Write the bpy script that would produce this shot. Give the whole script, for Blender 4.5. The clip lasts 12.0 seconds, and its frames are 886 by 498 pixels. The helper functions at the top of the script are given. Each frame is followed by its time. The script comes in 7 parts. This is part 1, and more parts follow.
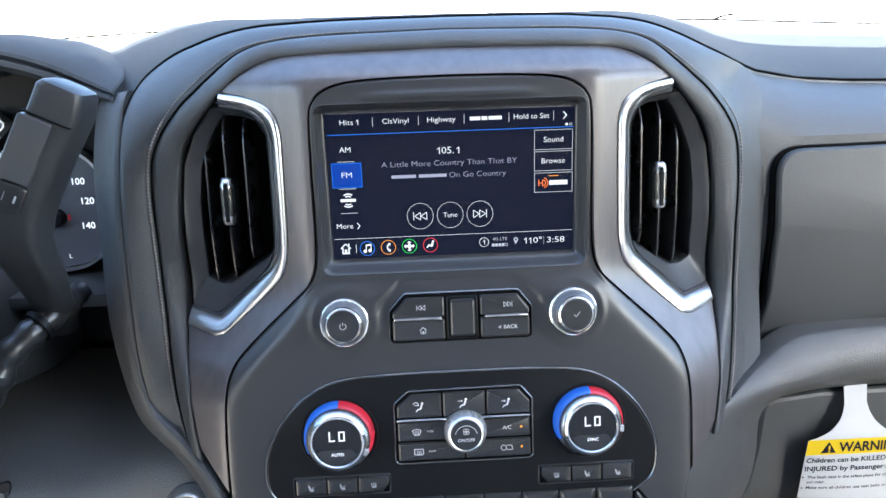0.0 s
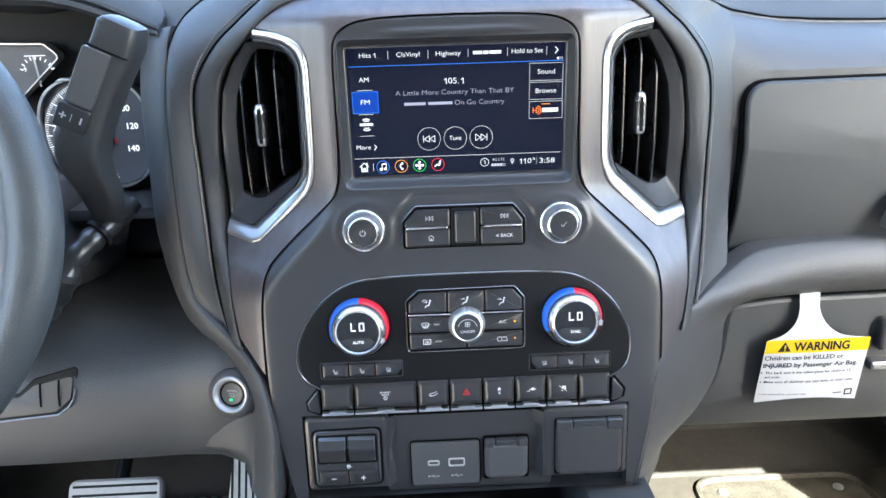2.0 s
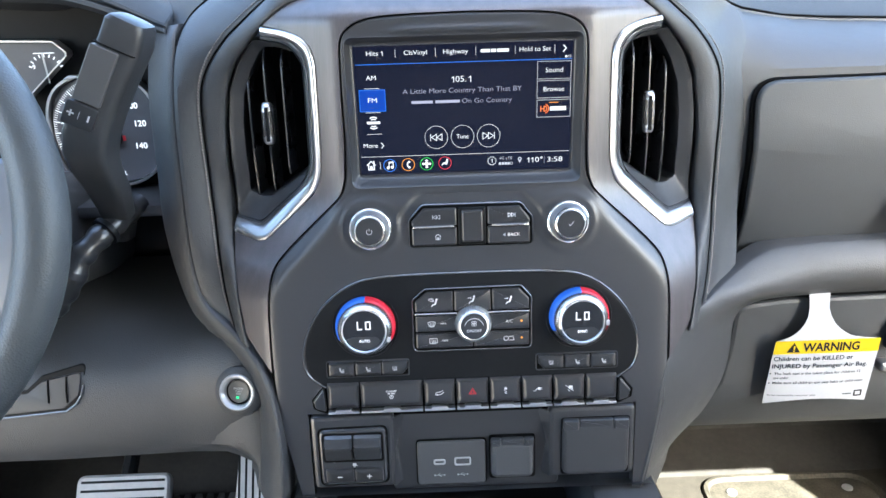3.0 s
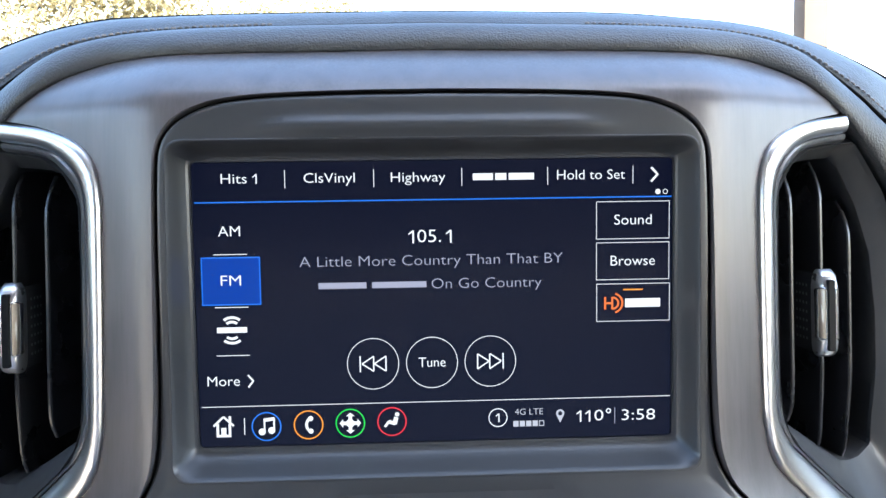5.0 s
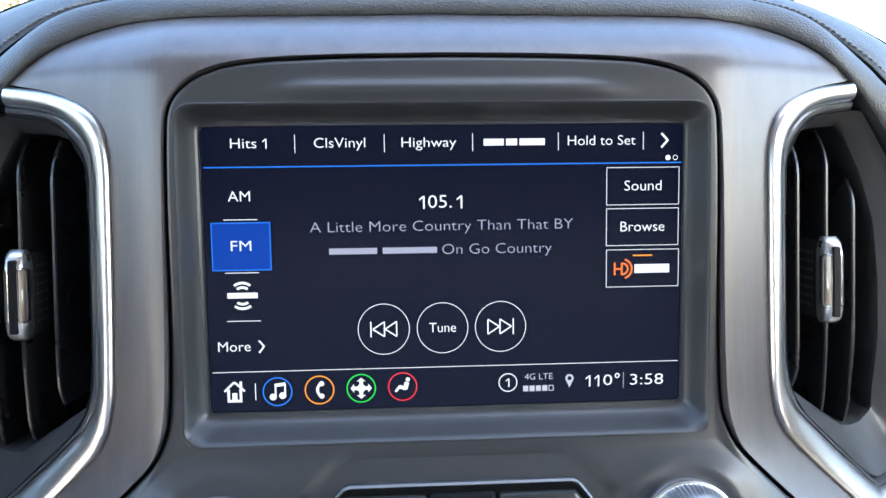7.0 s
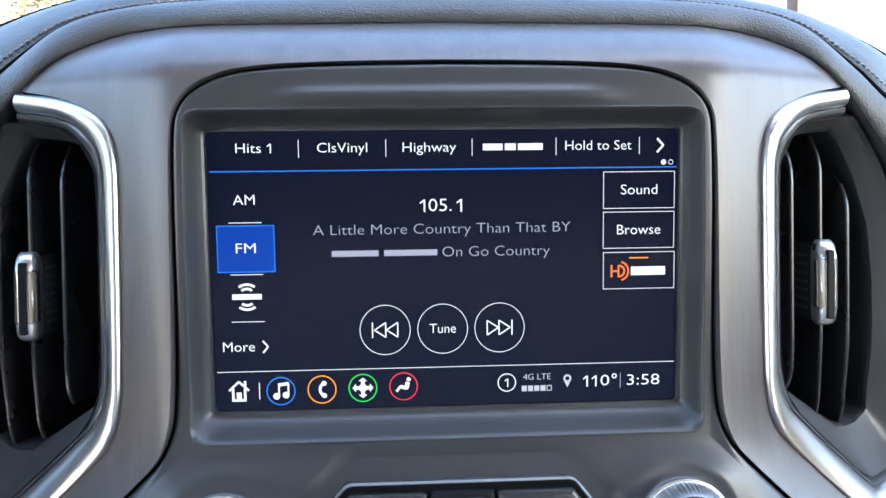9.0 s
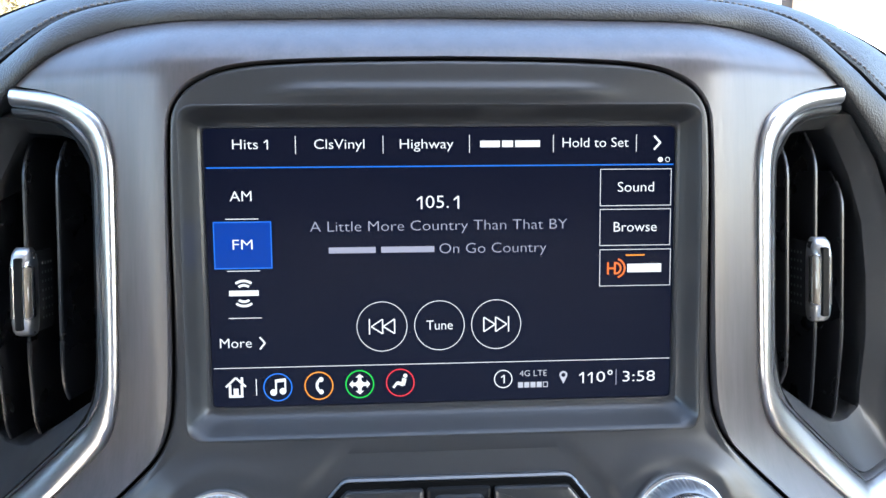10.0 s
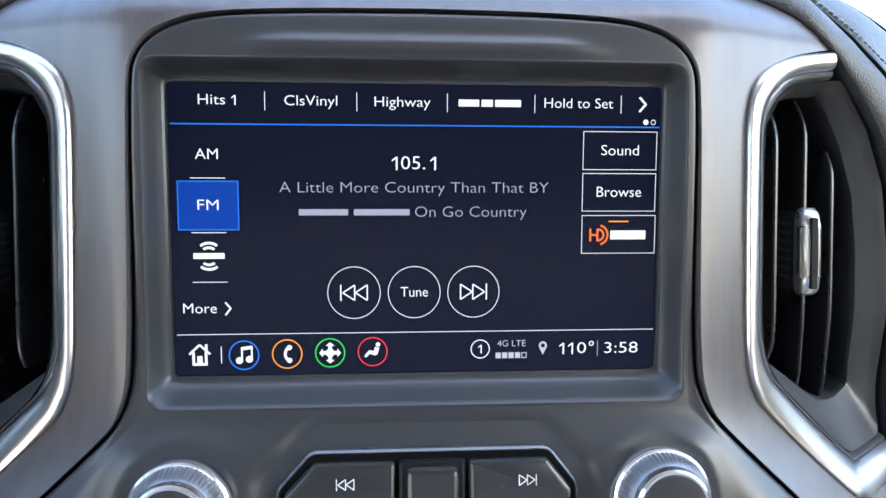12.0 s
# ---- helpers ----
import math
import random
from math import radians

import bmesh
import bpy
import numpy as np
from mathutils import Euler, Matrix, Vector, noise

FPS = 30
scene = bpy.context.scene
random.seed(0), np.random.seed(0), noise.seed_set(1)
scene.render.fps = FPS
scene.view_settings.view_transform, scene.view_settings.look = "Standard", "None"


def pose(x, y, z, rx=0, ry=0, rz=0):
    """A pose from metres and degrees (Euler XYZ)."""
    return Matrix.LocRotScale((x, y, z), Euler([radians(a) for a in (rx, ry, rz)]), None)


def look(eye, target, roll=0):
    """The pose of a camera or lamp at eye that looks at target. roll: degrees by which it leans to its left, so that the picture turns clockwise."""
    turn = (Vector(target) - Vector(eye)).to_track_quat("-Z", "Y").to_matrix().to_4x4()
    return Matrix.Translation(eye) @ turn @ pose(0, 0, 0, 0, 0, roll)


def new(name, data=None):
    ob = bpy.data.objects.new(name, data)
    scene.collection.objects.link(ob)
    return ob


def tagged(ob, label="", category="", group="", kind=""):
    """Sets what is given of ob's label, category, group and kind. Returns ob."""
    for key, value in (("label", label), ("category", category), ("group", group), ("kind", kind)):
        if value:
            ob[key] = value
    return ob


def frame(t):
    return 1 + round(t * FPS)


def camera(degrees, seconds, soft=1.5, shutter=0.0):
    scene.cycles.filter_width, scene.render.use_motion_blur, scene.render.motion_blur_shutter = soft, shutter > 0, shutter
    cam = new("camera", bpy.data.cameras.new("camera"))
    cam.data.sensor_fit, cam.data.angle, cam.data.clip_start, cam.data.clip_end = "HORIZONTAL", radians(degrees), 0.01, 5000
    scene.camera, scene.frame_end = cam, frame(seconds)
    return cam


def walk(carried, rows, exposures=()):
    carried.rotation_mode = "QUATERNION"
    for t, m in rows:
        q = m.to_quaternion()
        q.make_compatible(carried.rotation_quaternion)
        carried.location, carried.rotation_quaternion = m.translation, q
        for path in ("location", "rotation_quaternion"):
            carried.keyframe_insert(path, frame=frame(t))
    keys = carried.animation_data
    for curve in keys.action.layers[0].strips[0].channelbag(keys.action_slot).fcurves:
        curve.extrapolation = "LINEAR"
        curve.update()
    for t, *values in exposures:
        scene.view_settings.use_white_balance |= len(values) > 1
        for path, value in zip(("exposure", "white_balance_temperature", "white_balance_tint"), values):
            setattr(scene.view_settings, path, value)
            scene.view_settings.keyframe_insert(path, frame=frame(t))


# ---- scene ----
cam = camera(60.8, 12.0)
PATH = [
    (0, (-0.024, -0.019, 1.459), (0.055, 1.916, 0.961), -1.9),
    (0.5, (-0.027, -0.084, 1.466), (0.054, 1.831, 0.896), -2.5),
    (1, (-0.029, -0.097, 1.466), (0.053, 1.803, 0.847), -2.0),
    (1.5, (-0.028, -0.102, 1.465), (0.051, 1.795, 0.834), -1.7),
    (2, (-0.028, -0.103, 1.464), (0.03, 1.787, 0.812), -1.7),
    (2.5, (-0.028, -0.102, 1.465), (0.016, 1.782, 0.794), -1.7),
    (2.7, (-0.029, -0.102, 1.465), (0.014, 1.782, 0.794), -1.7),
    (4.3, (-0.001, 0.075, 1.449), (-0.021, 2.057, 1.0637), -1.5),
    (4.5, (-0.006, 0.154, 1.435), (0.012, 2.139, 1.1244), -1.3),
    (5, (-0.004, 0.231, 1.41), (0.081, 2.224, 1.268), -0.8),
    (5.5, (-0.009, 0.234, 1.406), (0.108, 2.226, 1.264), -0.6),
    (6, (-0.008, 0.23, 1.404), (0.105, 2.221, 1.247), -0.7),
    (6.5, (-0.01, 0.23, 1.403), (0.108, 2.219, 1.233), -0.6),
    (7, (-0.012, 0.231, 1.405), (0.103, 2.218, 1.21), -0.7),
    (9, (-0.011, 0.225, 1.404), (0.094, 2.214, 1.227), -0.7),
    (9.5, (-0.011, 0.225, 1.406), (0.099, 2.213, 1.217), -0.6),
    (10, (-0.012, 0.225, 1.406), (0.108, 2.212, 1.206), -0.5),
    (10.5, (-0.009, 0.235, 1.403), (0.13, 2.22, 1.205), -0.4),
    (11, (-0.004, 0.234, 1.399), (0.146, 2.219, 1.2), -0.1),
    (11.5, (-0.005, 0.235, 1.395), (0.155, 2.218, 1.196), 0.2),
    (12, (-0.007, 0.235, 1.393), (0.144, 2.218, 1.187), 0.2),
]
LIGHTING = [(0.0, 3.65, 5950, 4), (0.8, 3.9, 6050, 4), (2.7, 4.0, 6100, 4), (4.4, 3.5, 6000, 4), (5.0, 3.6, 6050, 4), (10.0, 3.7, 6050, 4), (12.0, 3.6, 6100, 5)]
walk(cam, [(t, look(eye, target, roll)) for t, eye, target, roll in PATH], LIGHTING)


# ---- world and light ----
SUN_DIR = Vector((-0.30, 0.725, -0.618))
world = bpy.data.worlds.new("sky_world")
world.use_nodes = True
wn = world.node_tree.nodes
sky = wn.new("ShaderNodeTexSky")
sky.sky_type = "NISHITA"
sky.sun_disc = False
sky.dust_density = 3.0
sky.sun_elevation = math.asin(0.618 / SUN_DIR.length)
sky.sun_rotation = math.atan2(0.30, -0.725)
world.node_tree.links.new(sky.outputs["Color"], wn["Background"].inputs["Color"])
wn["Background"].inputs["Strength"].default_value = 0.15
scene.world = world
sun_data = bpy.data.lights.new("sun", "SUN")
sun_data.energy, sun_data.angle, sun_data.color = 4.2, radians(0.6), (1.0, 0.95, 0.86)
sun = new("sun", sun_data)
sun.matrix_world = look((0, 0, 30), Vector((0, 0, 30)) + SUN_DIR)


# ---- materials ----
def material(name, base, rough=0.5, metal=0.0, vary=0.15, scale=60.0, bump=0.0, bump_scale=400.0, stretch=None,
             emit=None, strength=0.0, coat=0.0, spec=0.5, rough_vary=0.03, pebble=False, bump_depth=0.0006):
    mat = bpy.data.materials.new(name)
    mat.use_nodes = True
    nt = mat.node_tree
    n, l = nt.nodes, nt.links
    b = n["Principled BSDF"]
    b.inputs["Roughness"].default_value = rough
    b.inputs["Metallic"].default_value = metal
    b.inputs["Specular IOR Level"].default_value = spec
    b.inputs["Coat Weight"].default_value = coat
    b.inputs["Coat Roughness"].default_value = 0.25
    b.inputs["Base Color"].default_value = (*base, 1)
    tc = n.new("ShaderNodeTexCoord")
    mp = n.new("ShaderNodeMapping")
    l.new(tc.outputs["Object"], mp.inputs["Vector"])
    if stretch:
        mp.inputs["Scale"].default_value = stretch
    if vary > 0:
        big = n.new("ShaderNodeTexNoise")
        big.inputs["Scale"].default_value = scale * 0.12
        big.inputs["Detail"].default_value = 4
        fine = n.new("ShaderNodeTexNoise")
        fine.inputs["Scale"].default_value = scale
        fine.inputs["Detail"].default_value = 6
        l.new((mp if stretch else tc).outputs["Vector" if stretch else "Object"], big.inputs["Vector"])
        l.new(mp.outputs["Vector"], fine.inputs["Vector"])
        mixv = n.new("ShaderNodeMath")
        mixv.operation = "ADD"
        l.new(big.outputs["Fac"], mixv.inputs[0])
        l.new(fine.outputs["Fac"], mixv.inputs[1])
        ramp = n.new("ShaderNodeMapRange")
        ramp.inputs["From Min"].default_value, ramp.inputs["From Max"].default_value = 0.6, 1.4
        ramp.inputs["To Min"].default_value, ramp.inputs["To Max"].default_value = 1 - vary, 1 + vary
        l.new(mixv.outputs[0], ramp.inputs["Value"])
        mul = n.new("ShaderNodeVectorMath")
        mul.operation = "SCALE"
        mul.inputs[0].default_value = base
        l.new(ramp.outputs["Result"], mul.inputs["Scale"])
        l.new(mul.outputs["Vector"], b.inputs["Base Color"])
        rr = n.new("ShaderNodeMapRange")
        rr.inputs["From Min"].default_value, rr.inputs["From Max"].default_value = 0.3, 0.7
        rr.inputs["To Min"].default_value, rr.inputs["To Max"].default_value = max(0.02, rough - rough_vary), min(1, rough + rough_vary)
        l.new(fine.outputs["Fac"], rr.inputs["Value"])
        l.new(rr.outputs["Result"], b.inputs["Roughness"])
    if bump > 0:
        if pebble:
            tex = n.new("ShaderNodeTexVoronoi")
            tex.inputs["Scale"].default_value = bump_scale
            height = tex.outputs["Distance"]
        else:
            tex = n.new("ShaderNodeTexNoise")
            tex.inputs["Scale"].default_value = bump_scale
            tex.inputs["Detail"].default_value = 3
            height = tex.outputs["Fac"]
        l.new(mp.outputs["Vector"], tex.inputs["Vector"])
        bn = n.new("ShaderNodeBump")
        bn.inputs["Strength"].default_value = bump
        bn.inputs["Distance"].default_value = bump_depth
        l.new(height, bn.inputs["Height"])
        l.new(bn.outputs["Normal"], b.inputs["Normal"])
    if emit:
        b.inputs["Emission Color"].default_value = (*emit, 1)
        b.inputs["Emission Strength"].default_value = strength
    return mat


M_LEATHER = material("black_leather", (0.043, 0.045, 0.048), 0.44, vary=0.10, bump=0.6, bump_scale=1250, spec=0.5, pebble=True, bump_depth=0.0004)
M_DOOR = material("fine_grained_vinyl", (0.037, 0.040, 0.043), 0.50, vary=0.08, bump=0.3, bump_scale=1500, spec=0.5, pebble=True, bump_depth=0.0004)
M_PAD = material("dash_pad_vinyl", (0.040, 0.042, 0.044), 0.75, vary=0.12, bump=0.5, bump_scale=1000, spec=0.12, pebble=True, bump_depth=0.0004)
M_BONNET = material("pale_beige_paint", (0.11, 0.108, 0.092), 0.3, vary=0.04, scale=20, coat=0.6)
M_SOFT = material("soft_black_plastic", (0.045, 0.046, 0.048), 0.5, vary=0.12, bump=0.35, bump_scale=900, pebble=True)
M_WING = material("brushed_dark_metal_paint", (0.074, 0.066, 0.069), 0.48, metal=0.25, coat=0.6, vary=0.30, scale=900, stretch=(1.0, 1.0, 0.02), rough_vary=0.10)
M_PANEL = material("satin_charcoal_plastic", (0.029, 0.030, 0.033), 0.36, vary=0.05, scale=300, spec=0.62, rough_vary=0.015, bump=0.05, bump_scale=1600, bump_depth=0.0003)
M_BLACK = material("matte_black_plastic", (0.009, 0.0095, 0.0105), 0.42, spec=0.13, vary=0.1, scale=200)
M_BUTTON = material("black_button_plastic", (0.021, 0.0215, 0.023), 0.30, spec=0.65, vary=0.04, scale=60, rough_vary=0.01)
# glossy, with a paler base than the panel to strengthen the bevel's highlight
M_RIM = material("highlit_black_edge", (0.050, 0.052, 0.056), 0.22, spec=1.0, vary=0.0)
M_GAP = material("dark_gap", (0.004, 0.004, 0.004), 0.8, vary=0.0, spec=0.04)
M_VANE = material("vane_black_plastic", (0.022, 0.022, 0.025), 0.28, spec=0.6, vary=0.05, scale=60, rough_vary=0.015)
M_CUP = material("vent_grey_plastic", (0.036, 0.037, 0.039), 0.42, vary=0.08, scale=300)
M_CHROME = material("satin_chrome", (0.62, 0.62, 0.63), 0.32, metal=1.0, vary=0.03, scale=120, rough_vary=0.015)
M_TRIM_CHROME = material("polished_trim_chrome", (0.62, 0.62, 0.63), 0.29, metal=1.0, vary=0.0)
M_BRIGHT = material("bright_chrome", (0.86, 0.86, 0.86), 0.20, metal=1.0, vary=0.03, scale=120, rough_vary=0.015)
M_KNURL = material("knurled_chrome", (0.84, 0.84, 0.84), 0.36, metal=1.0, vary=0.03, scale=120, rough_vary=0.015)
M_STITCH = material("grey_thread", (0.20, 0.18, 0.165), 0.7, vary=0.2, scale=900)
M_WHITE_MARK = material("white_print", (0.72, 0.72, 0.72), 0.5, vary=0.0, emit=(1, 1, 1), strength=0.0)
M_GREY_MARK = material("grey_print", (0.42, 0.43, 0.44), 0.5, vary=0.0)
# pale greenish, the light on the slider's dots put into their colour
M_GREY_DOT = material("lit_flank_dots", (0.26, 0.28, 0.27), 0.5, vary=0.0)
M_RED_MARK = material("red_print", (0.55, 0.03, 0.04), 0.45, vary=0.0)
M_RED_BAND = material("red_translucent_band", (0.38, 0.02, 0.035), 0.25, vary=0.0, emit=(0.9, 0.03, 0.06), strength=0.015)
M_BLUE_BAND = material("blue_translucent_band", (0.03, 0.11, 0.42), 0.25, vary=0.0, emit=(0.03, 0.16, 0.9), strength=0.015)
M_DIAL_FACE = material("dark_dial_face", (0.012, 0.012, 0.013), 0.2, vary=0.0)
M_AMBER = material("amber_indicator", (0.7, 0.25, 0.02), 0.4, vary=0.0, emit=(1.0, 0.35, 0.03), strength=0.12)
M_GREEN = material("green_indicator", (0.02, 0.5, 0.15), 0.4, vary=0.0, emit=(0.02, 0.9, 0.25), strength=0.12)
M_SCREEN = material("display_glass", (0.005, 0.005, 0.007), 0.16, vary=0.0, spec=0.15, emit=(0.0034, 0.0056, 0.0205), strength=0.072)
M_UI_WHITE = material("display_white", (0.02, 0.02, 0.02), 0.3, vary=0.0, emit=(0.9, 0.9, 0.95), strength=0.105)
M_UI_GREY = material("display_grey", (0.02, 0.02, 0.02), 0.3, vary=0.0, emit=(0.34, 0.34, 0.45), strength=0.105)
M_UI_PALE = material("display_pale_grey", (0.02, 0.02, 0.02), 0.3, vary=0.0, emit=(0.5, 0.5, 0.58), strength=0.105)
M_UI_BLUE = material("display_blue", (0.005, 0.01, 0.03), 0.3, vary=0.0, spec=0.15, emit=(0.002, 0.038, 0.31), strength=0.105)
M_UI_LINE = material("display_blue_line", (0.01, 0.02, 0.05), 0.3, vary=0.0, emit=(0.02, 0.17, 0.75), strength=0.105)
M_UI_ORANGE = material("display_orange", (0.05, 0.02, 0.01), 0.3, vary=0.0, emit=(0.95, 0.32, 0.02), strength=0.105)
M_UI_HD = material("display_deep_orange", (0.05, 0.02, 0.01), 0.3, vary=0.0, emit=(0.85, 0.16, 0.02), strength=0.105)
M_UI_GREEN = material("display_green", (0.01, 0.05, 0.01), 0.3, vary=0.0, emit=(0.03, 0.6, 0.06), strength=0.105)
M_UI_RED = material("display_red", (0.05, 0.01, 0.01), 0.3, vary=0.0, emit=(0.75, 0.02, 0.04), strength=0.105)
M_CARPET = material("dark_carpet", (0.052, 0.045, 0.034), 0.95, vary=0.3, scale=500, bump=1.0, bump_scale=700)
M_MAT = material("rubber_floor_mat", (0.070, 0.062, 0.046), 0.8, vary=0.6, scale=260, bump=0.5, bump_scale=330, pebble=True)
# mat ribs coloured pale, as lit; the sheet between them stays black
M_RIB = material("lit_mat_rib_rubber", (0.15, 0.15, 0.155), 0.5, vary=0.12, scale=120)
M_PEDAL = material("grey_pedal_rubber", (0.46, 0.45, 0.45), 0.55, vary=0.12, scale=120)
M_YELLOW = material("yellow_print", (0.46, 0.33, 0.005), 0.6, spec=0.2, vary=0.04, scale=80)
M_PAPER = material("white_card", (0.35, 0.355, 0.365), 0.6, spec=0.2, vary=0.04, scale=60)
M_INK = material("black_ink", (0.012, 0.012, 0.012), 0.6, spec=0.15, vary=0.0)
M_FADED_INK = material("grey_ink", (0.06, 0.063, 0.07), 0.6, spec=0.15, vary=0.0)
M_SLATE_INK = material("slate_ink", (0.022, 0.027, 0.036), 0.6, spec=0.15, vary=0.0)
# base raised to grey for the sky reflected in the dial glass
M_GAUGE = material("gauge_face", (0.085, 0.085, 0.095), 0.40, vary=0.05, scale=200)
M_DIAL_MARK = material("lit_dial_white", (0.7, 0.7, 0.7), 0.5, vary=0.0, emit=(0.9, 0.92, 1.0), strength=0.10)
M_HOUSING = material("moulded_black_plastic", (0.029, 0.030, 0.033), 0.32, spec=0.75, vary=0.04, scale=40, rough_vary=0.01)
M_BRONZE = material("satin_champagne_metal", (0.50, 0.44, 0.38), 0.3, metal=1.0, vary=0.03, scale=120, rough_vary=0.02)
M_TOEBOARD = material("grey_toeboard_lining", (0.05, 0.046, 0.04), 0.9, vary=0.3, scale=120, bump=0.4, bump_scale=500)
M_LIP = material("smoked_chrome", (0.22, 0.22, 0.23), 0.3, metal=0.8, vary=0.03, scale=120, rough_vary=0.02)
M_LIP_BRIGHT = material("dull_chrome", (0.58, 0.58, 0.59), 0.34, metal=0.9, vary=0.03, scale=120, rough_vary=0.02)
M_LEVER = material("dark_lever_plastic", (0.030, 0.031, 0.033), 0.40, vary=0.1, scale=200, bump=0.2, bump_scale=900)
M_BLACK_GLOSS = material("glossy_black_plastic", (0.034, 0.035, 0.038), 0.26, spec=0.8, vary=0.05, scale=40, rough_vary=0.02)
M_GREY_PANEL = material("charcoal_insert_plastic", (0.058, 0.060, 0.064), 0.36, spec=0.6, vary=0.04, scale=40, rough_vary=0.01)
M_LID = material("charcoal_lid_plastic", (0.036, 0.037, 0.040), 0.33, spec=0.65, vary=0.04, scale=40, rough_vary=0.01)
M_SPOKE = material("satin_grey_paint", (0.20, 0.20, 0.21), 0.45, metal=0.3, vary=0.06, scale=100)
M_WHEEL = material("wheel_leather", (0.062, 0.066, 0.068), 0.45, vary=0.1, bump=0.35, bump_scale=700, pebble=True)
M_SILVER = material("silver_plastic", (0.46, 0.46, 0.465), 0.4, metal=0.6, vary=0.06, scale=100)
# opaque, for the unseen rear side windows that are shut against light
M_BLIND = material("opaque_dark_pane", (0.012, 0.013, 0.014), 0.08, vary=0.0)
M_HEADLINER = material("grey_headliner", (0.33, 0.32, 0.31), 0.95, vary=0.08, scale=200)
# pale and warm, to brighten what the lower stack reflects
M_BOUNCE = material("warm_bounce_surface", (0.68, 0.59, 0.55), 0.9, vary=0.08, scale=200)
M_TRIM = material("dark_trim", (0.06, 0.06, 0.062), 0.6, vary=0.1, scale=100)
M_CONCRETE = material("sunlit_concrete", (0.42, 0.36, 0.295), 0.9, vary=0.15, scale=3)
M_BARK = material("bark", (0.12, 0.095, 0.065), 0.9, vary=0.3, scale=30)
M_LEAF = material("foliage", (0.21, 0.18, 0.095), 0.7, vary=0.15, scale=8)
M_STUCCO = material("pale_stucco", (0.72, 0.68, 0.62), 0.9, vary=0.08, scale=4)
M_WOOD_POST = material("timber_post", (0.034, 0.021, 0.012), 0.8, vary=0.25, scale=20)

# ---- helpers for building ----
X0, Z0 = 0.005, 1.300
PROFILE_Z = (0.9, 1.04, 1.14, 1.2, 1.28, 1.325, 1.4446, 1.452, 1.4626, 1.4752, 1.4871)
PROFILE_Y = (0.438, 0.450, 0.457, 0.464, 0.474, 0.482, 0.490, 0.4955, 0.513, 0.537, 0.559)


PROFILE_T = np.arange(0.88, 1.52, 0.001)
PROFILE_S = np.convolve(np.pad(np.interp(PROFILE_T, PROFILE_Z, PROFILE_Y), 9, mode="edge"), np.hanning(21)[1:-1] / np.hanning(21)[1:-1].sum(), mode="valid")


def lerp(a, b, t):
    return a + (b - a) * t


def ease(a, b, v):
    """0 below a, 1 above b, smooth between."""
    t = min(1.0, max(0.0, (v - a) / (b - a)))
    return t * t * (3 - 2 * t)


def face_y(x, z):
    """Depth of the stack's face at x, z in millimetres from its middle: flat in the middle, canted back at the sides."""
    zz = Z0 + z / 1000
    edge = lerp(0.165, 0.098, ease(1.218, 1.316, zz))
    cant = lerp(0.7, 0.45, ease(1.26, 1.34, zz))
    d = abs(x) / 1000 - edge
    return float(np.interp(zz, PROFILE_T, PROFILE_S)) + cant * 0.5 * (d + math.sqrt(d * d + 0.000036))


def at_face(x, z, off=0.0):
    return Vector((X0 + x / 1000, face_y(x, z) + off / 1000, Z0 + z / 1000))


def thing(name, label, category, group="", kind="", at=(0, 0, 0)):
    ob = new(name)
    ob.location = at
    ob.empty_display_size = 0.02
    return tagged(ob, label, category, group, kind)


def link_mesh(name, bm, mat, smooth=True):
    bmesh.ops.recalc_face_normals(bm, faces=bm.faces)
    me = bpy.data.meshes.new(name)
    bm.to_mesh(me)
    bm.free()
    me.materials.append(mat)
    if smooth:
        me.polygons.foreach_set("use_smooth", [len(p.vertices) < 5 for p in me.polygons])
        me.set_sharp_from_angle(angle=radians(24))
    return new(name, me)


def part(name, bm, mat, parent, label="", smooth=True):
    ob = link_mesh(name, bm, mat, smooth)
    ob.parent = parent
    ob.matrix_parent_inverse = Matrix.Translation(-parent.location) if parent.type == "EMPTY" else Matrix()
    if label:
        ob["label"] = label
    return ob


def rounded(points, r, n=5):
    """A closed outline with its corners rounded; r may be one radius or one for each corner."""
    out, count = [], len(points)
    for i, p in enumerate(points):
        p = Vector(p)
        a, b = Vector(points[i - 1]) - p, Vector(points[(i + 1) % count]) - p
        rad = r[i] if isinstance(r, (list, tuple)) else r
        ang = a.angle(b)
        cut = min(rad / max(math.tan(ang / 2), 0.05), a.length * 0.49, b.length * 0.49)
        if rad <= 0 or cut < 1e-6:
            out.append(p)
            continue
        p0, p1 = p + a.normalized() * cut, p + b.normalized() * cut
        for k in range(n + 1):
            t = k / n
            out.append((p0 * (1 - t) ** 2) + p * (2 * t * (1 - t)) + p1 * t ** 2)
    return out


def box2(x0, z0, x1, z1):
    return [(x0, z0), (x1, z0), (x1, z1), (x0, z1)]


def inset(points, d):
    """The outline moved inwards by d."""
    pts = [Vector(p) for p in points]
    area = sum(pts[i - 1].x * pts[i].y - pts[i].x * pts[i - 1].y for i in range(len(pts)))
    sign = 1 if area > 0 else -1
    out = []
    for i, p in enumerate(pts):
        a, b = p - pts[i - 1], pts[(i + 1) % len(pts)] - p
        if a.length < 1e-9:
            a = b
        if b.length < 1e-9:
            b = a
        na, nb = Vector((-a.y, a.x)).normalized(), Vector((-b.y, b.x)).normalized()
        m = na + nb
        m = m.normalized() if m.length > 1e-6 else na
        out.append(p + m * (sign * d / max(0.5, m.dot(na))))
    return out


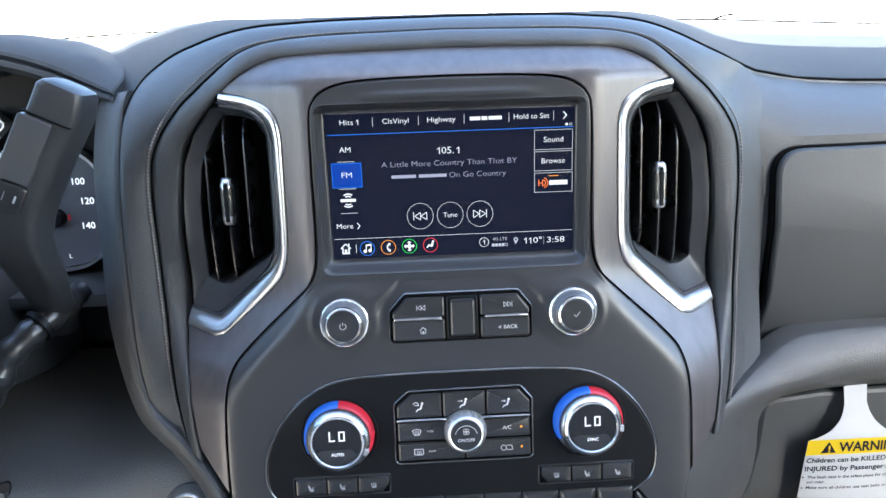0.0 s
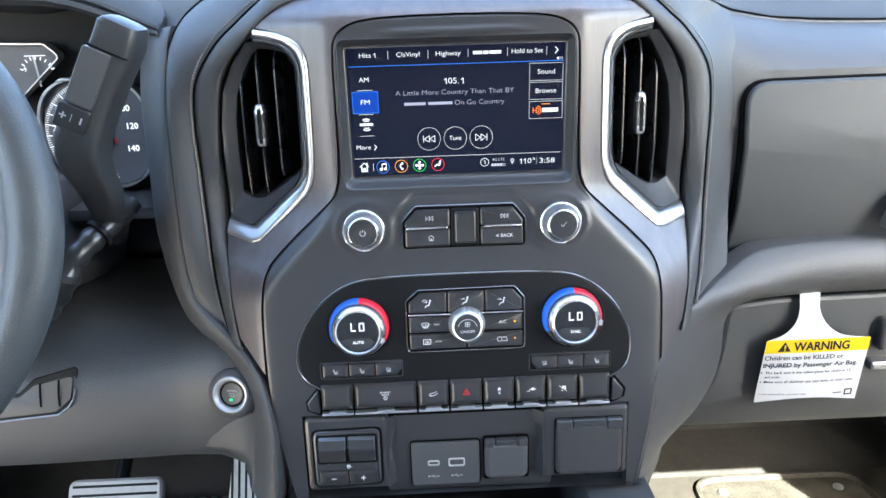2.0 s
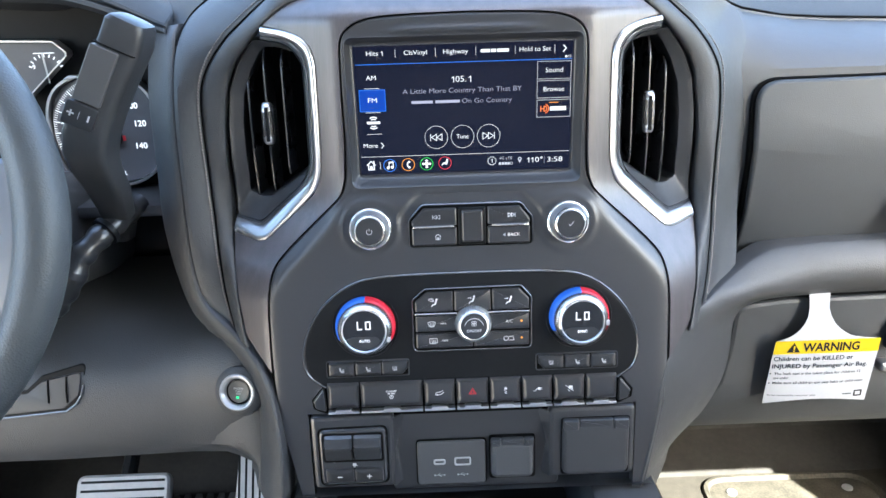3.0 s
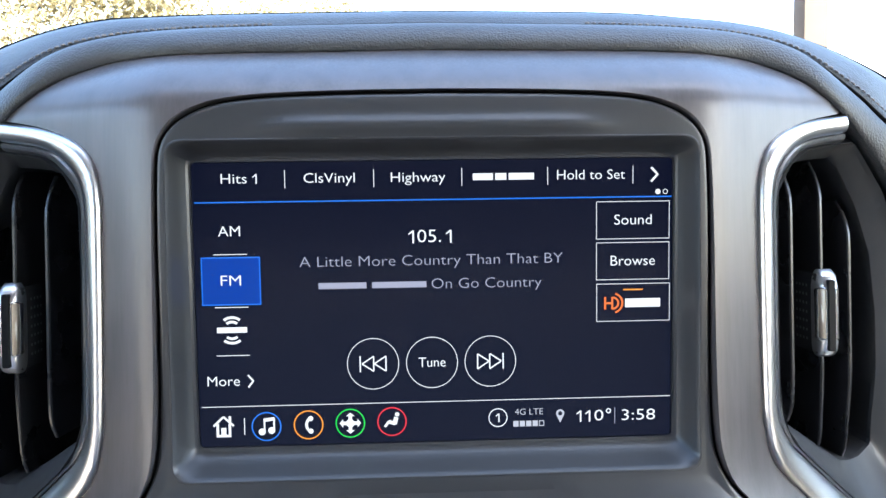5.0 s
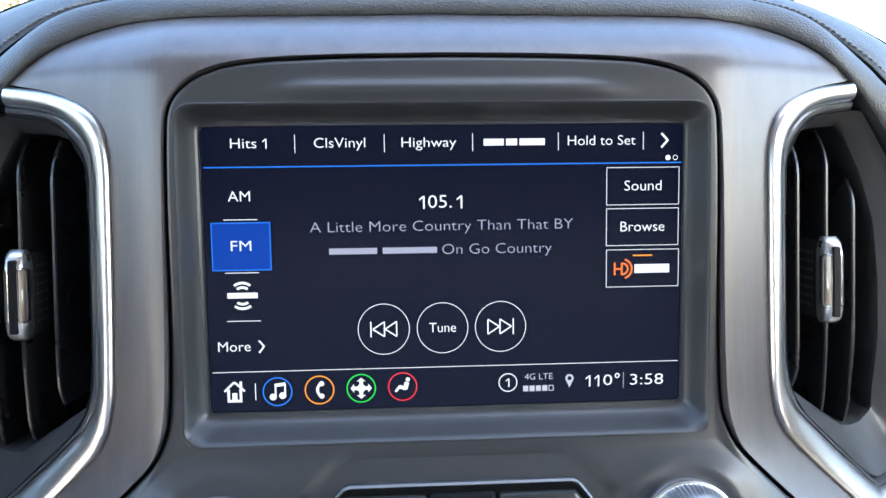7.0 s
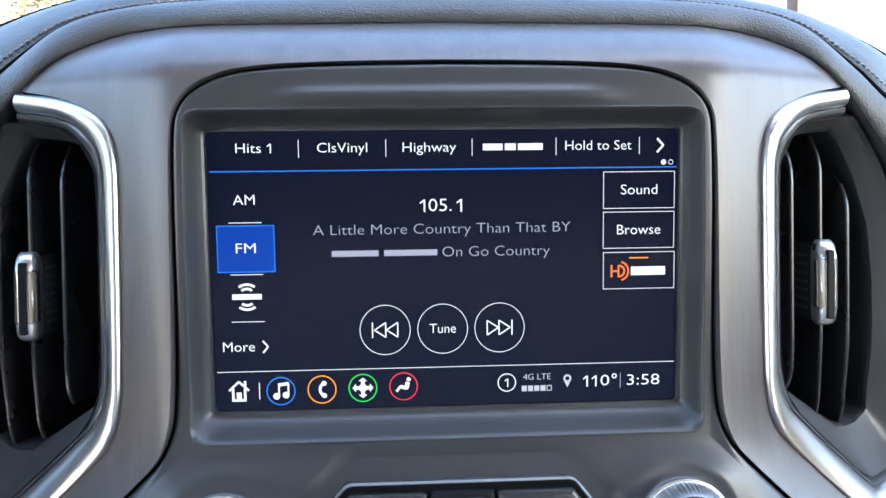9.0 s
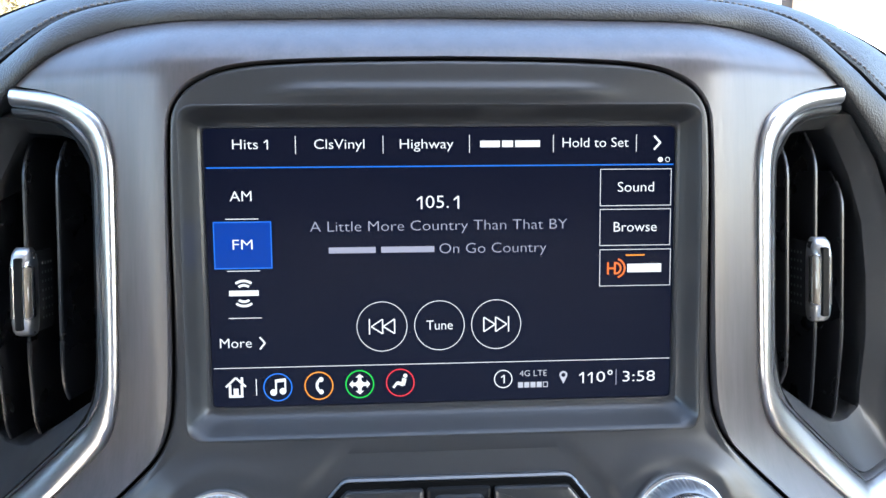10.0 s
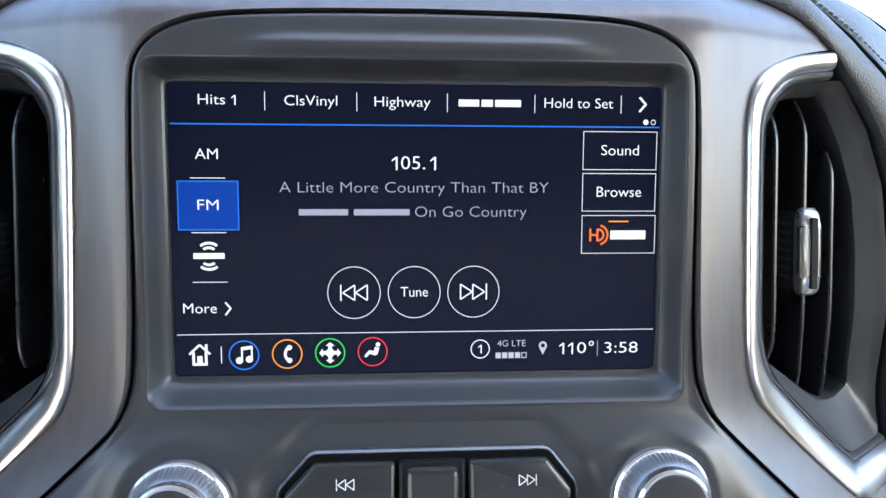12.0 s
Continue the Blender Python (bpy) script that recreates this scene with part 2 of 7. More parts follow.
def rings_mesh(rings, cap_first=False, cap_last=True, bm=None):
    bm = bm or bmesh.new()
    vs = [[bm.verts.new(p) for p in ring] for ring in rings]
    for a, b in zip(vs, vs[1:]):
        for i in range(len(a)):
            j = (i + 1) % len(a)
            bm.faces.new((a[i], a[j], b[j], b[i]))
    if cap_first:
        bm.faces.new(vs[0])
    if cap_last:
        bm.faces.new(vs[-1])
    return bm


def plate(outline, front, thick, bevel=0.8, place=at_face, dome=0.0, bm=None):
    """A plate with a bevelled front on the stack's face; front: how far it stands before the face (mm)."""
    o = [Vector(p) for p in outline]
    rings = [[place(p.x, p.y, -front + thick) for p in o], [place(p.x, p.y, -front + bevel) for p in o]]
    i1, i2 = inset(o, bevel * 0.35), inset(o, bevel)
    rings.append([place(p.x, p.y, -front + bevel * 0.3) for p in i1])
    rings.append([place(p.x, p.y, -front) for p in i2])
    if dome:
        cx, cz = sum(p.x for p in o) / len(o), sum(p.y for p in o) / len(o)
        rings.append([place(lerp(p.x, cx, 0.35), lerp(p.y, cz, 0.35), -front - dome) for p in i2])
    return rings_mesh(rings, bm=bm)


def frame_ring(outer, inner, front, thick, place=at_face, bevel=0.5):
    """A rim between two outlines of the same count."""
    o, i = [Vector(p) for p in outer], [Vector(p) for p in inner]
    ob, ib = inset(o, bevel), inset(i, -bevel)
    rings = [[place(p.x, p.y, -front + thick) for p in o], [place(p.x, p.y, -front + bevel) for p in o],
             [place(p.x, p.y, -front) for p in ob], [place(p.x, p.y, -front) for p in ib],
             [place(p.x, p.y, -front + bevel) for p in i], [place(p.x, p.y, -front + thick) for p in i]]
    return rings_mesh(rings, cap_last=False)


def spline(points, n):
    """n + 1 points evenly along a Catmull-Rom curve through the points."""
    p = [Vector(q) for q in points]
    p = [p[0] * 2 - p[1]] + p + [p[-1] * 2 - p[-2]]
    dense = []
    for i in range(1, len(p) - 2):
        a, b, c, d = p[i - 1], p[i], p[i + 1], p[i + 2]
        for k in range(24):
            t = k / 24
            dense.append(0.5 * ((2 * b) + (c - a) * t + (2 * a - 5 * b + 4 * c - d) * t * t + (3 * b - a - 3 * c + d) * t ** 3))
    dense.append(p[-2])
    return resample(dense, n)


def resample(points, n):
    pts = [Vector(q) for q in points]
    acc = [0.0]
    for a, b in zip(pts, pts[1:]):
        acc.append(acc[-1] + (b - a).length)
    out, j = [], 0
    for k in range(n + 1):
        s = acc[-1] * k / n
        while j < len(acc) - 2 and acc[j + 1] < s:
            j += 1
        t = (s - acc[j]) / max(1e-9, acc[j + 1] - acc[j])
        out.append(pts[j].lerp(pts[j + 1], min(1, max(0, t))))
    return out


def grid_mesh(rows, closed=False, bm=None):
    bm = bm or bmesh.new()
    vs = [[bm.verts.new(p) for p in row] for row in rows]
    for a, b in zip(vs, vs[1:]):
        for i in range(len(a) if closed else len(a) - 1):
            j = (i + 1) % len(a)
            bm.faces.new((a[i], a[j], b[j], b[i]))
    return bm


def tube(path, radius, n=10, bm=None, caps=True):
    """A round bar along points; radius one number or one for each point."""
    bm = bm or bmesh.new()
    pts = [Vector(p) for p in path]
    rings = []
    up = Vector((0.13, 0.21, 0.97))
    for i, p in enumerate(pts):
        d = (pts[min(i + 1, len(pts) - 1)] - pts[max(i - 1, 0)]).normalized()
        s = d.cross(up)
        s = s.normalized() if s.length > 0.05 else d.cross(Vector((1, 0, 0))).normalized()
        u = s.cross(d)
        r = radius[i] if isinstance(radius, (list, tuple)) else radius
        rings.append([p + (s * math.cos(2 * math.pi * k / n) + u * math.sin(2 * math.pi * k / n)) * r for k in range(n)])
    return rings_mesh(rings, caps, caps, bm)


def block(x0, x1, y0, y1, z0, z1, r=0.004, bm=None):
    """A box with its edges bevelled."""
    bm = bm or bmesh.new()
    made = bmesh.ops.create_cube(bm, size=1)["verts"]
    for v in made:
        v.co = Vector((lerp(x0, x1, v.co.x + 0.5), lerp(y0, y1, v.co.y + 0.5), lerp(z0, z1, v.co.z + 0.5)))
    if r > 0:
        es = {e for v in made for e in v.link_edges}
        bmesh.ops.bevel(bm, geom=list(es), offset=r, segments=2, affect="EDGES", profile=0.6)
    return bm


def lathe(profile, n=48, turn=None, bm=None, cap=True):
    """Turned about the axis that points out of the face (local -y); profile: (radius, forward) in mm."""
    bm = bm or bmesh.new()
    rings = []
    for r, f in profile:
        ring = []
        for k in range(n):
            a = 2 * math.pi * k / n
            rr = r * (turn(a, f) if turn else 1)
            ring.append(Vector((rr * math.cos(a) / 1000, -f / 1000, rr * math.sin(a) / 1000)))
        rings.append(ring)
    return rings_mesh(rings, False, cap, bm)


def placed(bm, m):
    bm.transform(m)
    return bm


def text_mesh(body, size, place, align="CENTER", bold=0.0, spacing=1.0):
    """Letters as flat mesh, size in mm (height of capitals), put on a place(x, z) in mm."""
    cu = bpy.data.curves.new("letters", "FONT")
    cu.body, cu.size, cu.align_x, cu.align_y = body, size / 0.7, align, "CENTER"
    cu.offset, cu.space_character, cu.resolution_u = bold, spacing, 3
    ob = bpy.data.objects.new("letters", cu)
    me = bpy.data.meshes.new_from_object(ob)
    bm = bmesh.new()
    bm.from_mesh(me)
    for v in bm.verts:
        v.co = place(v.co.x, v.co.y)
    bpy.data.objects.remove(ob)
    bpy.data.curves.remove(cu)
    bpy.data.meshes.remove(me)
    return bm


def flat_poly(points, place, bm=None):
    bm = bm or bmesh.new()
    bm.faces.new([bm.verts.new(place(*p)) for p in points])
    return bm


def flat_ring(cx, cz, r, w, place, n=48, a0=0.0, a1=360.0, bm=None):
    """A flat circle line, or an arc of it."""
    bm = bm or bmesh.new()
    full = abs(a1 - a0) >= 360
    cnt = n if full else n + 1
    ins, outs = [], []
    for k in range(cnt):
        a = radians(a0 + (a1 - a0) * k / n)
        ins.append(bm.verts.new(place(cx + (r - w / 2) * math.cos(a), cz + (r - w / 2) * math.sin(a))))
        outs.append(bm.verts.new(place(cx + (r + w / 2) * math.cos(a), cz + (r + w / 2) * math.sin(a))))
    for k in range(cnt if full else cnt - 1):
        j = (k + 1) % cnt
        bm.faces.new((ins[k], outs[k], outs[j], ins[j]))
    return bm


def flat_disc(cx, cz, r, place, n=24, bm=None):
    return flat_poly([(cx + r * math.cos(2 * math.pi * k / n), cz + r * math.sin(2 * math.pi * k / n)) for k in range(n)], place, bm)


def flat_line(x0, z0, x1, z1, w, place, bm=None):
    d = Vector((x1 - x0, z1 - z0))
    s = Vector((-d.y, d.x)).normalized() * (w / 2)
    return flat_poly([(x0 + s.x, z0 + s.y), (x1 + s.x, z1 + s.y), (x1 - s.x, z1 - s.y), (x0 - s.x, z0 - s.y)], place, bm)


def flat_rect(x0, z0, x1, z1, place, bm=None):
    return flat_poly(box2(x0, z0, x1, z1), place, bm)


def flat_frame(x0, z0, x1, z1, w, place):
    bm = bmesh.new()
    for a in ((x0, z0, x1, z0 + w), (x0, z1 - w, x1, z1), (x0, z0 + w, x0 + w, z1 - w), (x1 - w, z0 + w, x1, z1 - w)):
        flat_rect(*a, place, bm)
    return bm


# ---- dashboard: centre stack ----
dash = thing("dashboard", "black leather-wrapped dashboard with satin metal centre stack", "dashboard", kind="structure")


def both(half):
    """A closed outline from its right half, top to bottom, mirrored."""
    return list(half) + [(-x, z) for x, z in reversed(half) if x > 0]


def polar(outline, centre, n):
    """n points of a closed outline at even angles round a centre."""
    c = Vector(centre)
    pts = [Vector(p) - c for p in outline]
    out = []
    for k in range(n):
        a = 2 * math.pi * k / n
        d = Vector((math.cos(a), math.sin(a)))
        best = 0
        for i in range(len(pts)):
            p, q = pts[i - 1], pts[i]
            e = q - p
            den = d.x * e.y - d.y * e.x
            if abs(den) < 1e-12:
                continue
            t = (p.x * e.y - p.y * e.x) / den
            s = (p.x * d.y - p.y * d.x) / den
            if t > 0 and -1e-9 <= s <= 1 + 1e-9:
                best = max(best, t)
        out.append(c + d * best)
    return out


SEAM = [(0.0, 145), (40, 144.6), (70, 143), (84, 138.5), (92.5, 131), (94.5, 120), (94.5, 27), (98.5, 11), (106, 2), (150, -38.5),
        (160.5, -53), (164, -78), (165, -130), (163, -173)]


def soften(points, times=3, sharp=()):
    """Corner cutting: a smooth line from a polyline, its ends and the sharp corners kept."""
    pts = [(Vector(p), k in sharp) for k, p in enumerate(points)]
    for _ in range(times):
        out = [pts[0]]
        for (a, keep_a), (b, keep_b) in zip(pts, pts[1:]):
            out += [(a if keep_a else a.lerp(b, 0.25), keep_a), (b if keep_b else a.lerp(b, 0.75), keep_b)]
        pts = out + [pts[-1]]
    return [(p.x, p.y) for p, _ in pts]


N = 600
C0 = (0, 72)
panel_outline = both(soften(SEAM))
outer = polar(panel_outline, C0, N)
recess_o = polar(rounded(box2(-91.6, 13.2, 91.6, 130), 6), C0, N)
glass_o = polar(rounded(box2(-85.6, 20.8, 85.6, 122.6), 2), C0, N)
SCREEN_AXIS = Vector((-0.008, 0.228, 1.405))


def at_screen(x, z, off=0.0):
    """A place on the display, which leans back a little and narrows towards its foot; x and z in nominal millimetres."""
    y = lerp(0.4950, 0.4995, (z - 21) / 101)
    k = (y - SCREEN_AXIS.y) / 0.272
    return Vector((lerp(SCREEN_AXIS.x, X0 + x / 1000, k), y + off / 1000, lerp(SCREEN_AXIS.z, Z0 + z / 1000, k)))


def step_off(x, z):
    """A soft step across the hood over the screen (mm)."""
    side = 1 / (1 + math.exp((abs(x) - 60 + (z - 130) * 0.9) / 4.0))
    return -2.0 * side * math.exp(-((z - 134.0) / 3.2) ** 2)


def panel_off(x, z):
    """Relief of the centre panel (mm): the hood's step, the shallow well of the radio buttons, the swollen rings round the knobs."""
    off = step_off(x, z)
    off += lerp(4.0, 0.5, ease(10, 125, z)) * (1 - ease(1, 15, max(abs(x) - 91.6, 13.2 - z)))
    u, v = abs(x - 2), z + 15.5
    d = 2.0 * math.log(sum(math.exp(min(e, 60) / 2.0) for e in (u - 56, v - 22.5, -v - 26, (u + v) * 0.7071 - 44)))
    off += 2.3 * (1 - ease(0.0, 5.2, d)) * ease(-40, -2, z)
    for kx, kz in ((-78.0, -16.5), (79.5, -16.0)):
        r = math.hypot(x - kx, z - kz)
        off -= 0.9 * math.exp(-((r - 21.5) / 3.0) ** 2)
    return off


def rim_off(p, d):
    """The panel's edge turns back, but runs on flat into its legs at the foot."""
    return 0.0 if p.y < -171 else panel_off(p.x, p.y) + d


rows = [[at_face(p.x, p.y, rim_off(p, 9)) for p in outer], [at_face(p.x, p.y, rim_off(p, 0.9)) for p in outer],
        [at_face(p.x, p.y, rim_off(p, 0.2)) for p in polar(inset(panel_outline, 0.5), C0, N)],
        [at_face(p.x, p.y, rim_off(p, 0)) for p in polar(inset(panel_outline, 1.2), C0, N)]]
last = polar(inset(panel_outline, 1.2), C0, N)
for k in range(1, 70):
    t = k / 70
    rows.append([at_face(lerp(a.x, b.x, t), lerp(a.y, b.y, t), panel_off(lerp(a.x, b.x, t), lerp(a.y, b.y, t))) for a, b in zip(last, recess_o)])
brim = [at_face(p.x, p.y, panel_off(p.x, p.y)) for p in recess_o]
sill = [at_screen(p.x, p.y) for p in glass_o]
for t, swell in ((0.0, 0.0), (0.03, 0.5), (0.08, 0.9), (0.14, 0.95), (0.22, 0.55), (0.32, -0.2), (0.45, -1.2), (0.6, -1.9), (0.75, -1.8), (0.88, -1.0), (0.985, 0.0)):
    rows.append([a.lerp(b, t) + Vector((0, -swell / 1000, 0)) for a, b in zip(brim, sill)])
rows.append([p + Vector((0, 0.003, 0)) for p in sill])
part("centre_panel", grid_mesh(rows, closed=True), M_PANEL, dash, "satin charcoal centre panel with a sunken screen opening")
for s in (-1, 1):
    leg = [[at_face(s * lerp(138.6, lerp(163, 147, t), u), lerp(-173, -262, t)) for u in (0, 0.25, 0.5, 0.75, 1)] for t in np.linspace(0, 1, 14)]
    leg = [[row[0] + Vector((0, 0.012, 0))] + row + [row[-1] + Vector((0, 0.012, 0))] for row in leg]
    part("leg", grid_mesh(leg), M_PANEL, dash)

# dark joint behind the edge of the centre panel
part("joint", grid_mesh([[at_face(p.x, p.y, 5) for p in polar(inset(panel_outline, 3), C0, N)],
                         [at_face(p.x, p.y, 5) for p in polar(inset(panel_outline, -6), C0, N)]], closed=True), M_GAP, dash)

# wings of brushed metal paint round the vents
G = 1.3
W_IN = [(0, 145 + G), (40, 144.6 + G), (70, 143 + G), (84.7, 138.5 + G), (93.3, 131.6), (94.5 + G, 120), (94.5 + G, 28), (99.6, 11.5), (106.8, 3.0), (151, -37.5),
        (161.7, -52.5), (165.3, -78), (166.3, -126), (166.0, -136)]
W_OUT = [(0, 164.8), (70, 163.6), (124, 162), (157, 139.3), (136, 135.5), (119, 127.2), (115, 112), (116, 24), (122.5, 11), (163, -26.5), (177, -31.8),
         (198, -29), (195, -62), (188, -108)]


def dense_pairs(a, b, n):
    out_a, out_b = [], []
    for i in range(len(a) - 1):
        for k in range(n):
            t = k / n
            out_a.append(Vector(a[i]).lerp(Vector(a[i + 1]), t))
            out_b.append(Vector(b[i]).lerp(Vector(b[i + 1]), t))
    return out_a + [Vector(a[-1])], out_b + [Vector(b[-1])]


def wing(side):
    a, b = dense_pairs(soften(W_IN), soften(W_OUT, 3, (3, 11)), 2)
    rows = [[at_face(side * p.x, p.y, 7) for p in a], [at_face(side * p.x, p.y, 0.8) for p in a]]
    for k in range(13):
        t = 0.012 + 0.988 * k / 12
        rows.append([at_face(side * lerp(p.x, q.x, t), lerp(p.y, q.y, t), 0) for p, q in zip(a, b)])
    rows.append([at_face(side * q.x, q.y, 7) for q in b])
    part("wing", grid_mesh(rows), M_WING, dash, "brushed dark metallic trim round the vent")


wing(1)
wing(-1)

# leather roll that frames the stack
LEA_IN = [(0, 164.2), (74, 163), (108, 161.5), (122, 159.4), (137, 153.5), (147, 147), (163, 133), (185, 108.5), (193.5, 86), (199, 40), (200, -25), (194.5, -62), (190, -100), (186, -118)]
LEA_SEAM = [(0, 175.2), (74, 173.7), (108, 171.8), (124, 169.6), (135, 167.2), (145, 163.3), (154, 157.5), (163.5, 150), (175, 140.5), (189, 128.5), (204, 110), (213, 90), (215.5, 62), (214.5, 20), (212.5, -30), (209, -66), (204.5, -90), (199, -112)]
SEAM_Y = ((1.185, 1.20, 1.24, 1.28, 1.33, 1.38, 1.42, 1.445, 1.465, 1.477), (0.487, 0.495, 0.510, 0.521, 0.527, 0.530, 0.529, 0.525, 0.528, 0.531))
OUT_L = [(0, 185.2, 551), (75, 184.8, 553), (115, 183.2, 551), (135.5, 181.8, 551), (157, 178.2, 554), (178.7, 171.5, 556), (201, 162, 557), (223, 144.5, 554), (232, 120, 538), (235.5, 80, 526), (235.5, 30, 518), (234, -40, 510), (228.5, -80, 505), (219, -112, 500), (203, -140, 494)]
OUT_R = [(0, 185.2, 551), (75, 184.6, 553), (110, 182.5, 554), (132, 180.5, 555), (153, 176.3, 555), (173.4, 168.5, 553), (194.4, 158.7, 553), (217, 149.8, 563), (236, 143.3, 580), (244, 134, 577), (247, 118, 568), (248, 90, 560), (248, 40, 553), (248, -20, 551), (248, -50, 546), (246, -76, 536), (240, -98, 522)]


def roll(side, out, name):
    n = 150
    a = spline(LEA_IN, n)
    b = spline(LEA_SEAM, n)
    c = spline(out, n)
    seam_pts = []
    for p in b:
        y = float(np.interp(Z0 + p.y / 1000, *SEAM_Y))
        seam_pts.append(Vector((X0 + side * p.x / 1000, y, Z0 + p.y / 1000)))
    in_pts = [at_face(side * p.x, p.y, -1.0) for p in a]
    out_pts = [Vector((X0 + side * p.x / 1000, p.z / 1000, Z0 + p.y / 1000)) for p in c]
    rows = [[p + Vector((0, 0.012, -0.001)) for p in in_pts], [p + Vector((0, 0.003, -0.0005)) for p in in_pts]]
    for k in range(17):
        t = 0.5 - 0.5 * math.cos(math.pi * k / 16)
        row = []
        for p, q in zip(in_pts, seam_pts):
            e = ease(1.43, 1.462, p.z)
            swell = (lerp(0.0036, 0.0050, e) * math.sin(math.pi * k / 16) - 0.0012 * t ** 6)
            row.append(p.lerp(q, t) + Vector((0, -lerp(0.95, 0.62, e), lerp(0.3, 0.78, e))) * swell)
        rows.append(row)
    part("seam_cord", tube([p + Vector((0, -0.0006, 0.0006)) for p in seam_pts], 0.0008, 6), M_GAP, dash)
    part("inner_roll", grid_mesh(rows), M_LEATHER, dash, "black grained leather roll")
    rows = []
    for t, bulge in ((0.0, -0.0012), (0.03, 0.0006), (0.1, 0.0018), (0.3, 0.0028), (0.6, 0.003), (0.85, 0.002), (1.0, 0.0)):
        hollow = [0.6 * (q.y - p.y) * (t - t * t) * (1 - ease(1.425, 1.45, p.z)) if side > 0 else 0 for p, q in zip(seam_pts, out_pts)]
        rows.append([p.lerp(q, t) + Vector((0, h - bulge, bulge * 0.7)) for p, q, h in zip(seam_pts, out_pts, hollow)])
    for d in (0.006, 0.02, 0.05) if side < 0 else ():
        rows.append([q + Vector((side * d * 0.06, d, -d * 0.12)) for q in out_pts])
    part(name, grid_mesh(rows), M_LEATHER, dash, "black leather-grain hood with a stitched seam")
    return seam_pts, out_pts


seam_l, out_l = roll(-1, OUT_L, "outer_roll")
seam_r, out_r = roll(1, OUT_R, "outer_roll")


def stitches(side, inner, outer_pts, first, last, thick):
    """A row of thread stitches just outside the seam."""
    path = [p.lerp(q, 0.12) + Vector((-side * 0.0008, -0.0026, 0.0014)) for p, q in zip(inner, outer_pts)][first:last]
    run = resample(path, int(sum((b - a).length for a, b in zip(path, path[1:])) / 0.0026))
    bm = bmesh.new()
    for a, b in zip(run, run[1:]):
        d = (b - a)
        tube([a + d * 0.14, a + d * 0.5 + Vector((0, -0.0004, 0)), a + d * 0.78], thick, 5, bm)
    part("stitching", bm, M_STITCH, dash, "grey thread stitches along the leather seam")["kind"] = "stuff"


for side, seam, edge in ((-1, seam_l, out_l), (1, seam_r, out_r)):
    stitches(side, seam, edge, 20, 73, 0.00042)
    stitches(side, seam, edge, 72, 149, 0.0008)

# ---- dashboard: top and passenger side ----
def crease(x):
    """Front edge of the dash pad beyond the stack: distance and height."""
    at = (0.205, 0.22, 0.241, 0.258, 0.30, 0.37, 0.76)
    return (float(np.interp(x, at, (0.556, 0.563, 0.581, 0.594, 0.607, 0.611, 0.62))),
            float(np.interp(x, at, (1.4565, 1.4508, 1.4435, 1.4382, 1.4305, 1.4255, 1.424))))


def dash_pad():
    front = [p for p in reversed(out_l) if p.z > 1.422] + [p for p in out_r[1:] if p.x < 0.22]
    front += [Vector((x, *crease(x))) for x in (0.232, 0.245, 0.258, 0.275, 0.30, 0.34, 0.40, 0.50, 0.62, 0.74, 0.836)]
    rear_x = ((-0.236, -0.226, -0.215, -0.185, -0.145, -0.065, 0.0, 0.145, 0.19, 0.22, 0.30, 0.50, 0.836), (-0.46, -0.41, -0.36, -0.30, -0.25, -0.16, 0.02, 0.23, 0.29, 0.335, 0.42, 0.62, 0.95))
    rear_z = ((-0.46, -0.42, -0.375, -0.3426, -0.30, -0.2525, -0.184, 0.025, 0.2116, 0.254, 0.283, 0.312, 0.348, 0.39, 0.5885, 0.95),
              (1.466, 1.470, 1.4765, 1.4895, 1.5025, 1.507, 1.5075, 1.507, 1.504, 1.502, 1.4985, 1.4916, 1.481, 1.4735, 1.4636, 1.456))
    part("seam_cord", tube([p + Vector((0, 0.0012, 0.0008)) for p in front], 0.0010, 6), M_GAP, dash)
    rows = [[p + Vector((0, lerp(0.006, -0.012, ease(1.455, 1.475, p.z)), -0.016)) for p in front], [p + Vector((0, 0.0024, -0.0012)) for p in front], [p + Vector((0, 0.0034, 0.0012)) for p in front],
            [p + Vector((0, 0.0060, 0.0024)) for p in front]]
    for t in (0.04, 0.08, 0.14, 0.22, 0.32, 0.45, 0.60, 0.78, 0.92, 1.0, 1.12, 1.25):
        row = []
        for p in front:
            x = float(np.interp(p.x, *rear_x))
            z = float(np.interp(x, *rear_z))
            up = 1 - (1 - min(t, 1)) ** lerp(2.8, lerp(1.15, 1.6, ease(0.08, 0.16, abs(p.x))), ease(1.43, 1.47, p.z) if p.x < 0 else 1)
            row.append(Vector((lerp(p.x, x, min(t, 1.0)), lerp(p.y + 0.004, 0.95, t), lerp(p.z + 0.0022, z, up) - (0.012 if t > 1.0 else 0) - (0.05 if t > 1.2 else 0))))
        rows.append(row)
    part("dash_top", grid_mesh(rows), M_PAD, dash, "soft black dash top below the windscreen")


dash_pad()


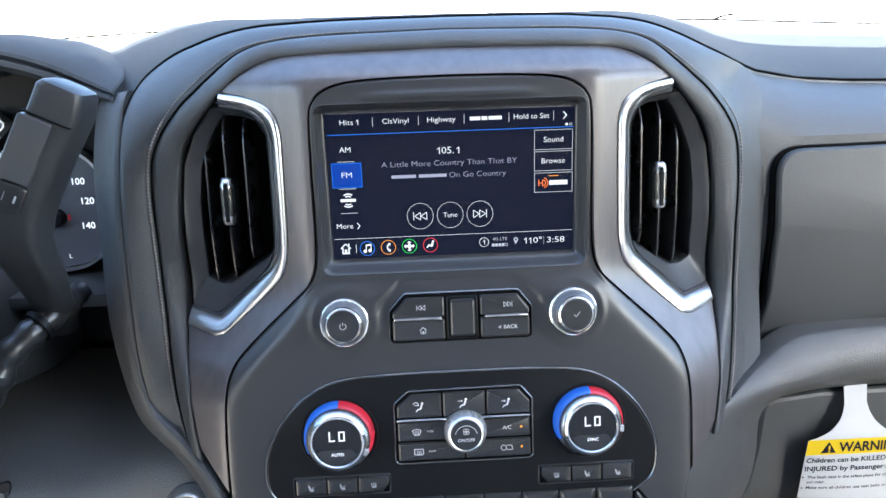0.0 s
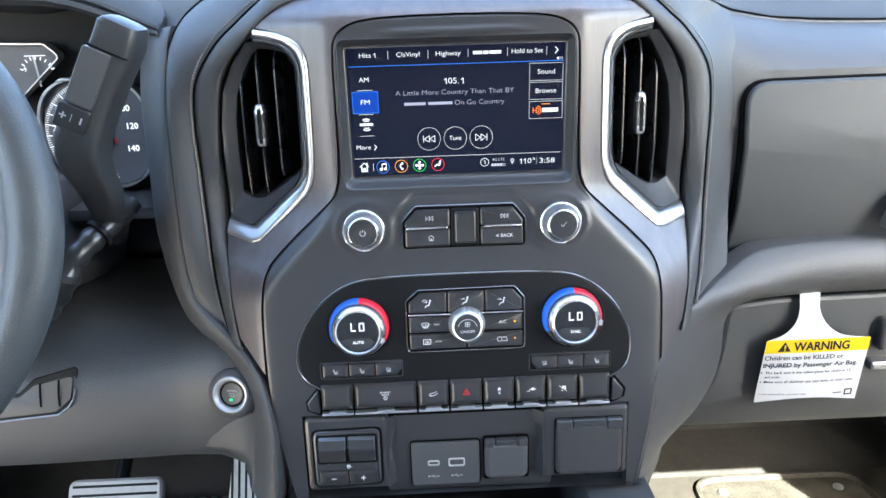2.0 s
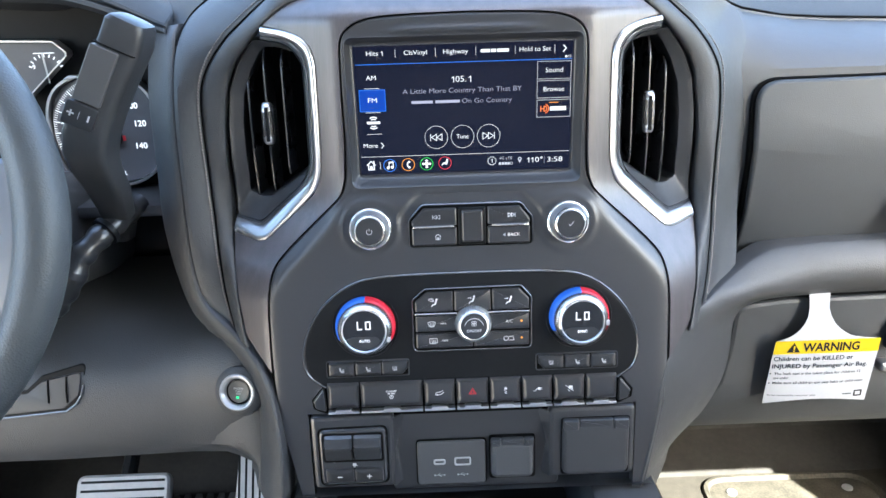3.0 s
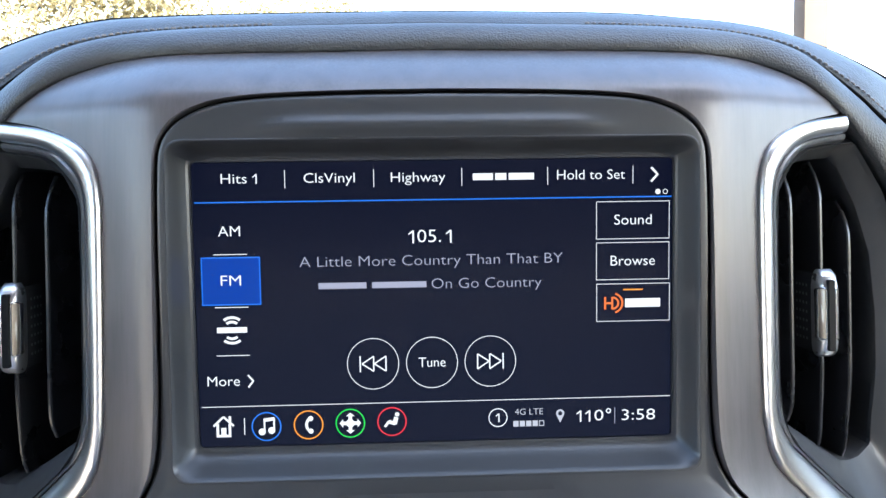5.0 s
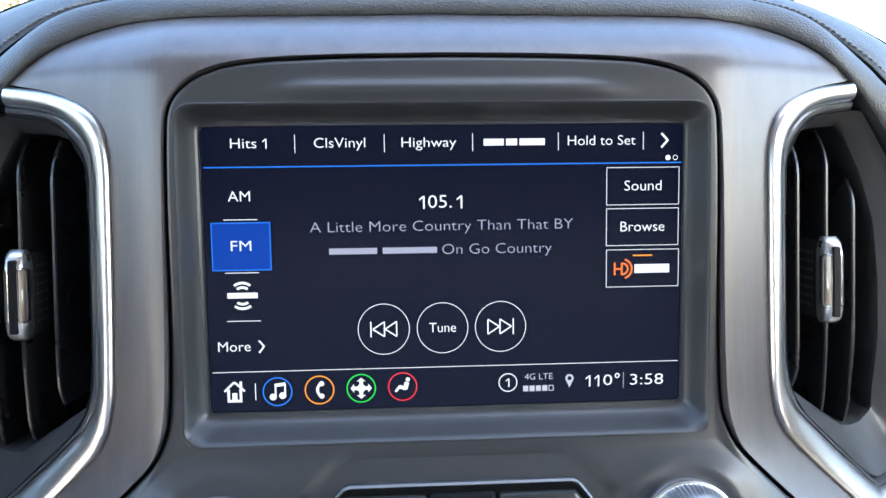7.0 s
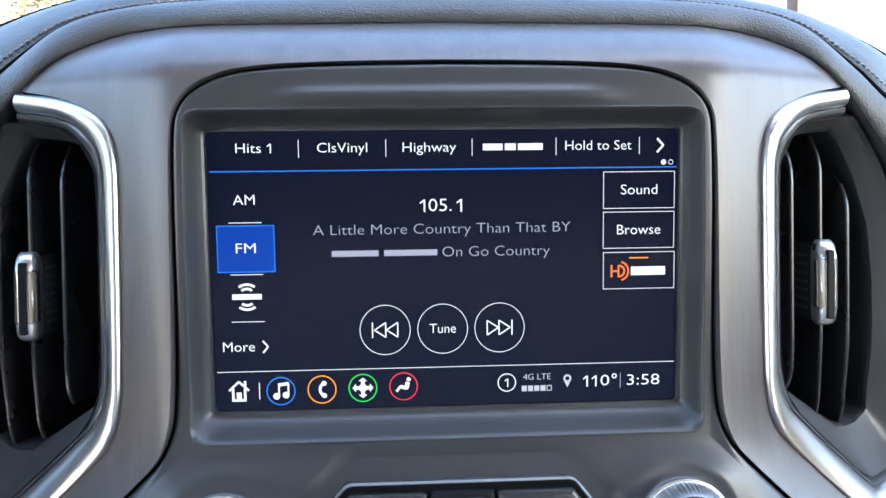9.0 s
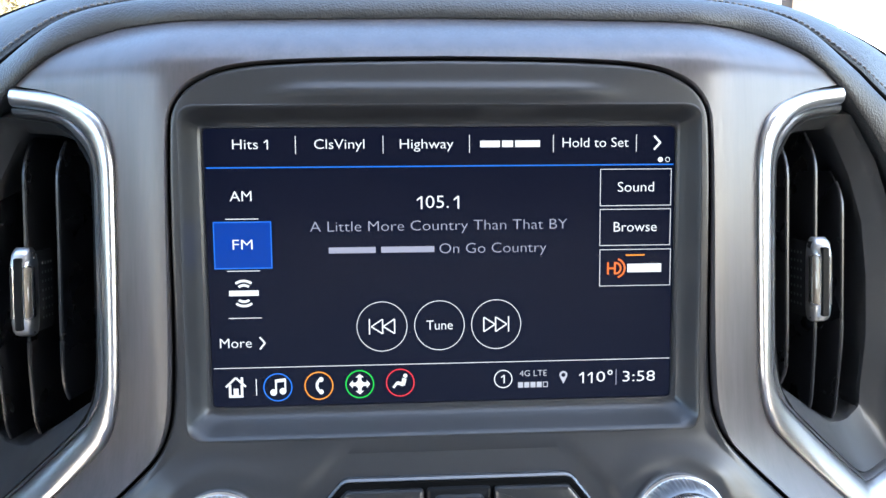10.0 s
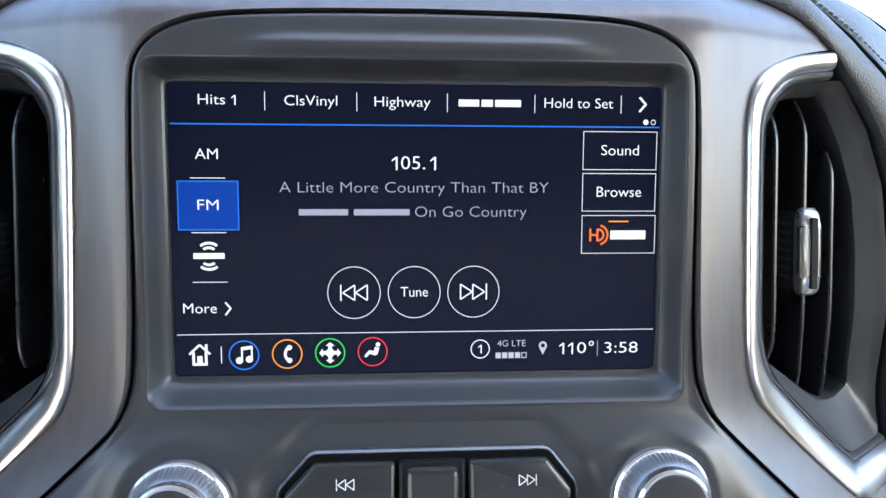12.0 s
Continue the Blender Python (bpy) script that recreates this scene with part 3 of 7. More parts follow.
def passenger_rows():
    rows = []
    xs = [0.205, 0.218, 0.232, 0.2435, 0.2505, 0.258, 0.27, 0.285, 0.31, 0.35, 0.40, 0.50, 0.62, 0.76, 0.836]
    for x in xs:
        cy, cz = crease(x)
        prof = [(cy + 0.020, cz - 0.024), (cy + 0.0035, cz - 0.008), (cy + 0.0012, cz - 0.0012), (cy + 0.0004, cz - 0.0006), (cy, cz - 0.0022),
                *[(lerp(cy, 0.5550, s), lerp(cz - 0.002, 1.389, h)) for s, h in ((0.07, 0.05), (0.28, 0.19), (0.52, 0.38), (0.73, 0.58), (0.89, 0.79), (1.0, 1.0))],
                (0.5545, 1.379), (0.553, 1.35), (0.553, 1.31), (0.558, 1.28), (0.568, 1.215), (0.556, 1.16), (0.565, 1.06), (0.575, 1.045), (0.61, 1.036), (0.75, 1.036)]
        rows.append([Vector((x, y, z)) for y, z in prof])
    return rows


part("passenger_fascia", grid_mesh(passenger_rows()), M_LEATHER, dash, "black grained passenger-side dash")

# the arm that sweeps from the stack's foot to the right as a ledge
ARM_U = [(0.139, 0.4445, 0.985), (0.147, 0.4480, 1.03), (0.160, 0.4530, 1.10), (0.1665, 0.4585, 1.150), (0.175, 0.468, 1.170), (0.193, 0.482, 1.191), (0.2075, 0.492, 1.1985), (0.2238, 0.504, 1.207), (0.2436, 0.519, 1.2150), (0.272, 0.533, 1.2277), (0.305, 0.540, 1.2325), (0.394, 0.542, 1.2350), (0.76, 0.542, 1.236)]
ARM_L = [(0.180, 0.515, 0.985), (0.198, 0.528, 1.012), (0.206, 0.532, 1.038), (0.232, 0.536, 1.062), (0.250, 0.538, 1.096), (0.256, 0.539, 1.126), (0.258, 0.540, 1.160), (0.272, 0.541, 1.175), (0.31, 0.541, 1.181), (0.45, 0.541, 1.184), (0.76, 0.541, 1.19)]
ua, la = spline(ARM_U, 90), spline(ARM_L, 90)
arm = []
swell = [(-0.03, -0.022), (-0.01, -0.006)] + [(t, 0.0168 * max(0.0, math.sin(math.pi * t)) ** 0.75 - 0.003 * t) for t in 0.5 - 0.5 * np.cos(np.linspace(0, math.pi, 25))] + [(1.01, -0.02)]
for t, b in swell:
    arm.append([p.lerp(q, t) + Vector((0, -b * float(np.interp(p.x, (0.165, 0.20, 0.25), (0.3, 0.55, 1.0))), 0)) for p, q in zip(ua, la)])
part("ledge", grid_mesh(arm), M_SOFT, dash, "rounded black ledge under the upper glove box")

# ---- dashboard: driver's side ----
def driver_hood():
    rows = []
    rim = [(-0.90, 0.58, 1.46), (-0.62, 0.578, 1.476), (-0.48, 0.578, 1.476), (-0.36, 0.578, 1.4695), (-0.33, 0.577, 1.4670), (-0.30, 0.575, 1.459), (-0.27, 0.570, 1.4475), (-0.247, 0.556, 1.440), (-0.238, 0.548, 1.438)]
    r = spline(rim, 60)
    for dy, dz in ((0.09, -0.022), (0.03, -0.013), (0.006, -0.009), (0.0, -0.0045), (0.0012, -0.0008), (0.008, 0.0), (0.008, 0.0024), (0.0035, 0.0032), (0.005, 0.006), (0.012, 0.0105), (0.04, 0.0155), (0.10, 0.020), (0.25, 0.025), (0.5, 0.025)):
        row = []
        for p in r:
            end = ease(-0.33, -0.24, p.x)
            skew = float(np.interp(dy, (0.012, 0.05, 0.13, 0.25, 0.5), (0.0, -0.006, -0.036, -0.083, -0.18)))
            lift = float(np.interp(dy, (0.0, 0.012, 0.05, 0.13, 0.25), (0.0, 0.0, 0.004, 0.010, 0.014)))
            q = p + Vector((dy * 0.02 + skew, dy, dz * (0.5 + 0.5 * min(1, (-0.225 - p.x) / 0.06)) + lift * end))
            q.z = lerp(q.z, max(q.z, lerp(1.4685, 1.450, ease(-0.272, -0.240, p.x))), ease(0.007, 0.05, dy) * ease(-0.36, -0.29, p.x))
            row.append(q)
        row.append(row[-1] + Vector((0.0012, 0.0006, -0.0015)))
        row.append(row[-1] + Vector((0.0, 0.0006, -0.045)))
        rows.append(row)
    part("cluster_hood", grid_mesh(rows), M_PAD, dash, "black padded hood over the instruments")


driver_hood()

# side cheek between the hood and the leather roll
CHEEK_A = [(-0.2265, 0.553, 1.441), (-0.2285, 0.543, 1.428), (-0.2305, 0.529, 1.38), (-0.2308, 0.520, 1.33), (-0.2290, 0.512, 1.26), (-0.2220, 0.504, 1.217), (-0.192, 0.484, 1.191), (-0.166, 0.462, 1.160), (-0.157, 0.449, 1.112), (-0.158, 0.446, 1.060), (-0.163, 0.446, 1.040)]
CHEEK_B = [(-0.255, 0.583, 1.436), (-0.259, 0.574, 1.424), (-0.2605, 0.556, 1.38), (-0.2600, 0.548, 1.32), (-0.257, 0.537, 1.26), (-0.238, 0.517, 1.200), (-0.206, 0.500, 1.173), (-0.184, 0.485, 1.141), (-0.180, 0.477, 1.105), (-0.184, 0.471, 1.058), (-0.186, 0.471, 1.043)]
ca, cb = spline(CHEEK_A, 80), spline(CHEEK_B, 80)
cheek = [[p + Vector((0.006, 0.02, 0)) for p in ca]]
for t, b in ((0.0, 0.0), (0.05, 0.0022), (0.12, 0.0040), (0.25, 0.0056), (0.45, 0.0062), (0.65, 0.0054), (0.82, 0.0034), (0.93, 0.0014), (1.0, 0.0)):
    cheek.append([p.lerp(q, t) + Vector((0, -b, 0)) for p, q in zip(ca, cb)])
KNEE = ((1.0675, 1.084, 1.098, 1.112, 1.126, 1.138, 1.148, 1.156, 1.1625, 1.1685, 1.1765, 1.19), (0.5015, 0.493, 0.4915, 0.4915, 0.493, 0.4955, 0.500, 0.507, 0.518, 0.535, 0.56, 0.60))


def knee_y(z):
    """How far forward the knee panel's face lies at a height."""
    return float(np.interp(z, *KNEE))


# below the column the strip swells into a pod and runs out over the knee panel
for full, t in ((0.006, 0.06), (0.014, 0.18), (0.024, 0.40), (0.036, 0.68), (0.050, 0.92), (0.064, 1.12)):
    row = []
    for q in cb:
        pod = 1 - ease(1.165, 1.20, q.z)
        d = full * lerp(0.22, 1.0, ease(1.058, 1.088, q.z))
        far = Vector((q.x - d, lerp(q.y - 0.001, max(q.y, knee_y(q.z) + 0.001), t), q.z - 0.20 * d * ease(1.06, 1.10, q.z)))
        row.append((q + Vector((-0.004 - d * 0.1, 0.008 + d * 0.5, 0))).lerp(far, pod))
    cheek.append(row)
part("cheek_strip", grid_mesh(cheek), M_SOFT, dash, "soft black strip along the stack")

# knee panel below the steering column
def knee():
    rows = []
    for x in np.linspace(-0.176, -0.80, 60):
        rise = float(np.interp(-x, (0.176, 0.20, 0.225, 0.25, 0.275, 0.80), (0.022, 0.024, 0.016, 0.006, 0.0, 0.0)))
        y0 = float(np.interp(-x, (0.176, 0.25, 0.35, 0.8), (-0.008, 0.0, 0.0, 0.002)))
        low = 0.005 * min(1, max(0, (-x - 0.178) / 0.2)) + float(np.interp(-x, (0.176, 0.215), (0.022, 0.0)))
        prof = []
        for y, z, k in ((0.66, 1.203, 1), (0.60, 1.190, 1), (0.56, 1.1765, 1), (0.535, 1.1685, 1), (0.518, 1.1625, 1), (0.507, 1.156, 1), (0.500, 1.148, 0.9), (0.4955, 1.138, 0.8), (0.493, 1.126, 0.6),
                        (0.4915, 1.112, 0.4), (0.4915, 1.098, 0.2), (0.493, 1.084, 0), (0.496, 1.074, -0.5), (0.5015, 1.0675, -1), (0.52, 1.063, -1), (0.66, 1.085, -1)):
            z = z + (rise * k if k > 0 else low * k)
            pod = math.exp(-(((x + 0.196) / 0.030) ** 2 + ((z - 1.140) / 0.034) ** 2)) if y < 0.53 else 0
            prof.append(Vector((x, y + y0 * (1 if y < 0.53 else 0) - 0.009 * pod, z)))
        rows.append(prof)
    part("knee_panel", grid_mesh(rows), M_SOFT, dash, "grained black knee panel under the column")

knee()
part("column_void", grid_mesh([[Vector((-0.90, 0.70, 1.44)), Vector((-0.2, 0.70, 1.44))], [Vector((-0.90, 0.66, 1.05)), Vector((-0.2, 0.66, 1.05))]]), M_BLACK, dash)
part("trim_shelf", block(-0.62, -0.262, 0.555, 0.66, 1.276, 1.287, 0.003), M_PANEL, dash)

# ---- infotainment screen ----
screen = thing("infotainment_screen", "lit dark-blue radio touchscreen sunk in the centre stack", "touchscreen")
part("glass", plate([(p.x, p.y) for p in rounded(box2(-85.4, 21.0, 85.4, 122.4), 1.5)], 0, 4, 0.2, at_screen), M_SCREEN, screen, "dark navy glowing display")


def ui(x, z, lift=0.35):
    return at_screen(x, z, -lift)


def ui2(x, z):
    return at_screen(x, z, -0.6)


def sui(name, bm, mat, label=""):
    return part(name, bm, mat, screen, label, smooth=False)


def ui_text(body, x, z, size, width, mat=None):
    """A line of lettering centred on x, z and stretched to its width (mm)."""
    bm = text_mesh(body, size, lambda a, b: Vector((a, b, 0)), bold=size * (-0.020 if mat is M_UI_GREY else -0.010))
    lo, hi = min(v.co.x for v in bm.verts), max(v.co.x for v in bm.verts)
    for v in bm.verts:
        v.co = ui2(x + ((v.co.x - lo) / (hi - lo) - 0.5) * width, z + v.co.y)
    sui("lettering", bm, mat or M_UI_WHITE)


def one(x, z, h, mat=None):
    """The figure 1 with its flag."""
    w = h * 0.13
    bm = flat_rect(x, z - h / 2, x + w, z + h / 2, ui2)
    flat_poly([(x, z + h / 2), (x - h * 0.30, z + h * 0.26), (x - h * 0.30, z + h * 0.14), (x, z + h * 0.34)], ui2, bm)
    sui("figure", bm, mat or M_UI_WHITE)


ui_text("Hits", -70.6, 116.6, 3.5, 9.0)
one(-63.0, 116.6, 3.4)
ui_text("ClsVinyl", -37.3, 116.5, 3.5, 17.9)
ui_text("Highway", -6.0, 116.4, 3.5, 19.3)
ui_text("Hold to Set", 55.8, 116.5, 3.5, 24.5)
for a, b in ((13.4, 20.6), (21.4, 25.4), (26.2, 35.3)):
    sui("word_bar", flat_rect(a, 115.2, b, 117.6, ui), M_UI_WHITE)
for x in (-52.9, -21.7, 9.5, 40.2, 71.0):
    sui("divider", flat_rect(x - 0.12, 113.2, x + 0.12, 119.6, ui), M_UI_WHITE)
bm = flat_line(77.6, 119.0, 80.0, 116.4, 0.75, ui)
sui("arrow", flat_line(80.0, 116.6, 77.6, 113.9, 0.75, ui, bm), M_UI_WHITE)
sui("page_dot", flat_disc(80.1, 110.3, 0.95, ui), M_UI_WHITE)
sui("page_dot", flat_ring(82.8, 110.3, 0.8, 0.22, ui), M_UI_WHITE)
sui("header_line", flat_rect(-84.6, 108.3, 85.2, 108.75, ui), M_UI_LINE, "thin blue line")
ui_text("AM", -72.8, 98.2, 3.7, 7.7)
sui("source_button", flat_rect(-83.0, 72.2, -62.3, 89.3, ui), M_UI_BLUE, "selected blue button")
sui("button_rim", flat_frame(-83.0, 72.2, -62.3, 89.3, 0.4, ui2), M_UI_LINE)
ui_text("FM", -72.7, 80.8, 3.7, 7.1)
for z in (90.2, 71.4):
    sui("divider", flat_rect(-78.6, z - 0.13, -66.8, z + 0.13, ui), M_UI_WHITE)
sui("divider", flat_rect(-78.7, 54.0, -66.8, 54.25, ui), M_UI_WHITE)
sui("badge_bar", flat_rect(-78.2, 62.3, -67.6, 64.3, ui), M_UI_WHITE, "plain white bar")
for r in (3.0, 4.6):
    sui("badge_arc", flat_ring(-72.9, 63.2, r, 0.9, ui, 18, 52, 128), M_UI_WHITE)
    sui("badge_arc", flat_ring(-72.9, 63.2, r, 0.9, ui, 18, 232, 308), M_UI_WHITE)
ui_text("More", -76.4, 44.8, 3.6, 11.4)
bm = flat_line(-67.8, 47.0, -65.9, 44.7, 0.6, ui)
sui("arrow", flat_line(-65.9, 44.9, -67.8, 42.5, 0.6, ui, bm), M_UI_WHITE)
one(-8.4, 95.4, 4.6)
ui_text("05.", -2.4, 95.4, 4.6, 8.4)
one(5.0, 95.4, 4.6)
ui_text("A Little More Country Than That BY", -1.5, 86.9, 3.8, 94.0, M_UI_GREY)
for a, b in ((-42.0, -25.0), (-23.0, -3.6)):
    sui("word_bar", flat_rect(a, 77.3, b, 79.5, ui), M_UI_GREY)
ui_text("On Go Country", 18.0, 78.4, 3.8, 39.5, M_UI_GREY)
for cx in (-23.2, -2.0, 19.1):
    sui("round_button", flat_ring(cx, 50.0, 9.2, 0.24, ui, 64), M_UI_WHITE)
ui_text("Tune", -2.0, 50.0, 3.6, 9.7)


def skip_icon(cx, cz, s, direction, place, w=0.55):
    """Two hollow triangles and a bar."""
    bm = bmesh.new()
    for k in (0, 1):
        skip_triangle(cx, cz, s, direction, place, w, k, bm)
    xb = cx + direction * 1.05 * s
    flat_line(xb, cz + s * 0.66, xb, cz - s * 0.66, w, place, bm)
    return bm


def skip_triangle(cx, cz, s, direction, place, w, k, bm):
    x0 = cx + direction * (-1.05 + k * 1.0) * s
    pts = [(x0, cz + s * 0.62), (x0 + direction * s * 0.95, cz), (x0, cz - s * 0.62)]
    for i in range(3):
        flat_line(*pts[i - 1], *pts[i], w, place, bm)
    return bm


for cx, turn in ((-23.2, -1), (19.1, 1)):
    for k in (0, 1):
        sui("skip_triangle", skip_triangle(cx, 50.0, 4.4, turn, ui, 0.46, k, bmesh.new()), M_UI_WHITE)
    xb = cx + turn * 1.05 * 4.4
    sui("skip_bar", flat_line(xb, 52.9, xb, 47.1, 0.46, ui), M_UI_WHITE)
for k, word in enumerate(("Sound", "Browse")):
    z1 = 107.0 - 14.75 * k
    sui("button_rim", flat_frame(57.7, z1 - 13.6, 84.4, z1, 0.22, ui), M_UI_WHITE)
    ui_text(word, 71.0, z1 - 6.8, 3.7, 13.6 + 2.6 * k)
sui("button_rim", flat_frame(57.8, 63.5, 84.7, 77.3, 0.22, ui), M_UI_WHITE)
sui("badge_bar", flat_rect(67.6, 74.8, 74.8, 75.3, ui), M_UI_ORANGE, "orange bar")
bm = flat_line(61.0, 67.9, 61.0, 72.5, 0.7, ui)
flat_line(61.0, 70.2, 63.6, 70.2, 0.7, ui, bm)
flat_line(63.6, 67.9, 63.6, 72.5, 0.7, ui, bm)
flat_ring(63.8, 70.2, 2.0, 0.7, ui, 18, -90, 90, bm)
flat_ring(63.8, 70.2, 3.5, 0.7, ui, 18, -75, 75, bm)
sui("badge_symbol", bm, M_UI_HD, "orange arcs")
sui("badge_bar", flat_rect(68.3, 68.6, 81.2, 71.8, ui), M_UI_WHITE, "plain white bar")
sui("footer_line", flat_rect(-84.6, 35.52, 85.2, 35.76, ui), M_UI_WHITE)
bm = flat_line(-80.6, 28.6, -77.0, 32.0, 0.75, ui)
flat_line(-77.0, 32.0, -73.4, 28.6, 0.75, ui, bm)
for a in ((-79.6, 24.6, -78.7, 29.4), (-75.3, 24.6, -74.4, 29.4), (-79.6, 24.6, -74.4, 25.5), (-75.2, 30.2, -74.3, 32.2), (-77.9, 25.4, -76.1, 28.0)):
    flat_rect(*a, ui, bm)
sui("home_symbol", bm, M_UI_WHITE)
sui("divider", flat_rect(-69.75, 25.2, -69.45, 31.4, ui), M_UI_WHITE)
for cx, cz, m in ((-61.8, 28.1, M_UI_LINE), (-46.8, 28.3, M_UI_ORANGE), (-31.8, 28.5, M_UI_GREEN), (-16.8, 28.7, M_UI_RED)):
    sui("round_button", flat_ring(cx, cz, 5.1, 0.45, ui, 48), m)
bm = flat_disc(-63.4, 26.2, 1.25, ui, 16)
flat_disc(-60.0, 26.6, 1.25, ui, 16, bm)
flat_line(-62.5, 26.2, -62.5, 30.6, 0.6, ui, bm)
flat_line(-59.1, 26.6, -59.1, 31.0, 0.6, ui, bm)
flat_line(-62.8, 30.4, -58.8, 30.9, 1.2, ui, bm)
sui("music_symbol", bm, M_UI_WHITE)
bm = flat_ring(-44.6, 28.3, 2.9, 1.0, ui, 16, 125, 235)
flat_disc(-46.0, 30.6, 0.95, ui, 12, bm)
flat_disc(-46.0, 26.0, 0.95, ui, 12, bm)
sui("phone_symbol", bm, M_UI_WHITE)
bm = flat_rect(-32.45, 26.0, -31.15, 31.0, ui)
flat_rect(-34.4, 27.85, -29.2, 29.15, ui, bm)
flat_poly([(-33.9, 28.5), (-31.8, 30.6), (-29.7, 28.5), (-31.8, 26.4)], ui, bm)
for dx, dz in ((0, 3.2), (0, -3.2), (3.2, 0), (-3.2, 0)):
    px, pz = -31.8 + dx, 28.5 + dz
    flat_poly([(px + dz * 0.5 - dx * 0.2, pz + dx * 0.5 - dz * 0.2), (px - dz * 0.5 - dx * 0.2, pz - dx * 0.5 - dz * 0.2), (px + dx * 0.2, pz + dz * 0.2)], ui, bm)
sui("arrows_symbol", bm, M_UI_WHITE)
bm = flat_disc(-14.9, 31.3, 0.8, ui, 12)
flat_line(-15.2, 30.3, -15.9, 27.7, 1.6, ui, bm)
flat_line(-15.6, 27.9, -18.0, 28.7, 1.3, ui, bm)
flat_line(-17.8, 28.9, -19.4, 26.8, 0.9, ui, bm)
sui("seat_symbol", bm, M_UI_WHITE)
sui("number_ring", flat_ring(21.7, 29.1, 3.3, 0.35, ui, 40), M_UI_WHITE)
one(21.8, 29.1, 3.2)
ui_text("4G LTE", 33.0, 31.0, 2.3, 10.3, M_UI_PALE)
for k in range(5):
    sui("signal_bar", flat_rect(27.3 + k * 2.35, 25.6, 29.2 + k * 2.35, 27.7, ui) if k < 4 else flat_frame(36.7, 25.6, 38.6, 27.7, 0.3, ui), M_UI_PALE)
bm = flat_ring(44.5, 30.1, 1.15, 0.75, ui, 20)
flat_poly([(43.2, 29.3), (45.8, 29.3), (44.5, 26.6)], ui, bm)
sui("pin_symbol", bm, M_UI_PALE)
one(51.7, 28.9, 4.2)
one(55.0, 28.9, 4.2)
ui_text("0", 58.7, 28.9, 4.1, 3.3)
sui("degree_ring", flat_ring(62.3, 30.6, 0.75, 0.4, ui, 16), M_UI_WHITE)
sui("divider", flat_rect(64.5, 25.8, 64.75, 31.8, ui), M_UI_GREY)
ui_text("3:58", 73.3, 28.8, 4.1, 12.4)


# ---- air vents ----
CHROME_OUT = [(157.5, 138.8), (137, 135.0), (121.6, 128.0), (115.2, 115), (114.4, 90), (115.0, 40), (116.3, 26), (119.8, 13.9), (128.0, 3.8), (162.7, -27.3), (170.5, -31.5), (178, -32.6), (198.5, -29.6)]
CHROME_IN = [(158.5, 130.6), (140, 127.6), (130, 121.8), (123.3, 111), (122.6, 90), (122.9, 41), (124.2, 29), (127.4, 19.6), (134.4, 10.6), (167, -18.4), (172.5, -21.3), (178, -21.6), (196.5, -19.6)]
CHROME_IN = [tuple(Vector(p).lerp(Vector(q), 1.24)) for p, q in zip(CHROME_OUT, CHROME_IN)]
CUP_OUT = CHROME_IN + [(196, 10), (195, 60), (191, 88), (181, 110), (166, 129)]
CUP_IN = [(158, 123.5), (143, 122.0), (132.5, 118.5), (127.3, 110), (126.8, 90), (127.4, 30), (129, 25), (134, 20), (163, 0.2), (170, -1.2), (176, -1.0), (184.5, 2.5),
          (184, 15), (183.5, 60), (180.5, 84), (172.5, 104), (163, 119)]


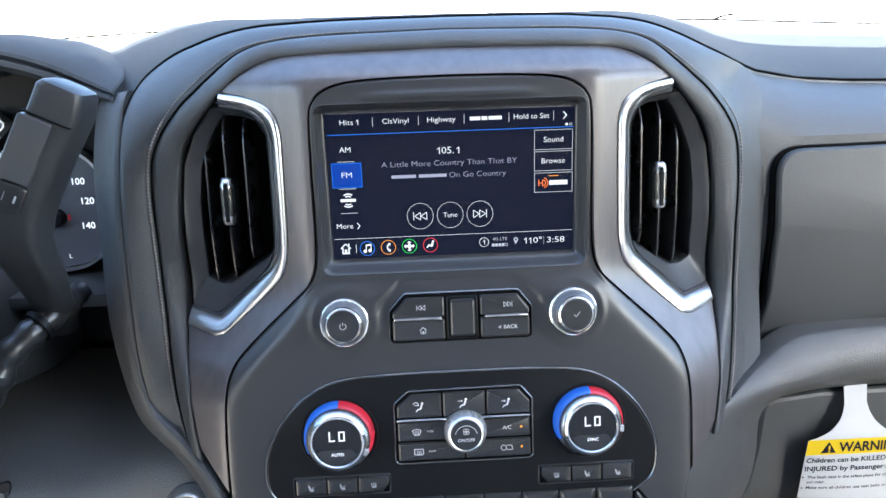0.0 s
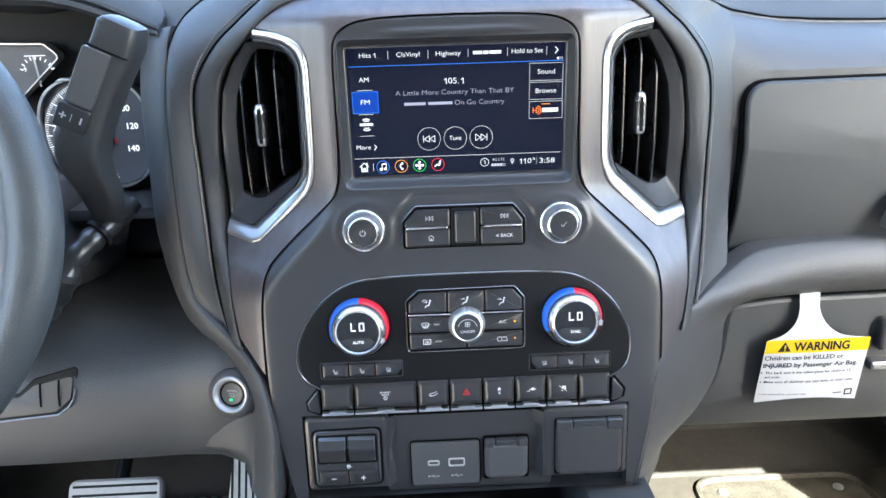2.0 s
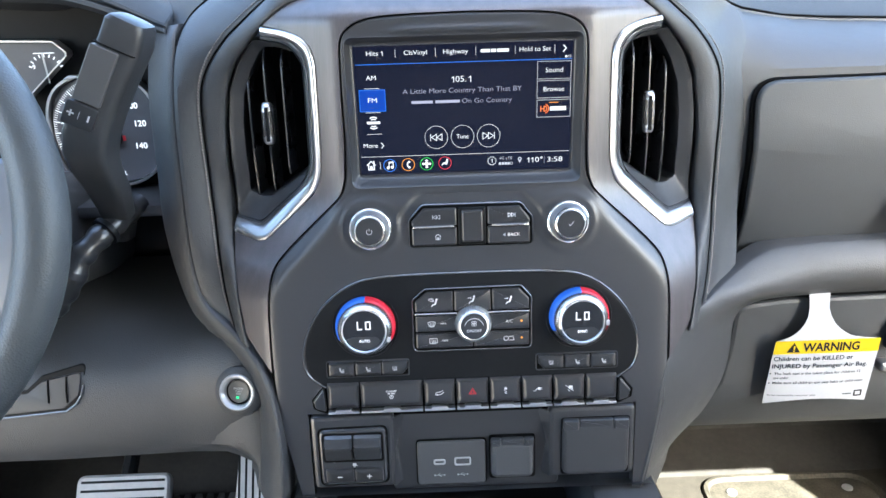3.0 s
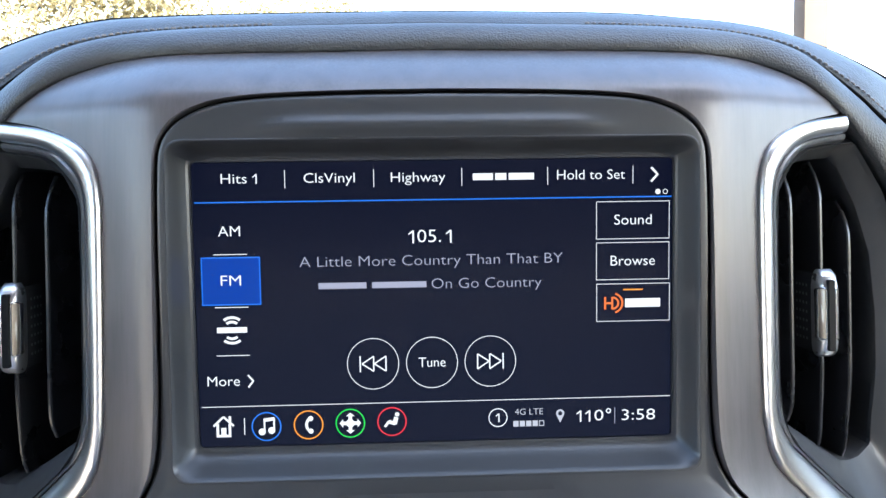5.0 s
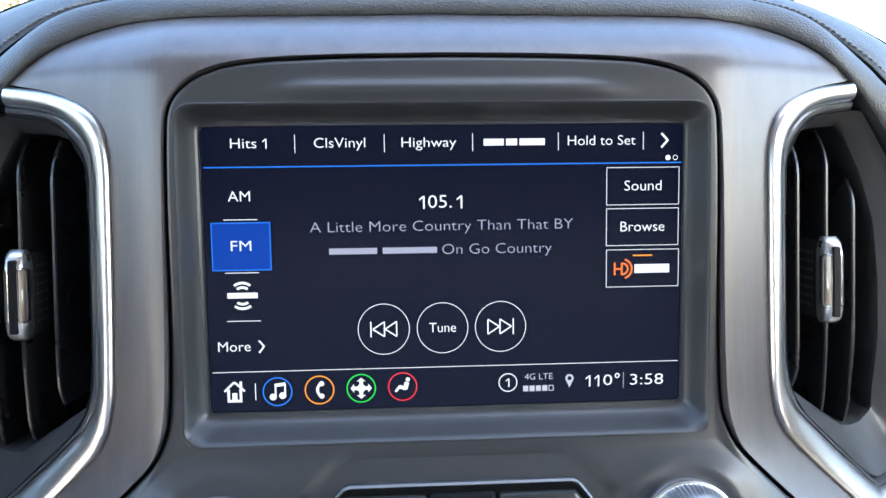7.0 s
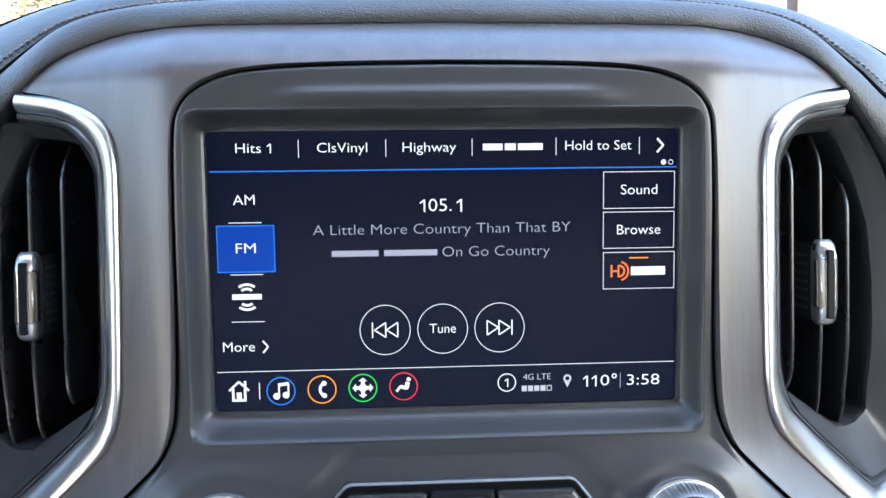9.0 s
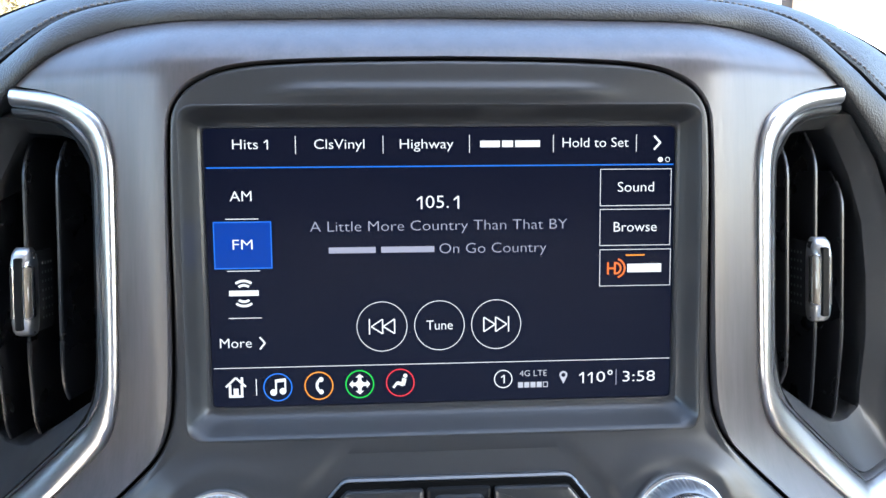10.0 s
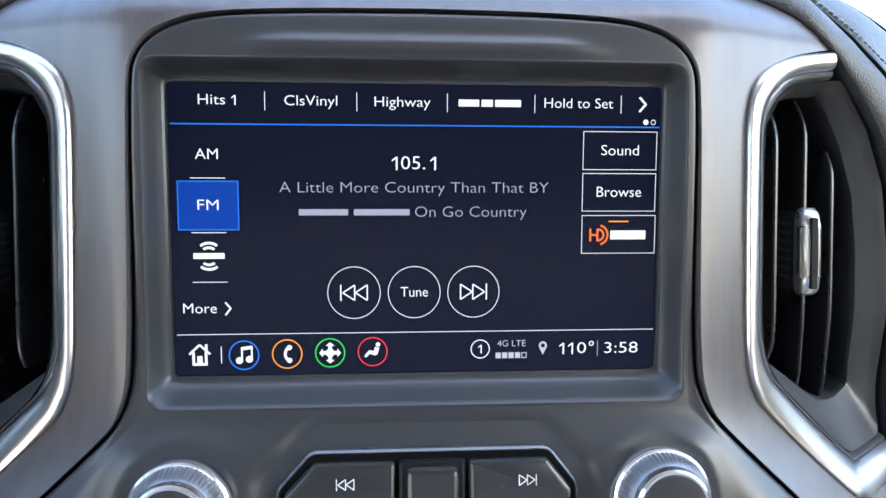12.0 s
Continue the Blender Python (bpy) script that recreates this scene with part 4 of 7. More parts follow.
def vent(side):
    root = thing("air_vent", "tall black dashboard air vent with satin chrome surround", "air vent", "dashboard vents", at=at_face(side * 158, 55))

    def vp(x, z, off=0.0):
        return at_face(side * x, z, off)

    n = 120
    o, i = spline(CHROME_OUT, n), spline(CHROME_IN, n)
    rows = [[vp(p.x, p.y, 4) for p in o]]

    def across(p, q, t, f):
        """A point across the strip, which widens on its slanting run; t past 0.7 lies on the inner lip."""
        wide = lerp(0.92, 0.70, ease(2, 30, p.y))
        k = t / 0.7 * wide if t <= 0.7 else lerp(wide, 1.05, (t - 0.7) / 0.35)
        return vp(lerp(p.x, q.x, k), lerp(p.y, q.y, k), f)

    for t, f in ((0.0, 0.6), (0.02, -0.5), (0.06, -1.5), (0.13, -2.3), (0.22, -2.8), (0.34, -3.0), (0.46, -2.7), (0.56, -2.0), (0.63, -1.1), (0.68, 0.2), (0.70, 4)):
        rows.append([across(p, q, t, f) for p, q in zip(o, i)])
    lip_rows = [[across(p, q, t, f) for p, q in zip(o, i)] for t, f in ((0.701, 3), (0.72, 0.6), (0.78, 0.0), (0.9, 0.6), (0.97, 1.6), (1.0, 2.8), (1.05, 7))]
    part("inner_lip", grid_mesh(lip_rows), M_LIP, root, "smoked chrome inner lip")
    bm = grid_mesh(rows)
    for end in (0, n):
        bm.faces.new([bm.verts.new(r[end]) for r in rows])
    part("chrome_surround", bm, M_TRIM_CHROME, root, "satin chrome strip")
    cc = (158, 55)
    a, b = polar(rounded(CUP_OUT, 4, 4), cc, 240), polar(rounded(CUP_IN, 3, 4), cc, 240)
    rows = [[vp(p.x, p.y, 9) for p in polar(inset(rounded(CUP_OUT, 4, 4), -2), cc, 240)], [vp(p.x, p.y, 4.0) for p in a], [vp(p.x, p.y, 2.6) for p in polar(inset(rounded(CUP_OUT, 4, 4), 0.8), cc, 240)]]
    for k in range(1, 6):
        t = k / 5
        rows.append([vp(lerp(p.x, q.x, t), lerp(p.y, q.y, t), 2.8 + 9.0 * t) for p, q in zip(a, b)])
    rows += [[vp(p.x, p.y, 13.5) for p in polar(inset(CUP_IN, 0.6), cc, 240)], [vp(p.x, p.y, 48) for p in b]]
    part("housing", grid_mesh(rows, closed=True), M_CUP, root, "dark grey vent housing")
    part("back", flat_poly([(p.x, p.y) for p in b], lambda x, z: vp(x, z, 47)), M_GAP, root)
    tabx = 152.4 if side > 0 else 160.0
    for k, (x, top, bottom) in enumerate(((tabx - 15, 119.5, 20), (tabx + 0.5, 121.5, 4.0), (tabx + 16, 105.5, -0.5))):
        rows = []
        for z in np.linspace(top, bottom, 26):
            back = max(0, (z - (top - 16)) / 16) ** 2 * 9 + max(0, ((bottom + 10) - z) / 10) ** 2 * 4
            f = 10.5 + back
            lean = 2.4
            rows.append([vp(x - 1.0, z, f + 0.9), vp(x - 0.5, z, f + 0.15), vp(x + 0.3, z, f), vp(x + 1.0, z, f + 0.7),
                         vp(x + 0.9 - lean, z, f + 26), vp(x - 0.9 - lean, z, f + 26)])
        bm = grid_mesh(rows, closed=True)
        bm.faces.new([bm.verts.new(v) for v in rows[0]])
        part("vane", bm, M_VANE, root)
    # chrome slider on the middle vane
    def slider_off(u, lift):
        return 9.0 - (1.0 + lift * 0.9) * (1 - min(1, abs(u)) ** 3.2) ** 0.8

    def square(x, z, off=0.0):
        """The slider faces the cabin squarely, not along the canted face."""
        p = vp(tabx, z, off)
        p.x += side * (x - tabx) / 1000
        return p

    def sp(x, z, off=0.0):
        return square(x, z, slider_off((x - tabx) / 5.1, 5.0) + off)

    rows = []
    for z, half, lift in ((45.0, 2.8, 0.0), (46.0, 4.1, 2.4), (47.6, 4.7, 4.0), (50.5, 5.0, 4.8), (62, 5.1, 5.0), (73.0, 5.0, 4.8), (76.3, 4.5, 3.6), (78.0, 3.9, 2.2), (79.2, 2.9, 0.0)):
        rows.append([square(tabx + half * u, z, slider_off(u, lift)) for u in np.linspace(-1, 1, 17)])
    slider = part("slider", grid_mesh(rows), M_CHROME, root, "chrome vent slider")
    part("grip_strip", plate(rounded(box2(tabx - 1.5, 48.0, tabx + 1.5, 75.5), 0.9, 3), 0.8, 4, 0.4, sp), M_BLACK, slider, "dark centre strip")
    for d in (-1, 1):
        a, b = sorted((tabx + d * 2.1, tabx + d * 4.1))
        o = rounded(box2(a, 52.5, b, 72.0), 0.9, 3)
        part("side_pocket", frame_ring([(p.x, p.y) for p in inset(o, -0.5)], [(p.x, p.y) for p in o], 0.5, 2, sp, 0.2), M_BRIGHT, slider)
        part("pocket_face", plate(o, 0.15, 2, 0.1, sp), M_BRONZE, slider, "champagne insert")
    def flank(u, z, off=0.0):
        """The slider's flank towards the screen: u mm back from its front."""
        p = square(tabx - 4.6, z, 6.0 + u)
        p.x -= side * off / 1000
        return p

    body = [[square(tabx + a, z, f) for a, f in ((-4.2, 7.0), (-4.6, 9.0), (-4.6, 22.0), (4.6, 22.0), (4.6, 9.0), (4.2, 7.0))] for z in (46.5, 48.5, 75.5, 77.5)]
    for row, f in ((body[0], 0.9), (body[3], 0.9)):
        for p in row:
            p.x = lerp(square(tabx, 60).x, p.x, f)
    part("slider_body", grid_mesh(body, closed=True), M_CUP, root, "dark slider body with dotted flanks")
    bm = bmesh.new()
    for r in range(7):
        for c in range(4):
            flat_disc(6.5 + 2.5 * c, 51.5 + 3.5 * r, 0.62, lambda u, z: flank(u, z, 0.35), 8, bm)
    part("flank_dots", bm, M_GREY_DOT, root, "small moulded dots coloured as lit", smooth=False)
    return root


vent(1)
vent(-1)

# ---- turning knobs ----
def on_face(x, z, tilt=8.0):
    return Matrix.Translation(at_face(x, z)) @ Matrix.Rotation(radians(-tilt), 4, "X")


def knurl(count, depth, lo, hi):
    def f(a, forward):
        return 1 + (depth * (0.5 + 0.5 * math.cos(a * count)) if lo <= forward <= hi else 0)
    return f


def symbol_part(root, m, bm, mat, name="symbol"):
    return part(name, placed(bm, m), mat, root, smooth=False)


def front(f):
    """A place on a knob's face, f mm before the panel, x and z in mm from its middle."""
    return lambda x, z: Vector((x / 1000, -f / 1000, z / 1000))


def audio_knob(x, z, tick):
    root = thing("control_knob", "bright chrome audio knob with a dark centre", "knob", "audio knobs", at=at_face(x, z))
    m = on_face(x, z)
    part("skirt", placed(lathe([(16.9, -1), (17.2, 1.5), (17.1, 4.2), (16.6, 5.4), (15.9, 5.9), (15.3, 5.6), (15.1, 4.6)], 72, cap=False), m), M_BRIGHT, root, "chrome skirt")
    part("grip_ring", placed(lathe([(15.2, 4.6), (15.2, 6.0), (14.2, 9.6), (13.2, 12.6), (12.7, 13.4)], 240, knurl(60, 0.035, 5.5, 12.0), cap=False), m), M_CHROME, root, "knurled chrome ring")
    part("inner_lip", placed(lathe([(12.9, 12.8), (12.8, 14.0), (12.2, 15.4), (11.4, 16.0), (10.7, 15.9), (10.2, 15.2), (10.1, 14.0)], 72, cap=False), m), M_BRIGHT, root, "polished inner ring")
    part("cap", placed(lathe([(10.5, 13), (10.4, 15.3), (9.9, 15.8), (6, 16.1), (0.01, 16.2)], 48), m), M_BUTTON, root, "dark grey centre")
    fr = front(16.35)
    if tick:
        bm = flat_line(-1.9, 0.1, -0.5, -1.4, 0.4, fr)
        symbol_part(root, m, flat_line(-0.6, -1.4, 2.2, 2.0, 0.4, fr, bm), M_WHITE_MARK, "tick_mark")
    else:
        bm = flat_ring(0, -0.2, 2.1, 0.4, fr, 24, 125, 415)
        symbol_part(root, m, flat_line(0, 0.4, 0, 2.5, 0.4, fr, bm), M_WHITE_MARK, "power_mark")


audio_knob(-78.0, -16.5, False)
audio_knob(79.5, -16.0, True)


def temperature_dial(x, z, word, pointer):
    root = thing("temperature_dial", "chrome temperature dial with blue and red band and LO readout", "dial", "temperature dials", at=at_face(x, z))
    m = on_face(x, z)
    part("socket", placed(lathe([(27.5, 1.0), (26.8, 2.2), (25.6, 2.2), (25.0, 1.0)], 64, cap=False), m), M_BLACK, root)
    for mat, a0, a1, label in ((M_BLUE_BAND, 88, 205, "blue band"), (M_RED_BAND, -26, 88, "red band")):
        bm = bmesh.new()
        rows = []
        for k in range(41):
            a = radians(lerp(a0, a1, k / 40))
            rows.append([Vector((r * math.cos(a) / 1000, -f / 1000, r * math.sin(a) / 1000)) for r, f in ((24.7, 0), (24.6, 4.0), (24.1, 7.0), (23.3, 9.2), (22.2, 10.4), (21.4, 10.6))])
        part("colour_band", placed(grid_mesh(rows, bm=bm), m), mat, root, label)
    part("skirt", placed(lathe([(24.2, -1), (24.1, 3.6), (23.6, 6.4), (22.8, 8.6), (21.8, 9.8), (21.2, 9.9)], 72, cap=False), m), M_CHROME, root)
    part("grip_ring", placed(lathe([(21.9, 9.4), (21.8, 10.8), (20.9, 14.6), (20.2, 16.0), (19.2, 17.6), (17.9, 18.5), (17.0, 18.6), (16.3, 17.6)], 288, knurl(72, 0.022, 10.5, 15.0), cap=False), m), M_BRIGHT, root, "knurled chrome ring")
    part("face", placed(lathe([(16.5, 16), (16.4, 17.7), (0.01, 17.9)], 64), m), M_DIAL_FACE, root, "glossy black readout")
    fr = front(18.15)
    lower = [(15.6 * math.cos(radians(a)), 15.6 * math.sin(radians(a))) for a in range(203, 338, 9)]
    symbol_part(root, m, flat_poly(lower + [(9.5, -4.6), (-9.5, -4.6)], front(18.05)), M_BUTTON, "press_button")
    bm = bmesh.new()
    for a in ((-5.6, 1.2, -4.5, 8.2), (-5.6, 1.2, -1.4, 2.3), (1.0, 1.2, 2.1, 8.2), (4.3, 1.2, 5.4, 8.2), (1.0, 7.1, 5.4, 8.2), (1.0, 1.2, 5.4, 2.3)):
        flat_rect(*a, fr, bm)
    symbol_part(root, m, bm, M_UI_WHITE, "readout")
    symbol_part(root, m, text_mesh(word, 2.2, lambda a, b: fr(a, b - 8.2)), M_DIAL_MARK, "lettering")
    a = radians(pointer)
    bm = block(-0.0021, 0.0021, -0.0172, -0.006, 0.0165, 0.0222, 0.0008)
    part("pointer", placed(placed(bm, Matrix.Rotation(-(a - math.pi / 2), 4, "Y")), m), M_PAPER, root, "white pointer")


temperature_dial(-86.0, -96.0, "AUTO", -24)
temperature_dial(88.8, -94.6, "SYNC", -6)


def fan_dial(x, z):
    root = thing("fan_dial", "knurled chrome fan dial with a dark centre", "dial", at=at_face(x, z))
    m = on_face(x, z)
    part("grip_ring", placed(lathe([(15.2, 0), (15.2, 2), (14.8, 3), (13.4, 10.4), (12.5, 12.6), (11.4, 13.5), (10.7, 13.1)], 216, knurl(46, 0.04, 2.5, 11.5), cap=False), m), M_KNURL, root, "knurled chrome ring")
    part("cap", placed(lathe([(10.9, 11), (10.7, 13.2), (0.01, 13.6)], 48), m), M_BUTTON, root)
    fr = front(13.75)
    symbol_part(root, m, text_mesh("ON/OFF", 2.3, lambda a, b: fr(a, b - 3.6)), M_WHITE_MARK, "lettering")
    bm = flat_ring(0, -1.0, 7.8, 0.4, fr, 30, 15, 165)
    for k in range(4):
        a = radians(45 + 90 * k)
        flat_ring(1.25 * math.cos(a), 2.6 + 1.25 * math.sin(a), 1.05, 0.35, fr, 14, bm=bm)
    symbol_part(root, m, bm, M_WHITE_MARK, "fan_symbol")


fan_dial(2.0, -96.8)

# ---- button groups ----
def icon(root, cx, cz, kind, off=-1.8, mat=None, s=1.0):
    """Small printed symbols, drawn with plain strokes."""
    p = lambda x, z: at_face(cx + x * s, cz + z * s, off)
    bm = bmesh.new()
    if kind in ("prev", "next"):
        bm.free()
        bm = skip_icon(cx, cz, 2.7 * s, 1 if kind == "next" else -1, lambda x, z: at_face(x, z, off), 0.32)
    elif kind == "home":
        flat_line(-2.3, 0.2, 0, 2.2, 0.4, p, bm), flat_line(0, 2.2, 2.3, 0.2, 0.4, p, bm)
        flat_line(-1.6, 0.2, -1.6, -2.2, 0.35, p, bm), flat_line(1.6, 0.2, 1.6, -2.2, 0.35, p, bm)
        flat_line(-1.6, -2.1, 1.6, -2.1, 0.35, p, bm), flat_rect(-0.5, -2.0, 0.5, -0.4, p, bm)
    elif kind in ("seat", "vent_seat", "face", "feet", "screen_feet"):
        flat_disc(1.4, 2.4, 0.75, p, 10, bm)
        flat_line(1.2, 1.6, 0.3, -1.2, 1.0, p, bm), flat_line(0.5, -1.0, -1.6, -1.5, 0.8, p, bm), flat_line(-1.5, -1.4, -2.4, -2.9, 0.6, p, bm)
        if kind != "seat":
            flat_line(-3.4, 1.4, -1.2, 1.4, 0.4, p, bm)
            flat_poly([(-1.5, 2.1), (-0.4, 1.4), (-1.5, 0.7)], p, bm)
        if kind == "screen_feet":
            flat_ring(-2.6, 1.2, 1.9, 0.4, p, 14, 20, 160, bm)
    elif kind == "heated_seat":
        flat_line(-1.8, 2.6, -0.8, -1.2, 1.3, p, bm), flat_line(-0.9, -1.3, 2.3, -1.0, 1.3, p, bm), flat_line(0.4, 0.2, 2.3, 1.0, 0.6, p, bm)
        flat_line(-1.0, -2.4, 2.3, -2.2, 0.5, p, bm)
    elif kind == "cooled_seat":
        for k in range(3):
            flat_line(-2.2 + 1.4 * k, 2.4, -1.6 + 1.4 * k, -1.0, 0.6, p, bm)
        flat_line(-1.6, -1.6, 2.2, -1.2, 1.2, p, bm), flat_line(2.0, 2.2, 1.6, -1.2, 0.6, p, bm)
    elif kind in ("demist", "rear_demist"):
        if kind == "demist":
            flat_ring(0, -3.2, 5.0, 0.4, p, 16, 55, 125, bm), flat_line(-2.8, 1.0, -1.5, -1.8, 0.4, p, bm), flat_line(2.8, 1.0, 1.5, -1.8, 0.4, p, bm), flat_line(-1.5, -1.7, 1.5, -1.7, 0.4, p, bm)
        else:
            for a in ((-2.8, 1.8, 2.8, 1.8), (-2.8, -1.6, 2.8, -1.6), (-2.7, 1.8, -2.7, -1.6), (2.7, 1.8, 2.7, -1.6)):
                flat_line(*a, 0.4, p, bm)
        for k in (-1.1, 0, 1.1):
            flat_line(k, 0.9, k + 0.3, -2.4, 0.35, p, bm)
    elif kind == "recirculate":
        flat_ring(-1.6, 0, 1.7, 0.4, p, 16, bm=bm), flat_line(0.2, 1.4, 3.4, 1.4, 0.4, p, bm), flat_line(3.4, 1.4, 4.2, -1.4, 0.4, p, bm), flat_line(4.2, -1.4, 0.4, -1.4, 0.4, p, bm)
    elif kind == "tailgate":
        flat_line(-3.6, -1.6, 0.4, -1.6, 0.6, p, bm), flat_line(0.4, -1.6, 3.8, 0.6, 0.6, p, bm), flat_line(-3.6, -1.5, -3.0, 0.4, 0.6, p, bm), flat_line(-3.0, 0.4, 0.6, 1.0, 0.6, p, bm)
        flat_line(0.6, 1.0, 3.0, 2.2, 0.5, p, bm), flat_disc(-2.0, -1.6, 0.8, p, 10, bm)
    elif kind == "hazard":
        for r in (3.3, 1.7):
            pts = [(0, r * 1.05), (r * 0.95, -r * 0.62), (-r * 0.95, -r * 0.62)]
            for i in range(3):
                flat_line(*pts[i - 1], *pts[i], 0.5, p, bm)
    elif kind == "stability":
        flat_rect(-1.2, 0.8, 1.2, 2.6, p, bm), flat_rect(-0.8, 2.8, 0.8, 3.3, p, bm)
        flat_line(-1.2, 0.2, 0.9, -1.0, 0.5, p, bm), flat_line(0.9, -1.0, -0.9, -2.0, 0.5, p, bm), flat_line(-0.9, -2.0, 1.2, -3.0, 0.5, p, bm)
    elif kind == "plug":
        flat_rect(0.2, -0.6, 2.4, 1.8, p, bm), flat_line(2.4, 1.2, 4.0, 1.2, 0.4, p, bm), flat_line(2.4, 0.0, 4.0, 0.0, 0.4, p, bm)
        flat_line(0.2, 0.6, -1.2, 0.4, 0.5, p, bm), flat_line(-1.2, 0.4, -1.6, -1.6, 0.5, p, bm), flat_line(-1.6, -1.6, -3.8, -1.4, 0.5, p, bm)
    elif kind == "descent":
        flat_line(-3.6, 2.6, 3.4, -2.8, 0.5, p, bm), flat_rect(-1.0, 0.2, 2.4, 2.2, p, bm), flat_disc(-0.2, 0.0, 0.8, p, 10, bm), flat_disc(2.0, -0.6, 0.8, p, 10, bm), flat_line(-1.8, -1.4, 0.0, -2.8, 0.5, p, bm)
    elif kind == "exhaust":
        bm.free()
        bm = text_mesh("EXHAUST", 1.5, lambda a, b: p(a, b + 3.3), "CENTER", 0.03)
        brake = text_mesh("BRAKE", 1.5, lambda a, b: p(a, b + 1.2), "CENTER", 0.03)
        me = bpy.data.meshes.new("word")
        brake.to_mesh(me)
        brake.free()
        bm.from_mesh(me)
        bpy.data.meshes.remove(me)
        flat_ring(0, -1.9, 1.5, 0.5, p, 16, bm=bm), flat_line(0, -0.6, 0, -2.4, 0.4, p, bm)
    elif kind == "usb":
        flat_line(-2.8, 0, 2.6, 0, 0.3, p, bm), flat_disc(-2.8, 0, 0.55, p, 10, bm), flat_line(-1.4, 0, 0.2, 1.1, 0.3, p, bm), flat_line(-0.4, 0, 1.0, -1.0, 0.3, p, bm)
        flat_poly([(2.4, 0.6), (3.4, 0), (2.4, -0.6)], p, bm)
    elif kind == "trailer":
        flat_rect(-1.8, -0.8, 1.2, 1.6, p, bm), flat_line(1.2, -0.6, 2.6, -0.6, 0.4, p, bm), flat_ring(-0.4, -1.2, 0.8, 0.4, p, 12, bm=bm)
    return part("symbol", bm, mat or M_WHITE_MARK, root, smooth=False)


def label_on(root, body, x, z, size, off=-1.8, mat=None):
    part("lettering", text_mesh(body, size, lambda a, b: at_face(x + a, z + b, off)), mat or M_WHITE_MARK, root, smooth=False)


def button(root, outline, r=1.0, lift=1.5, mat=None, dome=0.0, name="button"):
    return part(name, plate(rounded(outline, max(r, 1.4), 4), lift, 5, 1.3, dome=dome), mat or M_BUTTON, root)


media = thing("media_buttons", "black radio button group with chrome strips", "button panel", at=at_face(2, -17))
part("surround", plate(rounded([(-47, -33.2), (51, -33.2), (51, -11.5), (42, -0.2), (-36.5, -0.2), (-47, -11.5)], 4, 6), 0.6, 4, 0.4), M_GAP, media)
MEDIA_EDGE = rounded([(-47, -33.2), (51, -33.2), (51, -11.5), (42, -0.2), (-36.5, -0.2), (-47, -11.5)], 4, 6)
part("rim", frame_ring(inset(MEDIA_EDGE, -1.1), inset(MEDIA_EDGE, 0.3), 0.1, 4, bevel=0.6), M_RIM, media, "thin rim, paler for its edge highlight")
button(media, [(-45.2, -15.6), (-9.3, -15.6), (-9.3, -2.2), (-35.6, -2.2), (-45.2, -12.2)], 1.5, 3.2)
button(media, [(-45.2, -31.4), (-9.3, -31.4), (-9.3, -17.2), (-45.2, -17.2)], 2.0, 3.2)
button(media, [(-8.3, -31.6), (14.2, -31.6), (14.2, -2.0), (-8.3, -2.0)], 1.6, 2.2, M_BLACK)
part("dished_pad", plate(rounded(box2(-5.6, -29.2, 11.6, -4.0), 2.5), 4.4, 3, 1.6), M_BUTTON, media)
button(media, [(15.2, -15.6), (49.2, -15.6), (49.2, -12.0), (41.2, -2.2), (15.2, -2.2)], 1.5, 3.2)
button(media, [(15.2, -31.4), (49.2, -31.4), (49.2, -17.2), (15.2, -17.2)], 2.0, 3.2)
for a, b in ((-44.2, -11.6), (18.4, 48.4)):
    part("chrome_strip", plate(rounded(box2(a, -17.1, b, -15.5), 0.5), 4.0, 4, 0.5), M_BRIGHT, media)
icon(media, -25.5, -8.6, "prev", -3.4)
icon(media, -24.5, -24.2, "home", -3.4)
icon(media, 34.5, -8.6, "next", -3.4)
label_on(media, "BACK", 36.0, -24.2, 2.7, -3.4)
part("symbol", flat_poly([(27.0, -24.2), (29.4, -22.9), (29.4, -25.5)], lambda x, z: at_face(x, z, -3.4)), M_GREY_MARK, media, smooth=False)

# black climate panel
climate = thing("climate_controls", "satin black climate control panel", "control panel", at=at_face(0, -105))
CLIMATE = [(0, -55.2), (45, -55.6), (79, -57.5), (98, -63), (114, -74), (127, -89), (135.5, -106), (138, -122), (135, -137), (124, -146.3), (110, -148), (0, -148)]
climate_curve = [(p.x, p.y) for p in spline(CLIMATE, 70)][1:-1]
part("panel", plate(both(climate_curve), 1.6, 5, 1.2), M_BLACK, climate)
part("rim", frame_ring(inset(both(climate_curve), -1.5), inset(both(climate_curve), 0.5), 1.9, 5, bevel=0.7), M_RIM, climate, "thin rim, paler for its edge highlight")

